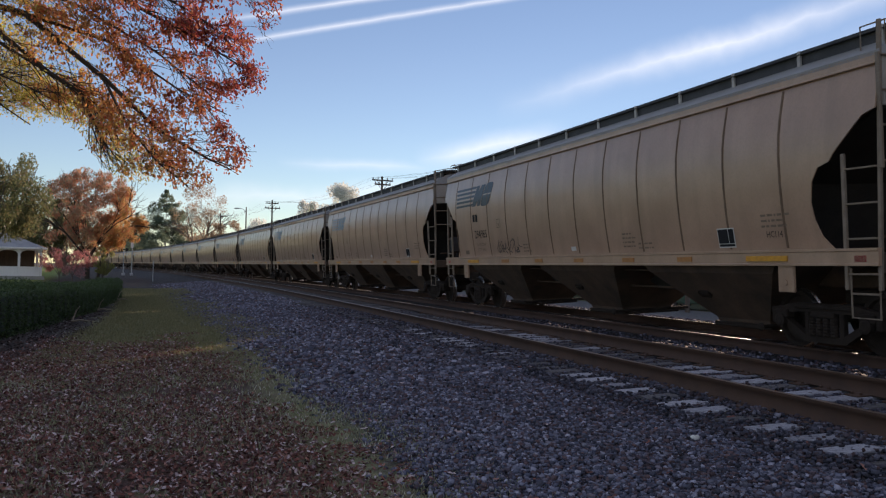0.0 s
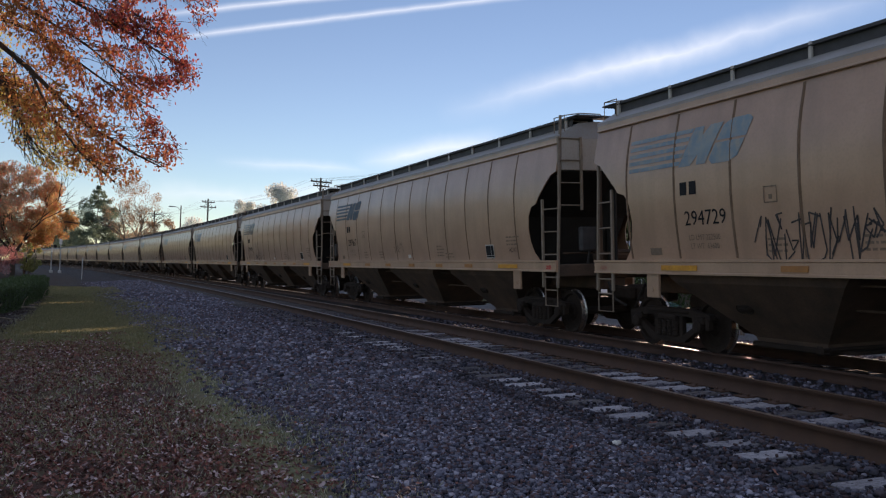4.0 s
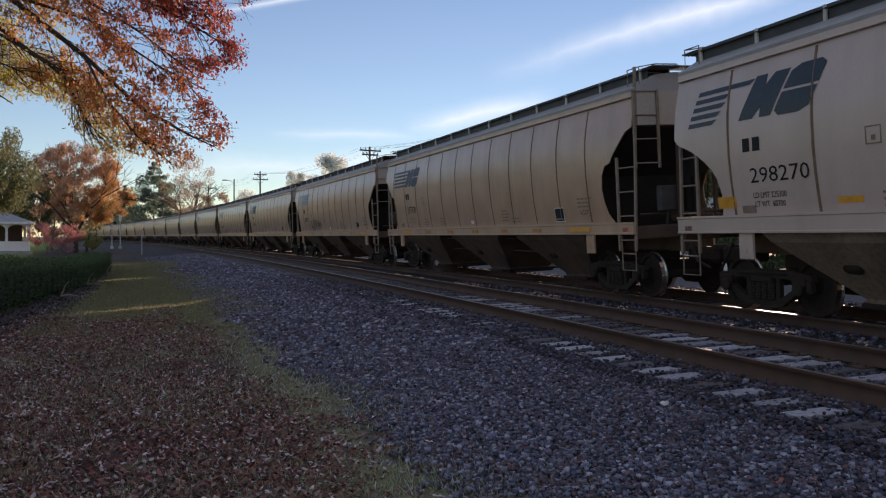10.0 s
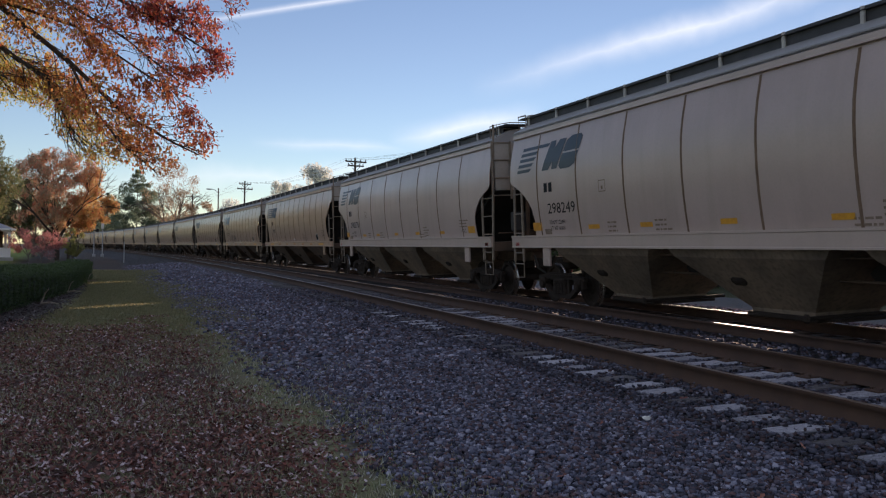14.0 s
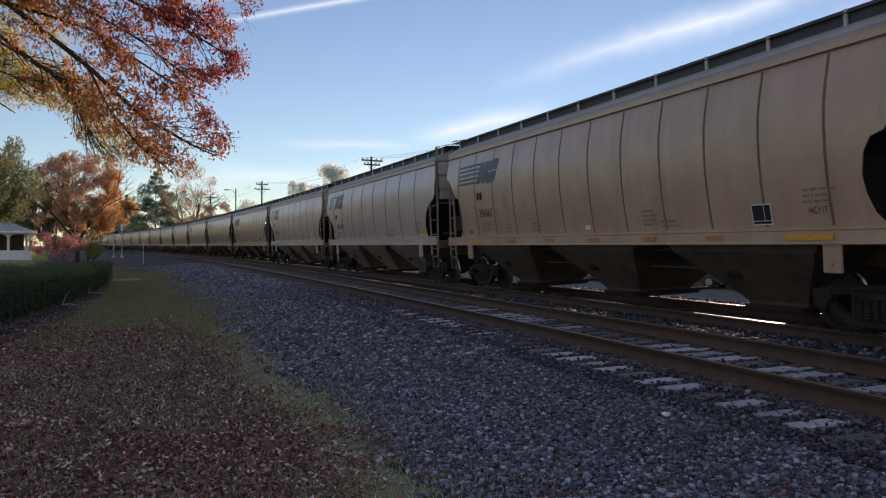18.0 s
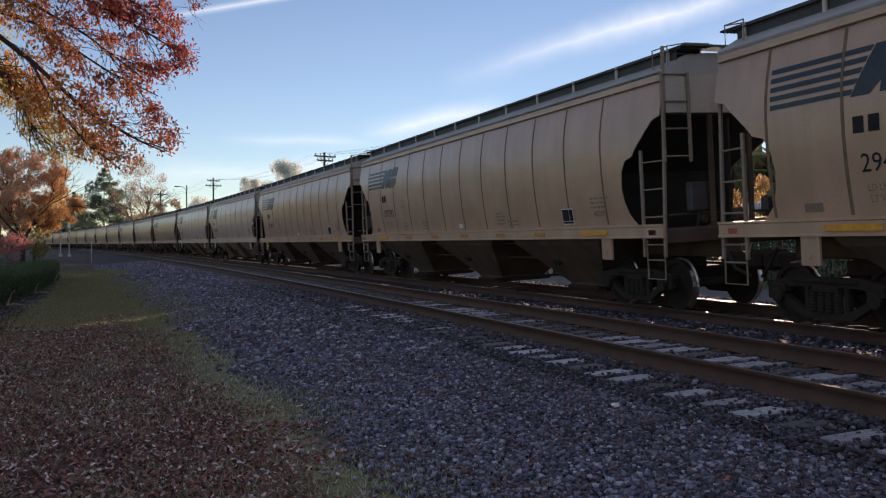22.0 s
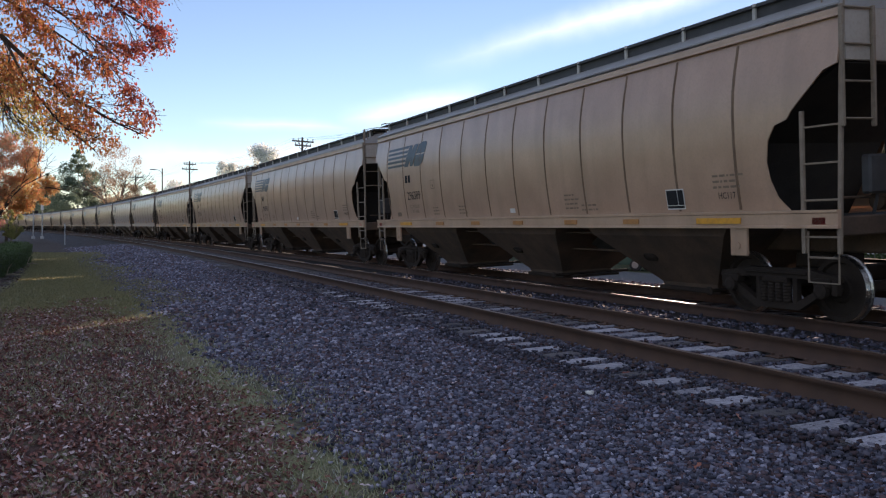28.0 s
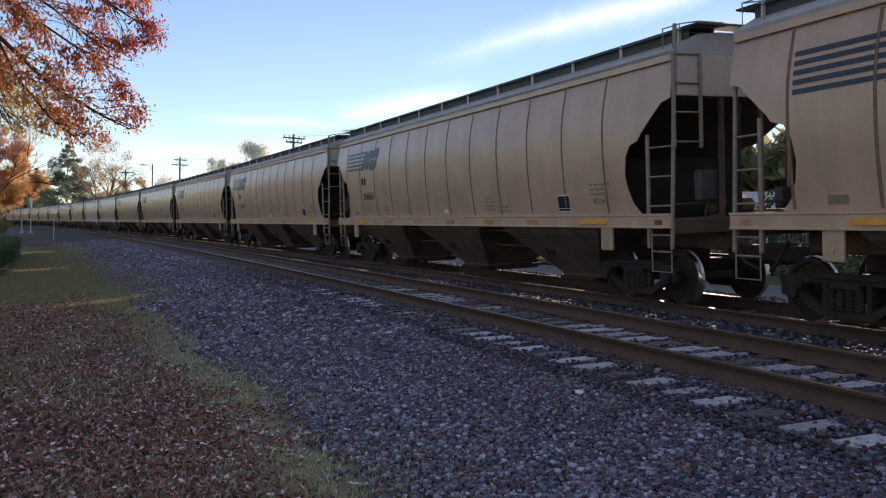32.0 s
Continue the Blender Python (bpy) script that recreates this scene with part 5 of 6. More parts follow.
def build_train():
    templates = {}
    for grey, pitch in ((False, PITCH_TAN), (True, PITCH_GREY)):
        car, _ = covered_hopper(pitch, grey)
        templates[grey] = (car, pitch)
    used = set()
    for i, (gap, pitch, data) in enumerate(CARS):
        grey = pitch < 18.55 and bool(data)
        tmpl, p0 = templates[grey]
        if grey in used:
            car = copy_thing(tmpl, Matrix.Identity(4))
        else:
            used.add(grey)
            car = tmpl
        TRAIN.append((car, gap - pitch / 2))
    # lettering per car, after all copies are made
    for (car, _), (gap, pitch, data) in zip(TRAIN, CARS):
        grey = pitch < 18.55 and bool(data)
        half = (PITCH_GREY if grey else PITCH_TAN) / 2 - END_GAP
        if not grey:
            # far front cars get the paler logo: distance haze put into the paint
            tan_logo(car, half, M_PALEBLUE if (not data and gap > 0) or (data and data[0] == "294729") else (M_BLUE if data and data[0] in ("297867", "297700") else M_LOGO))
        if data:
            num, load, tare, code = data
            mat = M_BLACK
            y = half - (1.90 if grey else 2.70)
            for k in range(2):
                bm = bmesh.new()
                a = 0.24 * k
                on_side(bm, y, 2.62, [(a, 0), (a + 0.17, 0), (a + 0.17, 0.21), (a, 0.21)], 0.007)
                part("initial_bar", bm, mat, car)
            lettering("road_number", num, y - 0.07 if not grey else y - 0.11, 2.13, 0.235, mat, car, 1.02 if not grey else 1.34)
            lettering("load_limit", load, y - 0.14, 1.89, 0.09, mat if grey else M_STENCIL, car, 0.9)
            lettering("light_weight", tare, y - 0.16, 1.75, 0.09, mat if grey else M_STENCIL, car, 0.9)
            lettering("shop_code", code, -half + 2.31, 1.77, 0.10, M_BLACK, car, 0.9)
            if num == "294985":
                graffiti(car, half - 4.5, 1.62, 1.6, 0.45, 4)
            if num == "294729":
                graffiti(car, half - 4.4, 1.45, 2.2, 0.80, 5)
                graffiti(car, half - 6.4, 1.75, 0.8, 0.35, 6)
            if num == "297867":
                graffiti(car, half - 7.9, 1.80, 0.7, 0.45, 7, M_STENCIL)


build_train()


# ---------------------------------------------------------------- trees
def branch_set(bm, tips, p, d, length, radius, depth, rnd, spread=0.6, droop=0.0, min_r=0.006, splits=(2, 3), inside=None):
    """A limb that forks; the ends of the last twigs go to tips."""
    pts, q, dd = [p.copy()], p.copy(), d.copy()
    n = 3
    for _ in range(n):
        dd = (dd + Vector((rnd.uniform(-1, 1), rnd.uniform(-1, 1), rnd.uniform(-1, 1))) * 0.16 + Vector((0, 0, -droop))).normalized()
        q = q + dd * (length / n)
        pts.append(q.copy())
    if inside and not inside(q):
        return
    add_tube(bm, pts, radius, radius * 0.66, sides=6 if radius > 0.05 else (4 if radius > 0.015 else 3), cap=False)
    if depth <= 1:
        tips += [(pts[k].copy(), dd.copy()) for k in (1, 2, 3)]
    if depth == 0:
        return
    for _ in range(rnd.randint(*splits)):
        nd = (dd + Vector((rnd.uniform(-1, 1), rnd.uniform(-1, 1), rnd.uniform(-0.7, 0.8))) * spread).normalized()
        k = rnd.choice((2, 3, 3))
        branch_set(bm, tips, pts[k], nd, length * rnd.uniform(0.58, 0.82), max(radius * 0.6, min_r), depth - 1, rnd, spread, droop, min_r, splits, inside)


def leaf_cloud(name, centres, radii, count, size, material, parent, seed, lobes=False):
    """Leaves strewn in lumps round the centres."""
    r = np.random.default_rng(seed)
    centres, radii = np.asarray(centres), np.asarray(radii)
    pick = r.choice(len(centres), count, p=radii ** 2 / (radii ** 2).sum())
    off = r.normal(0, 1, (count, 3))
    off /= np.linalg.norm(off, axis=1)[:, None]
    off *= (r.random(count) ** 0.45)[:, None]
    P = centres[pick] + off * radii[pick][:, None]
    return_ob = flat_leaves(name, P, r.uniform(0, 6.28, count), r.uniform(-1.3, 1.3, count), r.uniform(size * 0.6, size * 1.3, count), material, lobes)
    return_ob.parent = parent
    return return_ob


M_OAK = leaf_mat("turning_oak_leaf", [(0.58, 0.10, 0.075), (0.12, 0.04, 0.045), (0.66, 0.20, 0.09), (0.34, 0.07, 0.065), (0.20, 0.06, 0.055), (0.72, 0.28, 0.12), (0.46, 0.075, 0.075), (0.10, 0.045, 0.045), (0.62, 0.13, 0.10), (0.40, 0.16, 0.09)], 0.5,
                 zone=((-0.92, 0.0, -0.60), -8.7, -6.9, [(0.62, 0.20, 0.09), (0.58, 0.40, 0.12), (0.68, 0.30, 0.10), (0.50, 0.38, 0.13), (0.60, 0.15, 0.09)]))
M_OAKBACK = leaf_mat("yellow_green_oak_leaf", [(0.5859, 0.5626, 0.13), (0.4232, 0.4604, 0.13), (0.7487, 0.6138, 0.13), (0.3255, 0.3581, 0.117), (0.8138, 0.4604, 0.117), (0.5208, 0.5456, 0.156)], 0.55)
EDGE_Z, EDGE_X = [2.5, 2.64, 2.82, 3.0, 3.18, 3.36, 3.59, 3.72, 3.82, 4.12, 4.77, 5.13], [-0.2, 0.1, 0.62, 0.80, 0.86, 0.66, 0.45, 0.22, 0.80, 0.96, 1.10, 1.20]
FOOT_X, FOOT_Z = [-3.2, -2.0, -1.62, -1.40, -1.20, -1.0, -0.72, -0.3, 0.0, 0.40, 0.75], [3.70, 3.70, 3.60, 3.42, 3.10, 2.88, 2.78, 2.74, 2.60, 2.70, 2.95]


def in_crown(w, slack):
    """Inside the oak's ragged right-hand and lower outline."""
    return w.x < np.interp(w.z, EDGE_Z, EDGE_X) + slack and w.z > np.interp(w.x, FOOT_X, FOOT_Z) - slack


def oak():
    """The oak beside the verge, its long limbs reaching over the track side."""
    base = Vector((-7.6, 11.2, 0))
    tree = thing("oak_tree", "large oak with red, orange and yellow-green autumn leaves", "tree", pose(*base))
    rnd = random.Random(5)
    bm = bmesh.new()
    add_tube(bm, [(0, 0, -0.1), (0.05, 0.0, 0.4), (0.05, 0.05, 1.6), (0.15, 0.05, 3.0), (0.25, 0.1, 4.4), (0.2, 0.2, 6.5), (0.0, 0.2, 9.0)], 0.42, 0.14, sides=12)
    part("trunk", bm, M_BARK, tree)
    limbs = [
        [(-7.4, 11.3, 4.3), (-5.4, 11.8, 5.0), (-3.4, 12.2, 4.95), (-2.0, 12.4, 4.72), (-1.05, 12.5, 4.0), (-0.35, 12.5, 3.35), (0.30, 12.5, 3.0), (0.62, 12.5, 2.86)],
        [(-7.4, 11.3, 5.0), (-4.6, 12.0, 5.9), (-2.4, 12.3, 5.6), (-0.8, 12.5, 5.05), (0.2, 12.6, 4.6), (0.85, 12.6, 4.25)],
        [(-3.4, 12.2, 4.95), (-2.3, 12.3, 4.45), (-1.7, 12.4, 4.0), (-1.32, 12.5, 3.78), (-1.1, 12.5, 3.3), (-1.0, 12.5, 2.98)],
        [(-7.4, 11.3, 5.6), (-4.4, 11.9, 6.9), (-2.0, 12.3, 6.6), (-0.2, 12.5, 6.0), (0.9, 12.6, 5.2)],
        [(-7.3, 11.4, 4.0), (-5.2, 12.4, 4.5), (-3.6, 12.9, 4.3), (-2.6, 13.1, 3.8), (-2.0, 13.1, 3.4)],
        [(-2.0, 12.4, 4.72), (-1.0, 12.6, 4.5), (-0.1, 12.7, 3.95), (0.55, 12.7, 3.65)],
        [(-1.05, 12.5, 4.0), (-0.75, 12.4, 3.4), (-0.35, 12.3, 2.9), (0.05, 12.3, 2.6)],
        [(-4.6, 12.0, 5.9), (-3.0, 11.6, 5.3), (-1.6, 11.4, 5.0), (-0.6, 11.4, 4.75)],
        [(-7.4, 11.3, 5.2), (-5.0, 12.2, 5.3), (-3.6, 12.6, 4.9), (-2.6, 12.8, 4.55), (-1.9, 12.8, 4.15), (-1.3, 12.7, 3.75), (-0.9, 12.6, 3.3)],
        [(-6.5, 11.6, 5.5), (-4.0, 12.0, 5.5), (-2.6, 12.2, 5.2), (-1.4, 12.4, 4.9), (-0.4, 12.5, 4.4), (0.3, 12.6, 3.9)],
        [(-5.4, 11.8, 5.0), (-3.6, 12.3, 4.6), (-2.9, 12.5, 4.25), (-2.3, 12.6, 3.95), (-1.8, 12.6, 3.75)],
        [(-4.4, 11.9, 6.9), (-2.5, 12.2, 6.0), (-1.2, 12.4, 5.5), (0.0, 12.5, 5.0), (0.5, 12.6, 4.7)],
    ]
    tips = []
    for k, pts in enumerate(limbs):
        pts = [Vector(p) - base for p in pts]
        bm = bmesh.new()
        r0 = (0.065, 0.055, 0.034, 0.055, 0.038, 0.024, 0.02, 0.028, 0.04, 0.04, 0.03, 0.034)[k]
        add_tube(bm, pts, r0, 0.007, sides=7)
        for i in range(1, len(pts)):
            a, b = pts[i - 1], pts[i]
            n = 9 if i > 1 else 2
            for j in range(n + (3 if i > len(pts) - 4 else 0)):
                p = a.lerp(b, rnd.random())
                if p.x + base.x < -3.4 or not in_crown(p + base, 0.05):
                    continue
                d = ((b - a).normalized() * 0.7 + Vector((rnd.uniform(-0.5, 0.9), rnd.uniform(-0.8, 0.8), rnd.uniform(-0.9, 0.55)))).normalized()
                branch_set(bm, tips, p, d, rnd.uniform(0.25, 0.55), 0.007, 2, rnd, 0.75, 0.05, 0.002, (2, 2), lambda q: in_crown(q + base, 0.12))
        part("limb", bm, M_BARK, tree)
    r = np.random.default_rng(9)
    red_at, back_at = [], []
    for p, d in tips:
        w = p + base
        if not in_crown(w, rnd.uniform(-0.10, 0.10)):
            continue
        yellow = min(1.0, max(0.0, (8.6 - 0.92 * p.x - 0.6 * w.z) / 1.2))
        clump = noise.noise(w * 2.2)
        if clump > -0.14 + 0.46 * yellow:
            for _ in range(rnd.randint(5, 8)):
                red_at.append((p + Vector((rnd.gauss(0, 0.05), rnd.gauss(0, 0.05), rnd.gauss(-0.025, 0.045))))[:])
        for _ in range(int(yellow * rnd.uniform(10, 22))):
            q = w + Vector((rnd.gauss(0, 0.17), rnd.uniform(0.3, 1.6), rnd.gauss(0.06, 0.16)))
            if noise.noise(q * 1.3) > -0.22 and in_crown(q, 0.05):
                back_at.append((q - base)[:])
    for name, at, lo, hi, size, mat, label in (("foliage", red_at, 0.1, 1.45, (0.018, 0.036), M_OAK, "drooping red and russet oak leaves"),
                                               ("back_foliage", back_at, -1.3, 1.3, (0.014, 0.027), M_OAKBACK, "fine yellow-green leaves behind the limbs")):
        P = np.array(at)
        leaves = flat_leaves(name, P, r.uniform(0, 6.28, len(P)), r.uniform(lo, hi, len(P)), r.uniform(*size, len(P)), mat, curled=True)
        leaves.parent = tree
        leaves["label"] = label
    # the upper crown above the limbs
    c = [(rnd.gauss(-0.6, 1.9), rnd.gauss(0.6, 2.0), rnd.uniform(7.2, 10.5)) for _ in range(30)]
    leaf_cloud("upper_crown", c, [rnd.uniform(0.6, 1.2) for _ in c], 2600, 0.10, M_OAK, tree, 12)


oak()

M_DARKLEAF = leaf_mat("evergreen_leaf", [(0.1144, 0.144, 0.07304), (0.2099, 0.2303, 0.1095), (0.1526, 0.1825, 0.09126), (0.3241, 0.3071, 0.1461), (0.3241, 0.2398, 0.1461)], 0.45, rough=0.3)
M_ORANGELEAF = leaf_mat("orange_autumn_leaf", [(0.5712, 0.276, 0.1254), (0.4692, 0.3422, 0.1463), (0.6324, 0.3754, 0.1254), (0.5508, 0.1987, 0.1045), (0.3876, 0.3422, 0.1672), (0.5916, 0.4195, 0.1568), (0.408, 0.2208, 0.1254)], 0.65)
M_AUTUMN = leaf_mat("russet_leaf", [(0.4968, 0.3297, 0.21), (0.3888, 0.3297, 0.2223), (0.7776, 0.2442, 0.1605), (0.3672, 0.3419, 0.2346), (0.54, 0.4152, 0.247), (0.6912, 0.3419, 0.21), (0.432, 0.3786, 0.2594)], 0.5,
                    zone=((1.0, 0.0, -0.55), -1.6, 1.0, [(0.74, 0.44, 0.16), (0.72, 0.26, 0.14), (0.60, 0.46, 0.19), (0.80, 0.54, 0.17)]))
M_REDLEAF = leaf_mat("red_bush_leaf", [(0.5376, 0.189, 0.1986), (0.4496, 0.2268, 0.209), (0.5669, 0.2551, 0.2299), (0.4105, 0.189, 0.1777)], 0.55)
M_OLIVE = leaf_mat("olive_shrub_leaf", [(0.34, 0.36, 0.14), (0.46, 0.44, 0.17), (0.28, 0.31, 0.13), (0.52, 0.46, 0.18)], 0.55)
M_PINE = leaf_mat("pine_needles", [(0.1598, 0.2142, 0.1531), (0.1965, 0.252, 0.181), (0.172, 0.2268, 0.1671)], 0.7)
M_BROWNLEAF = leaf_mat("thin_brown_leaf", [(0.425, 0.289, 0.18), (0.493, 0.357, 0.234), (0.374, 0.2635, 0.171)], 0.55)
M_HAZELEAF = leaf_mat("pale_bare_twigs", [(0.7603, 0.806, 0.7569), (0.8294, 0.85, 0.8091), (0.6912, 0.7192, 0.6786)], 0.7)
M_HEDGE = leaf_mat("hedge_leaf", [(0.04688, 0.07969, 0.0273), (0.07969, 0.1219, 0.04095), (0.06094, 0.09844, 0.03315), (0.1125, 0.1546, 0.0585)], 0.35, rough=0.45)


def crown_tree(name, label, x, y, height, width, low, leaves, count, size, bark, seed, lean=0.0, lumps=26, depth=3, reach=0.42, lump=(0.07, 0.14)):
    """A tree with a forked trunk and a lumpy, gappy crown between low and height."""
    rnd = random.Random(seed)
    t = thing(name, label, "tree", pose(x, y, lot_z(x, y) if name == "lot_tree" else 0))
    bm, tips = bmesh.new(), []
    r0 = height * 0.022
    add_tube(bm, [(0, 0, -0.2), (0, 0, low * 0.4), (lean * 0.3, 0, low)], r0, r0 * 0.8, sides=8)
    for k in range(5):
        a = 6.283 * k / 5 + rnd.random()
        d = Vector((math.cos(a) * 0.55, math.sin(a) * 0.55, 1.0)).normalized()
        branch_set(bm, tips, Vector((lean * 0.3, 0, low * rnd.uniform(0.7, 1.0))), d, (height - low) * reach, r0 * 0.5, depth, rnd, 0.55, 0.0, 0.012)
    part("trunk", bm, bark, t)
    cen, rad = [], []
    for _ in range(lumps):
        a, q = rnd.uniform(0, 6.283), rnd.random()
        z = low + (height - low) * (0.08 + 0.86 * rnd.random())
        fill = math.sin(math.pi * min(1, max(0.12, (z - low * 0.75) / (height - low * 0.6)))) ** 0.6
        rr = width / 2 * fill * q ** 0.5
        s = width * rnd.uniform(*lump)
        cen.append((math.cos(a) * rr + lean * (z / height), math.sin(a) * rr, min(z, height - s)))
        rad.append(s)
    if leaves:
        cr = leaf_cloud("crown", cen, rad, count, size, leaves, t, seed)
    return t


def pine_tree(x, y, height, width, seed, label):
    rnd = random.Random(seed)
    t = thing("pine_tree", label, "tree", pose(x, y, 0))
    bm = bmesh.new()
    add_tube(bm, [(0, 0, -0.2), (0, 0, height * 0.5), (0.1, 0, height)], 0.26, 0.04, sides=8)
    cen, rad = [], []
    n = 15
    for k in range(n):
        f = k / (n - 1)
        z = height * (0.16 + 0.82 * f)
        reach = width / 2 * (1.0 - f) ** 0.75 + 0.25
        for j in range(6 if f < 0.8 else 3):
            a = rnd.uniform(0, 6.283)
            q = reach * rnd.uniform(0.6, 1.1)
            tip = Vector((math.cos(a) * q, math.sin(a) * q, z + q * 0.12))
            add_tube(bm, [(0, 0, z), tip * 0.6 + Vector((0, 0, z * 0.4)), tip], 0.05, 0.015, sides=4)
            for u in (0.45, 0.75, 1.0):
                cen.append((tip.x * u, tip.y * u, z + (tip.z - z) * u))
                rad.append(height / 10 * (0.30 + 0.38 * (1 - f) * rnd.uniform(0.6, 1.2)))
    part("trunk", bm, M_GREYBARK, t)
    leaf_cloud("crown", cen, rad, 20000, 0.015 * height, M_PINE, t, seed)


crown_tree("magnolia_tree", "broad dark glossy-leaved evergreen tree with several stems", -12.9, 69.0, 9.5, 7.8, 2.7, M_DARKLEAF, 20000, 0.14, M_GREYBARK, 31, lumps=70)
crown_tree("evergreen_tree", "dark evergreen tree behind the pavilion", -17.5, 104.0, 8.6, 7.5, 1.4, M_DARKLEAF, 12000, 0.20, M_GREYBARK, 32, lumps=60)
crown_tree("evergreen_tree", "dark evergreen tree behind the pavilion", -12.5, 108.0, 8.9, 5.6, 1.2, M_DARKLEAF, 11000, 0.20, M_GREYBARK, 33, lumps=56)
crown_tree("evergreen_tree", "dark evergreen tree behind the pavilion", -23.0, 98.0, 9.5, 8.0, 1.4, M_DARKLEAF, 11000, 0.20, M_GREYBARK, 34, lumps=56)
crown_tree("autumn_tree", "tall tree with thinning orange and russet leaves", -8.3, 89.6, 10.6, 8.4, 2.2, M_AUTUMN, 22000, 0.14, M_BARK, 35, lumps=130, depth=4, lump=(0.05, 0.10))
crown_tree("autumn_tree", "smaller tree with yellow-orange leaves beside the line", -7.6, 93.0, 6.6, 5.0, 3.0, M_ORANGELEAF, 9000, 0.13, M_BARK, 36, lean=2.6, lumps=46)
crown_tree("red_shrub", "low reddish shrub with thin leaves", -8.6, 80.0, 2.7, 3.6, 0.5, M_REDLEAF, 2400, 0.09, M_GREYBARK, 37, lumps=26)
crown_tree("red_shrub", "low reddish shrub with thin leaves", -9.9, 82.5, 2.9, 3.0, 0.5, M_REDLEAF, 1700, 0.09, M_GREYBARK, 38, lumps=20)
crown_tree("green_shrub", "rounded olive-green shrub beside the hedge", -6.5, 84.0, 3.1, 2.2, 0.4, M_OLIVE, 6000, 0.07, M_GREYBARK, 39, lumps=30)
pine_tree(-3.9, 273.0, 23.5, 23.0, 41, "tall dark green pine far behind the tracks")
pine_tree(-14.4, 328.0, 19.5, 16.5, 42, "dark green pine with full lower boughs")
crown_tree("bare_tree", "nearly bare tree with a few brown leaves", 4.2, 188.0, 19.2, 10.6, 4.8, M_BROWNLEAF, 6500, 0.18, M_GREYBARK, 43, lumps=90, depth=5, reach=0.26)
crown_tree("bare_tree", "nearly bare tree with a few brown leaves", 7.4, 150.0, 9.2, 6.0, 2.6, M_BROWNLEAF, 5000, 0.16, M_GREYBARK, 44, lumps=30, depth=4, reach=0.26)
crown_tree("bare_tree", "pale leafless tree far behind the train", 13.2, 159.0, 10.2, 5.0, 2.6, M_HAZELEAF, 4500, 0.24, M_GREYBARK, 45, lumps=40, depth=4, reach=0.26, lump=(0.13, 0.22))
crown_tree("bare_tree", "pale leafless tree far behind the train", 28.0, 157.0, 17.2, 6.6, 6.0, M_HAZELEAF, 9000, 0.24, M_GREYBARK, 46, lumps=40, depth=4, reach=0.26, lump=(0.13, 0.22))
crown_tree("bare_tree", "pale leafless tree far behind the train", 22.4, 159.0, 13.6, 5.0, 5.0, M_HAZELEAF, 6000, 0.24, M_GREYBARK, 47, lumps=40, depth=4, reach=0.26, lump=(0.13, 0.22))


def far_woods():
    """Woods that close the view beyond the lawn and beyond the lot."""
    rnd = random.Random(77)
    for name, label, spots, mat in (
            ("far_woods", "distant mixed autumn woods closing the view", [(-170 + 12 * k + rnd.uniform(-3, 3), 345 + rnd.uniform(-10, 30), rnd.uniform(13, 20)) for k in range(21) if k != 12], M_BROWNLEAF),
            ("far_evergreens", "distant dark evergreen woods", [(-176 + 15 * k + rnd.uniform(-3, 3), 335 + rnd.uniform(-8, 20), rnd.uniform(11, 17)) for k in range(16) if k not in (9, 10)], M_DARKLEAF),
            ("lot_trees", "trees behind the far side of the lot", [(rnd.uniform(57, 66), -26 + 4.2 * k + rnd.uniform(-2, 2), rnd.uniform(10.8, 12.0)) for k in range(38)], M_DARKLEAF),
            ("lot_autumn_trees", "russet trees behind the far side of the lot", [(rnd.uniform(58, 76), -16 + 9 * k + rnd.uniform(-3, 3), rnd.uniform(5, 7.5)) for k in range(17)], M_ORANGELEAF)):
        cen, rad = [], []
        for x, y, h in spots:
            for _ in range(44 if name == 'lot_trees' else 14):
                s = h * rnd.uniform(0.10, 0.2)
                cen.append((x + rnd.gauss(0, h * 0.22), y + rnd.gauss(0, h * 0.22), rnd.uniform(s, h - s) - (0.3 if x > 40 else 0)))
                rad.append(s)
        ob = leaf_cloud(name, cen, rad, 75000 if name == 'lot_trees' else 10000, 1.0 if name in ('lot_trees', 'far_woods', 'far_evergreens') else 0.46, mat, None, len(name))
        tagged(ob, label, "woods", kind="stuff")


far_woods()


def road_shrubs():
    """Dark shrubs along the far side of the road."""
    r = np.random.default_rng(15)
    n = 46000
    sp = r.uniform(-10, 130, n)
    lt = 34.0 + r.normal(0, 0.8, n)
    top = 4.1 + 0.5 * np.sin(sp * 0.45) * np.sin(sp * 0.17 + 1) + 0.3 * np.sin(sp * 1.7)
    x, y, _ = line(sp, lt)
    P = np.stack([x, y, ground_z(lt) + top * r.random(n) ** 0.8], 1)
    ob = flat_leaves("shrubs", P, r.uniform(0, 6.28, n), r.uniform(-1.3, 1.3, n), r.uniform(0.12, 0.26, n), M_HEDGE, False)
    tagged(ob, "tall dark green shrubs along the far side of the road", "shrubs", kind="stuff")


road_shrubs()


M_STICK = surf("peeled_branch", (0.42, 0.35, 0.27), (0.30, 0.24, 0.18), 6, 0.85, fine=30)


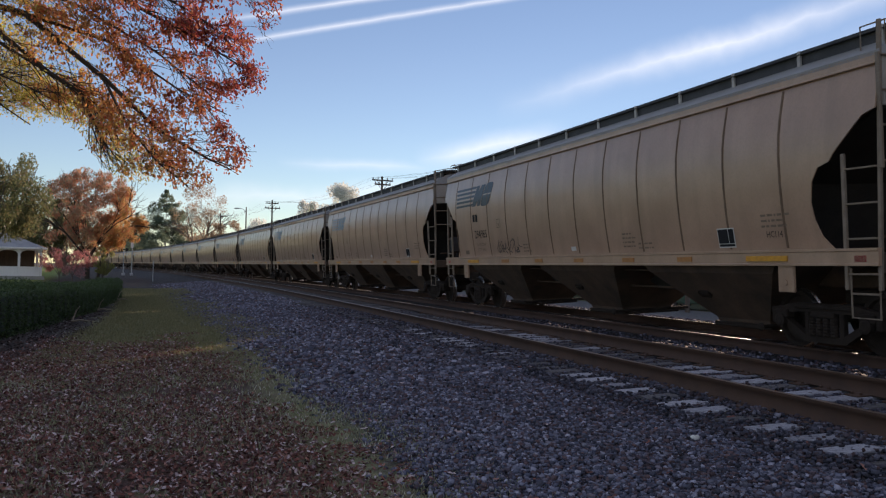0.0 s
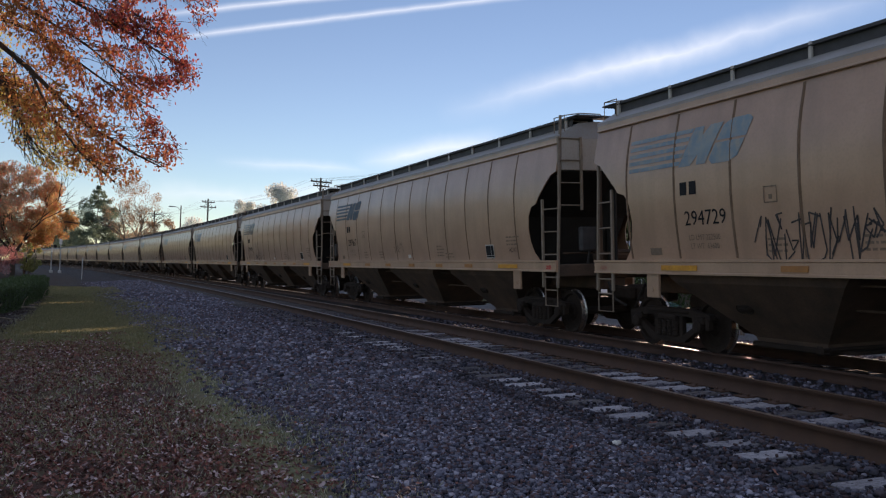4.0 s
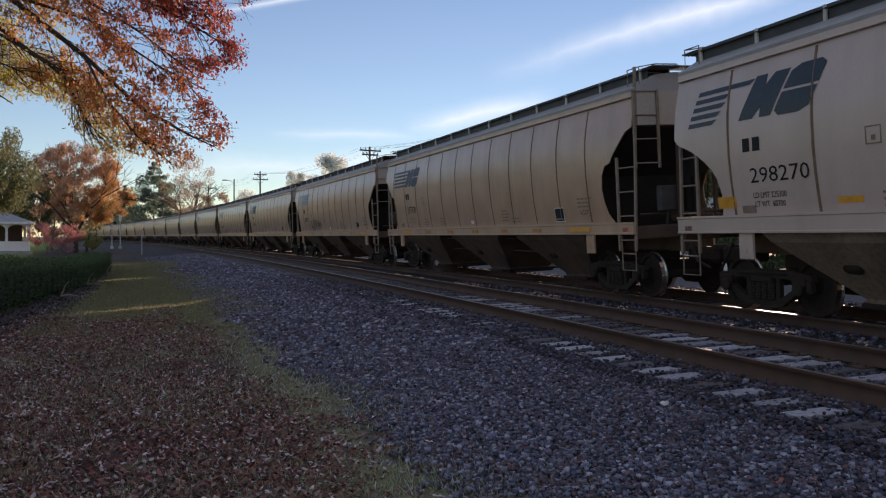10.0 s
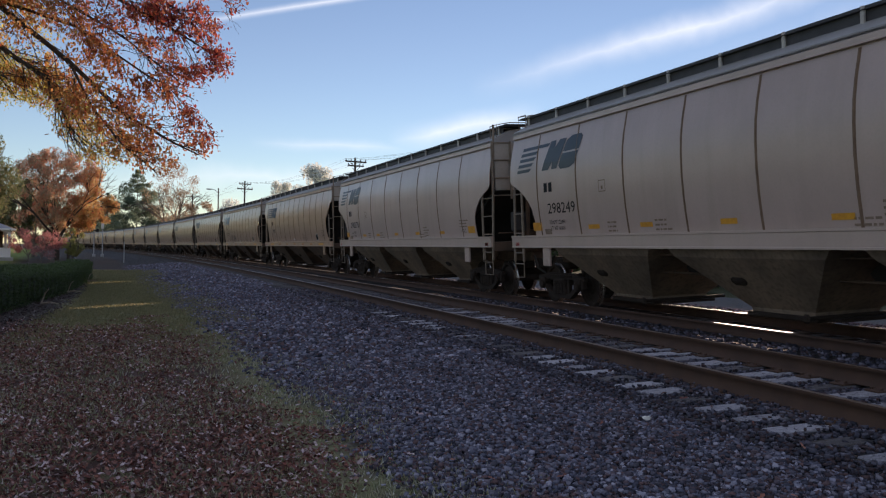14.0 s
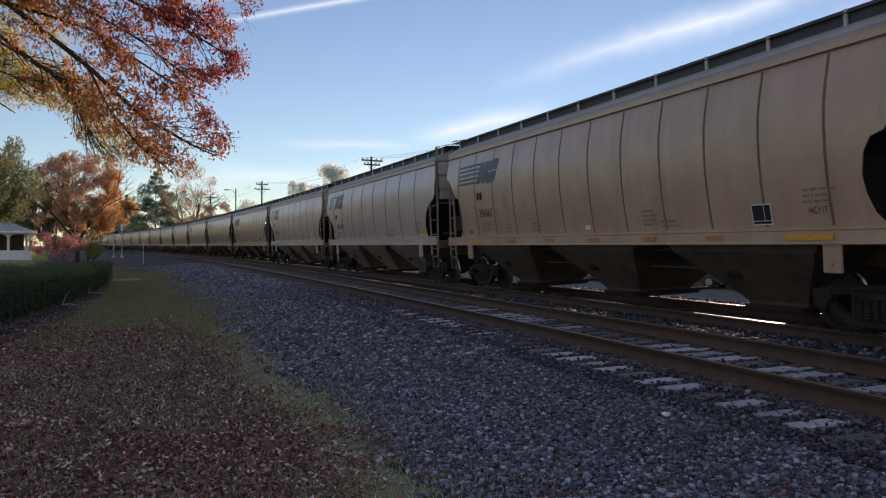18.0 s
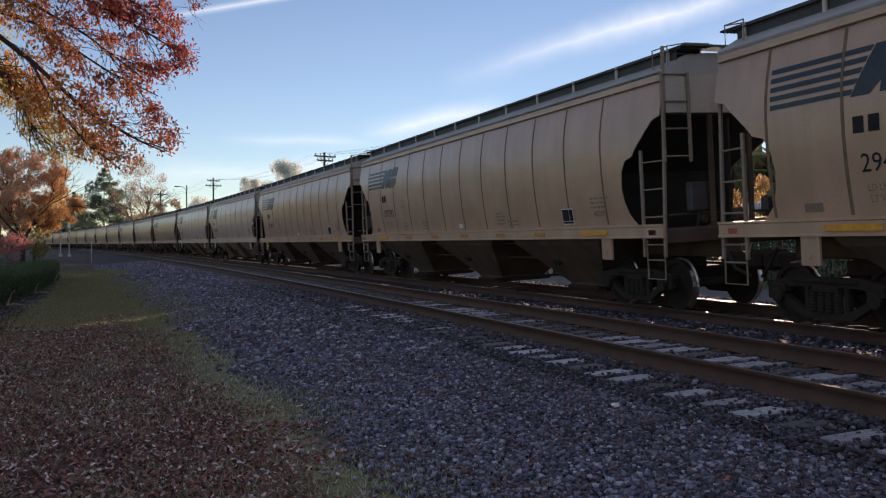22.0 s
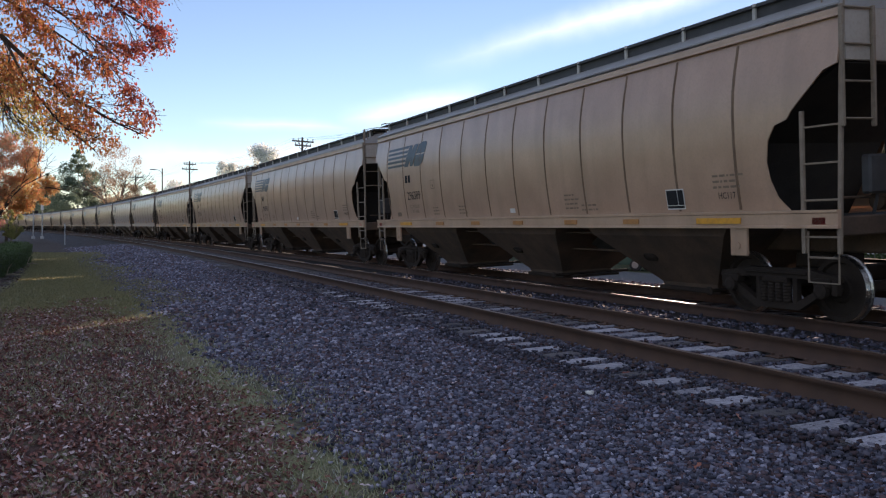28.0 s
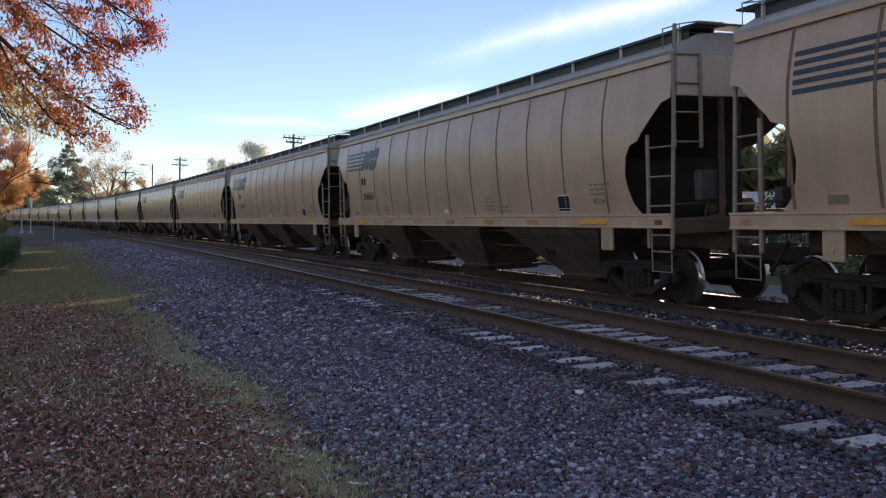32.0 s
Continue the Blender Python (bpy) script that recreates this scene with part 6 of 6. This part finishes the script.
def hedge():
    """A clipped evergreen hedge along the verge."""
    h = thing("hedge", "clipped dark green hedge beside the grass verge", "hedge")
    r = np.random.default_rng(4)

    def foot(s):
        return ground_z(-3.0, s)
    for s0, s1, l0, l1 in ((15.5, 22, -6.4, -3.25), (22, 30, -4.6, -2.85), (30, 40, -3.7, -2.30), (40, 51.5, -3.4, -1.75)):
        n = int((s1 - s0) * 1150)
        s = r.uniform(s0, s1, n)
        f = (s - 15.5) / 36
        near = np.interp(s, [15.5, 20, 26, 36, 50], [-3.35, -3.12, -2.92, -2.35, -1.75])
        width, top = 1.25, np.interp(s, [15.5, 24, 36, 50], [1.20, 1.12, 1.0, 0.98]) + 0.06 * np.sin(s * 0.9) + 0.05 * np.sin(s * 2.3)
        face = r.random(n)
        lat = np.where(face < 0.45, near - r.random(n) ** 2 * 0.22, np.where(face < 0.85, near - r.random(n) * width, near - width + r.random(n) * 0.2))
        z = np.where((face >= 0.45) & (face < 0.85), top - r.random(n) ** 2 * 0.15, r.random(n) * top)
        z = z - 0.10 * np.clip((near - lat < 0.12) * (z > top - 0.14), 0, 1) + r.normal(0, 0.025, n)
        x, y, _ = line(s, lat + r.normal(0, 0.03, n))
        P = np.stack([x, y, np.clip(z, 0.03, 2) + foot(s)], 1)
        ob = flat_leaves("hedge_foliage", P, r.uniform(0, 6.28, n), r.uniform(-1.3, 1.3, n), r.uniform(0.022, 0.042, n), M_HEDGE, False)
        ob.parent = h
    # solid dark boxes fill the hedge behind its leaves
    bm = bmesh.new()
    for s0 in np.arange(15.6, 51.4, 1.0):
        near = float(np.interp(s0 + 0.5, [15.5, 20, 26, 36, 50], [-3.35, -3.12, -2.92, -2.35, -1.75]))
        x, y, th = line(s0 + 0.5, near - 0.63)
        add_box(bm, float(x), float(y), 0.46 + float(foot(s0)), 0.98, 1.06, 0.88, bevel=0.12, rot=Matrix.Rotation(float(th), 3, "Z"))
    part("hedge_core", bm, surf("hedge_core_green", (0.018, 0.026, 0.010), (0.03, 0.035, 0.014), 6, 0.9, bump=1.0, bump_scale=30), h, "solid dark filling behind the leaves")
    # pale bare sticks poking out of its foot
    for s0, l0 in ((36.5, -2.35), (27.2, -2.55), (47.0, -1.9)):
        bm = bmesh.new()
        x, y, _ = line(s0, l0)
        p = Vector((float(x), float(y), 0.05 + float(foot(s0))))
        add_tube(bm, [p, p + Vector((0.25, -0.2, 0.05)), p + Vector((0.48, -0.38, 0.02))], 0.035, 0.018, sides=5)
        add_tube(bm, [p, p + Vector((0.1, 0.0, 0.3)), p + Vector((0.2, -0.12, 0.42))], 0.03, 0.014, sides=5)
        tagged(mesh_ob("branch", bm, M_STICK), "pale bare broken branch at the foot of the hedge", "branch")


hedge()


# ---------------------------------------------------------------- pavilion, poles, signals
M_BOARDWHITE = surf("white_painted_boards", (0.86, 0.83, 0.81), (0.80, 0.77, 0.75), 3.0, 0.5, fine=14, fine_amount=0.2, stretch=(6, 6, 0.3))


def pavilion():
    """White open pavilion with posts, arched fascia, half walls and a shingled hip roof."""
    p = thing("pavilion", "white wooden park pavilion with grey shingled hip roof", "pavilion", pose(-17.28, 85.95, 0.2, 0, 0, 11))
    w, d, z = 10.4, 6.0, 2.55
    bm = bmesh.new()
    v = [bm.verts.new(c) for c in ((-w / 2 - 0.45, -d / 2 - 0.45, z), (w / 2 + 0.45, -d / 2 - 0.45, z), (w / 2 + 0.45, d / 2 + 0.45, z), (-w / 2 - 0.45, d / 2 + 0.45, z), (-w / 2 + 2.6, 0, z + 1.35), (w / 2 - 2.6, 0, z + 1.35))]
    for f in ((0, 1, 5, 4), (1, 2, 5), (2, 3, 4, 5), (3, 0, 4), (3, 2, 1, 0)):
        bm.faces.new([v[i] for i in f])
    part("roof", bm, M_SHINGLE, p, "grey shingled hip roof")
    bm = bmesh.new()
    for y in (-d / 2 - 0.45, d / 2 + 0.45):
        add_box(bm, 0, y, z - 0.02, w + 0.94, 0.06, 0.16)
    for x in (-w / 2 - 0.45, w / 2 + 0.45):
        add_box(bm, x, 0, z - 0.02, 0.06, d + 0.9, 0.16)
    part("eave_board", bm, M_BOARDWHITE, p)
    bm = bmesh.new()
    add_box(bm, 0, 0, -0.10, w + 0.6, d + 0.6, 0.40)
    part("floor_slab", bm, surf("concrete", (0.38, 0.37, 0.35), (0.32, 0.31, 0.29), 2, 0.85), p)
    xs = [-w / 2 + w * k / 6 for k in range(7)]
    for x in xs:
        for y in (-d / 2, d / 2):
            bm = bmesh.new()
            add_box(bm, x, y, z / 2, 0.20, 0.20, z, bevel=0.015)
            add_box(bm, x, y, z - 0.12, 0.30, 0.30, 0.12, bevel=0.02)
            part("post", bm, M_BOARDWHITE, p)
    for y in (-d / 2, d / 2):
        for a, b in zip(xs, xs[1:]):
            bm = bmesh.new()
            # arched fascia: a flat board with its lower edge curved
            lo, hi, n = a + 0.1, b - 0.1, 10
            arch = [(lo + (hi - lo) * k / n, z - 0.52 + 0.34 * math.sin(math.pi * k / n) ** 0.5) for k in range(n + 1)]
            for (x0, z0), (x1, z1) in zip(arch, arch[1:]):
                add_quad(bm, (x0, y - 0.03, z0), (x1, y - 0.03, z1), (x1, y - 0.03, z - 0.05), (x0, y - 0.03, z - 0.05))
                add_quad(bm, (x0, y + 0.03, z0), (x0, y + 0.03, z - 0.05), (x1, y + 0.03, z - 0.05), (x1, y + 0.03, z1))
                add_quad(bm, (x0, y - 0.03, z0), (x0, y + 0.03, z0), (x1, y + 0.03, z1), (x1, y - 0.03, z1))
            part("arched_fascia", bm, M_BOARDWHITE, p)
            bm = bmesh.new()
            add_box(bm, (a + b) / 2, y, 0.48, b - a - 0.2, 0.08, 0.78, bevel=0.01)
            add_box(bm, (a + b) / 2, y, 0.90, b - a - 0.2, 0.14, 0.06, bevel=0.01)
            part("half_wall", bm, M_BOARDWHITE, p)
    bm = bmesh.new()
    add_box(bm, 0, d / 2 - 0.6, 1.25, w - 0.5, 0.12, 2.3)
    part("back_wall", bm, surf("brown_boards", (0.13, 0.085, 0.055), (0.09, 0.06, 0.04), 2, 0.8, stretch=(4, 1, 0.4)), p, "brown back wall in shade")
    for x in (-2.6, 0.2, 2.9):
        bm = bmesh.new()
        add_box(bm, x, -1.2, 0.78, 1.6, 0.75, 0.06, bevel=0.01)
        for sx in (-0.6, 0.6):
            add_box(bm, x + sx, -1.2, 0.42, 0.08, 0.6, 0.7)
        tb = mesh_ob("picnic_table", bm, M_POLE)
        tb.matrix_basis = pose(-17.28, 85.95, 0.25, 0, 0, 11)
        tagged(tb, "brown wooden picnic table inside the pavilion", "table", group="tables of the pavilion")


pavilion()


def utility_pole(x, y, height, arms, label, yaw=0.0):
    p = thing("utility_pole", label, "utility pole", pose(x, y, 0, 0, 0, yaw), group="poles along the line")
    bm = bmesh.new()
    add_tube(bm, [(0, 0, -1.6), (0.02, 0, height * 0.5), (0, 0, height)], 0.13, 0.09, sides=9)
    part("pole", bm, M_POLE, p)
    for z, w in arms:
        bm = bmesh.new()
        add_box(bm, 0, -0.14, z, w, 0.10, 0.12, bevel=0.012)
        for sx in (-1, 1):
            add_tube(bm, [(sx * w * 0.28, -0.14, z - 0.02), (0, -0.10, z - 0.55)], 0.022, sides=4)
        a = part("crossarm", bm, M_POLE, p)
        for k in (-0.46, -0.22, 0.22, 0.46):
            bm = bmesh.new()
            add_lathe(bm, [(0, 0.03), (0.05, 0.055), (0.09, 0.04), (0.13, 0.06), (0.17, 0.025)], 2, (k * w, -0.14, z + 0.06), 8)
            part("insulator", bm, M_STEELPOST, a)
    return p


utility_pole(10.85, 109.4, 9.7, [(9.3, 1.5), (8.7, 1.9)], "weathered timber utility pole with two crossarms", 8)
utility_pole(16.45, 73.2, 9.4, [(9.05, 2.0), (8.7, 1.5)], "weathered timber utility pole with crossarms behind the train", 14)
utility_pole(24.0, 38.0, 9.8, [(9.5, 2.0)], "weathered timber utility pole behind the train", 20)
utility_pole(6.5, 150.0, 10.2, [(9.7, 2.2)], "far weathered timber utility pole", 8)


def wires():
    M_WIRE = surf("wire", (0.03, 0.03, 0.03), (0.04, 0.04, 0.04), 3, 0.6)
    spots = [(24.0, 38.0, 9.7), (16.45, 73.2, 9.15), (10.85, 109.4, 9.4), (6.5, 150.0, 9.85)]
    for (x0, y0, z0), (x1, y1, z1) in zip(spots, spots[1:]):
        for k, off in enumerate((-0.9, -0.45, 0.45, 0.9)):
            bm = bmesh.new()
            pts = []
            for i in range(13):
                f = i / 12
                pts.append((x0 + (x1 - x0) * f + off, y0 + (y1 - y0) * f, z0 + (z1 - z0) * f + 0.12 - 4 * 0.75 * f * (1 - f)))
            add_tube(bm, pts, 0.007, sides=3)
            tagged(mesh_ob("overhead_wire", bm, M_WIRE), "thin dark overhead wire sagging between poles", "wire", group="wires between the poles")


wires()


def street_lamp():
    p = thing("street_lamp", "dark street lamp with a short curved arm", "street lamp", pose(6.7, 94.8, 0))
    bm = bmesh.new()
    add_tube(bm, [(0, 0, -0.2), (0, 0, 4), (0, 0, 7.75)], 0.085, 0.06, sides=8)
    part("pole", bm, M_POLE, p)
    bm = bmesh.new()
    add_tube(bm, [(0, 0, 7.2), (-0.35, 0, 7.55), (-0.75, 0, 7.62)], 0.03, sides=5)
    part("arm", bm, M_STEELPOST, p)
    bm = bmesh.new()
    add_box(bm, -0.95, 0, 7.60, 0.55, 0.22, 0.12, bevel=0.04)
    part("lamp_head", bm, M_STEELPOST, p)


street_lamp()


def signal_mast(x, y, height, label, head):
    p = thing("signal_mast", label, "railway signal", pose(x, y, 0), group="signals at the crossing")
    bm = bmesh.new()
    add_tube(bm, [(0, 0, -0.1), (0, 0, height)], 0.07, sides=8)
    part("mast", bm, M_STEELPOST, p)
    bm = bmesh.new()
    add_box(bm, 0, 0, 0.16, 0.40, 0.34, 0.36, bevel=0.03)
    part("base_case", bm, M_STEELPOST, p)
    bm = bmesh.new()
    if head == "lights":
        add_box(bm, 0, -0.1, height - 0.35, 0.9, 0.06, 0.12, bevel=0.01)
        for sx in (-0.38, 0.38):
            add_lathe(bm, [(-0.08, 0.12), (0.0, 0.20), (0.05, 0.20)], 1, (sx, -0.16, height - 0.35), 12)
        part("flasher", bm, M_DARK, p)
    else:
        add_box(bm, 0, -0.12, height - 0.45, 0.34, 0.12, 0.75, bevel=0.05)
        part("signal_head", bm, M_WHITE, p)


signal_mast(-6.8, 119.8, 3.7, "pale crossing signal mast with flashers", "lights")
signal_mast(-5.8, 119.9, 4.4, "pale slim signal mast beside the tracks", "head")


def marker_post():
    bm = bmesh.new()
    add_box(bm, 0, 0, 0.92, 0.07, 0.05, 1.9, bevel=0.012)
    add_box(bm, 0, -0.04, 1.62, 0.10, 0.03, 0.45, bevel=0.01)
    ob = mesh_ob("marker_post", bm, M_STEELPOST)
    ob.matrix_basis = pose(-2.2, 83.0, 0)
    tagged(ob, "slim grey marker post standing on the verge", "post")
    bm = bmesh.new()
    bmesh.ops.create_icosphere(bm, subdivisions=2, radius=0.034)
    for v in bm.verts:
        v.co = Vector((v.co.x * 1.4, v.co.y, v.co.z * 0.7)) + Vector((random.uniform(-1, 1), random.uniform(-1, 1), random.uniform(-1, 1))) * 0.006
    st = mesh_ob("white_stone", bm, M_WHITE)
    st.matrix_basis = pose(4.03, 6.50, float(ground_z(4.10)) + 0.03)
    tagged(st, "single white stone lying on the ballast", "stone")


marker_post()


# ---------------------------------------------------------------- beyond the tracks
def parked_car(x, y, yaw, paint, label, tall=False, name="parked_car", roof=None):
    """A parked car: lower body, cabin, panes, four wheels, lights, bumpers."""
    c = thing(name, label, "car", pose(x, y, lot_z(x, y), 0, 0, yaw), group="cars parked in the lot")
    L, W, H = (4.5, 1.82, 1.66) if tall else (4.6, 1.78, 1.45)
    waist = 0.98 if tall else 0.88
    side = [(-L / 2, 0.32), (L / 2, 0.32), (L / 2, 0.62), (L / 2 - 0.1, 0.82), (L / 2 - 1.15, waist), (-L / 2 + (0.05 if tall else 0.8), waist), (-L / 2, waist - 0.15)]
    bm = bmesh.new()
    add_prism(bm, side, 1, -W / 2, W / 2)
    bmesh.ops.bevel(bm, geom=bm.edges[:], offset=0.07, segments=2, affect="EDGES")
    body = part("body", bm, paint, c, smooth=False)
    bm = bmesh.new()
    cab = [(L / 2 - 1.25, waist - 0.03), (-L / 2 + (0.12 if tall else 0.75), waist - 0.03), (-L / 2 + (0.45 if tall else 1.25), H - 0.04), (-L / 2 + 1.9, H), (L / 2 - 2.0, H - 0.02)]
    add_prism(bm, cab, 1, -W / 2 + 0.09, W / 2 - 0.09)
    for v in bm.verts:
        if v.co.z > waist + 0.2:
            v.co.y *= 0.84
    bmesh.ops.bevel(bm, geom=bm.edges[:], offset=0.04, segments=1, affect="EDGES")
    part("cabin", bm, roof or paint, c)
    for sy in (-1, 1):
        for a, b in ((0.40, 0.64), (0.67, 0.92)):
            bm = bmesh.new()
            x0, x1 = L / 2 - 1.5 - (a - 0.4) * 3.4, L / 2 - 1.5 - (b - 0.4) * 3.4
            yb, yt = sy * (W / 2 - 0.075), sy * (W / 2 - 0.185)
            add_quad(bm, (x0, yb, waist + 0.04), (x1, yb, waist + 0.04), (x1 + 0.02, yt, H - 0.12), (x0 - (0.45 if a < 0.5 else 0.02), yt, H - 0.12))
            part("side_window", bm, M_GLASS, c)
    for xx, lo, hi, nm in ((1, L / 2 - 1.29, L / 2 - 1.98, "windscreen"), (-1, -L / 2 + (0.10 if tall else 0.73), -L / 2 + (0.42 if tall else 1.2), "rear_window")):
        bm = bmesh.new()
        o = 0.03 * xx
        add_quad(bm, (lo + o, -W / 2 + 0.2, waist + 0.05), (lo + o, W / 2 - 0.2, waist + 0.05), (hi + o, W / 2 - 0.3, H - 0.12), (hi + o, -W / 2 + 0.3, H - 0.12))
        part(nm, bm, M_GLASS, c)
    for sx in (L / 2 - 0.85, -L / 2 + 0.85):
        for sy in (-1, 1):
            bm = bmesh.new()
            add_lathe(bm, [(-0.11, 0.2), (-0.11, 0.30), (-0.08, 0.335), (0.08, 0.335), (0.11, 0.30), (0.11, 0.2)], 1, (sx, sy * (W / 2 - 0.10), 0.335), 18)
            w = part("wheel", bm, M_RUBBER, c)
            bm = bmesh.new()
            add_lathe(bm, [(-0.118, 0.06), (-0.115, 0.19), (0.115, 0.19), (0.118, 0.06)], 1, (sx, sy * (W / 2 - 0.10), 0.335), 14)
            part("rim", bm, M_ALLOY, w)
    for sy in (-1, 1):
        bm = bmesh.new()
        add_box(bm, L / 2 - 0.04, sy * (W / 2 - 0.3), 0.68, 0.12, 0.36, 0.13, bevel=0.03)
        part("headlight", bm, M_GLASS, c)
        bm = bmesh.new()
        add_box(bm, -L / 2 + 0.02, sy * (W / 2 - 0.2), 0.82, 0.10, 0.22, 0.26, bevel=0.03)
        part("tail_light", bm, M_RED, c)
    for sx in (-1, 1):
        bm = bmesh.new()
        add_box(bm, sx * (L / 2 + 0.0), 0, 0.42, 0.14, W - 0.1, 0.2, bevel=0.05)
        part("bumper", bm, M_DARK, c)
    return c


M_CARWHITE = surf("white_car_paint", (0.78, 0.78, 0.78), (0.74, 0.74, 0.74), 2, 0.25, fine=3, fine_amount=0.05, rough_var=0.03, spec=0.6)
M_CARGREEN = surf("dark_green_car_paint", (0.035, 0.085, 0.06), (0.04, 0.095, 0.07), 2, 0.25, fine=3, fine_amount=0.05, rough_var=0.03, spec=0.6)
M_CARCREAM = surf("cream_car_paint", (0.72, 0.60, 0.36), (0.66, 0.55, 0.33), 2, 0.3, fine=3, fine_amount=0.05, rough_var=0.03)
parked_car(26.6, 40.6, -58, M_CARGREEN, "dark green van with a white roof parked beside the road", True, roof=M_CARWHITE)
parked_car(26.4, 47.2, -64, M_CARCREAM, "cream car parked beside the road")
PASSING = parked_car(21.0, 20.0, -90, M_CARWHITE, "white hatchback car driving along the road behind the tracks", True, "passing_car")
PASSING["group"] = ""


def hydrant():
    h = thing("fire_hydrant", "small red fire hydrant with a white top beside the road", "hydrant", pose(23.6, 22.4, lot_z(23.6, 22.4)))
    bm = bmesh.new()
    add_lathe(bm, [(0, 0.13), (0.05, 0.13), (0.06, 0.09), (0.45, 0.09), (0.46, 0.11), (0.50, 0.11)], 2, (0, 0, 0), 12)
    add_tube(bm, [(-0.17, 0, 0.36), (0.17, 0, 0.36)], 0.05, sides=8)
    part("barrel", bm, M_RED, h)
    bm = bmesh.new()
    add_lathe(bm, [(0.50, 0.11), (0.58, 0.09), (0.63, 0.05), (0.68, 0.03)], 2, (0, 0, 0), 12)
    part("bonnet", bm, M_WHITE, h)


hydrant()


def building(x, y, yaw, w, d, h, wall, label, n):
    b = thing("shop_building", label, "building", pose(x, y, lot_z(x, y) - 0.05, 0, 0, yaw), group="buildings behind the lot")
    bm = bmesh.new()
    add_box(bm, 0, 0, h / 2, w, d, h, bevel=0.03)
    part("wall", bm, wall, b)
    bm = bmesh.new()
    add_box(bm, 0, 0, h + 0.06, w + 0.5, d + 0.5, 0.18, bevel=0.02)
    add_prism(bm, [(-d / 2 - 0.2, h + 0.15), (d / 2 + 0.2, h + 0.15), (0, h + 1.5)], 0, -w / 2 - 0.2, w / 2 + 0.2)
    part("roof", bm, M_SHINGLE, b)
    for k in range(n):
        cx = -w / 2 + w * (k + 0.5) / n
        if k == n // 2:
            bm = bmesh.new()
            add_box(bm, cx, -d / 2 - 0.02, 1.05, 0.95, 0.06, 2.05, bevel=0.01)
            part("door", bm, M_GRIME, b)
            continue
        bm = bmesh.new()
        add_box(bm, cx, -d / 2 - 0.02, 1.55, 1.5, 0.08, 1.3, bevel=0.01)
        wd = part("window", bm, M_WHITE, b)
        for sx in (-0.36, 0.36):
            bm = bmesh.new()
            add_box(bm, cx + sx, -d / 2 - 0.065, 1.55, 0.62, 0.012, 1.14)
            part("pane", bm, M_GLASS, wd)
    return b


building(49, 42, -50, 22, 9, 3.6, M_BRICKWALL, "low tan brick shop building with white windows", 8)
building(50, 12, -76, 20, 9, 3.4, M_BRICKWALL, "low tan brick shop building with white windows", 7)
building(38, 66, -60, 18, 9, 3.8, M_BRICKWALL, "low dull brick building behind the lot", 7)


def lot_edge():
    """Kerb between the tracks and the road."""
    for s0 in np.arange(2.0, 70.0, 3.0):
        x, y, th = line(s0 + 1.5, 18.32)
        bm = bmesh.new()
        add_box(bm, 0, 0, 0.07, 0.16, 2.98, 0.16, bevel=0.02)
        ob = mesh_ob("kerb", bm, surf("kerb_concrete", (0.40, 0.39, 0.37), (0.33, 0.32, 0.30), 3, 0.85) if s0 < 3 else bpy.data.materials["kerb_concrete"])
        ob.matrix_basis = pose(float(x), float(y), float(ground_z(18.4)) - 0.02, 0, 0, math.degrees(float(th)))
        tagged(ob, "pale concrete kerb stone along the road", "kerb", group="kerb stones of the road", kind="structure")


lot_edge()
crown_tree("lot_tree", "small street tree with a pale trunk beside the road", 22.9, 27.6, 4.6, 2.6, 2.2, M_ORANGELEAF, 1400, 0.10, M_GREYBARK, 61, lumps=20)


# ---------------------------------------------------------------- what moves
def motions():
    rows = []
    for k in range(33):
        x, y, th = line(18.0 - 14.7 * (k - 23), 21.0)
        rows.append((float(k), pose(float(x), float(y), float(ground_z(21.0)), 0, 0, math.degrees(float(th)) - 90)))
    walk(PASSING, rows)
    for car, u in TRAIN:
        rows = []
        for k in range(33):
            t = float(k)
            x, y, th = line(u + rolled(t), TRACK2)
            rows.append((t, pose(float(x), float(y), Z2, 0, -BANK2, math.degrees(float(th)))))
        walk(car, rows)
    for car, u in TRAIN:
        if u < -60 - 0 and u + rolled(32) < -10:
            continue
        if u > 60:
            continue
        for t_ob in car.children:
            if not t_ob.name.startswith("truck"):
                continue
            for w in t_ob.children:
                if w.name.startswith("wheelset"):
                    y = w.location.y
                    walk(w, [(k / 10, pose(0, y, WHEEL_R, -math.degrees(rolled(k / 10) / WHEEL_R) % 360)) for k in range(321)])


motions()
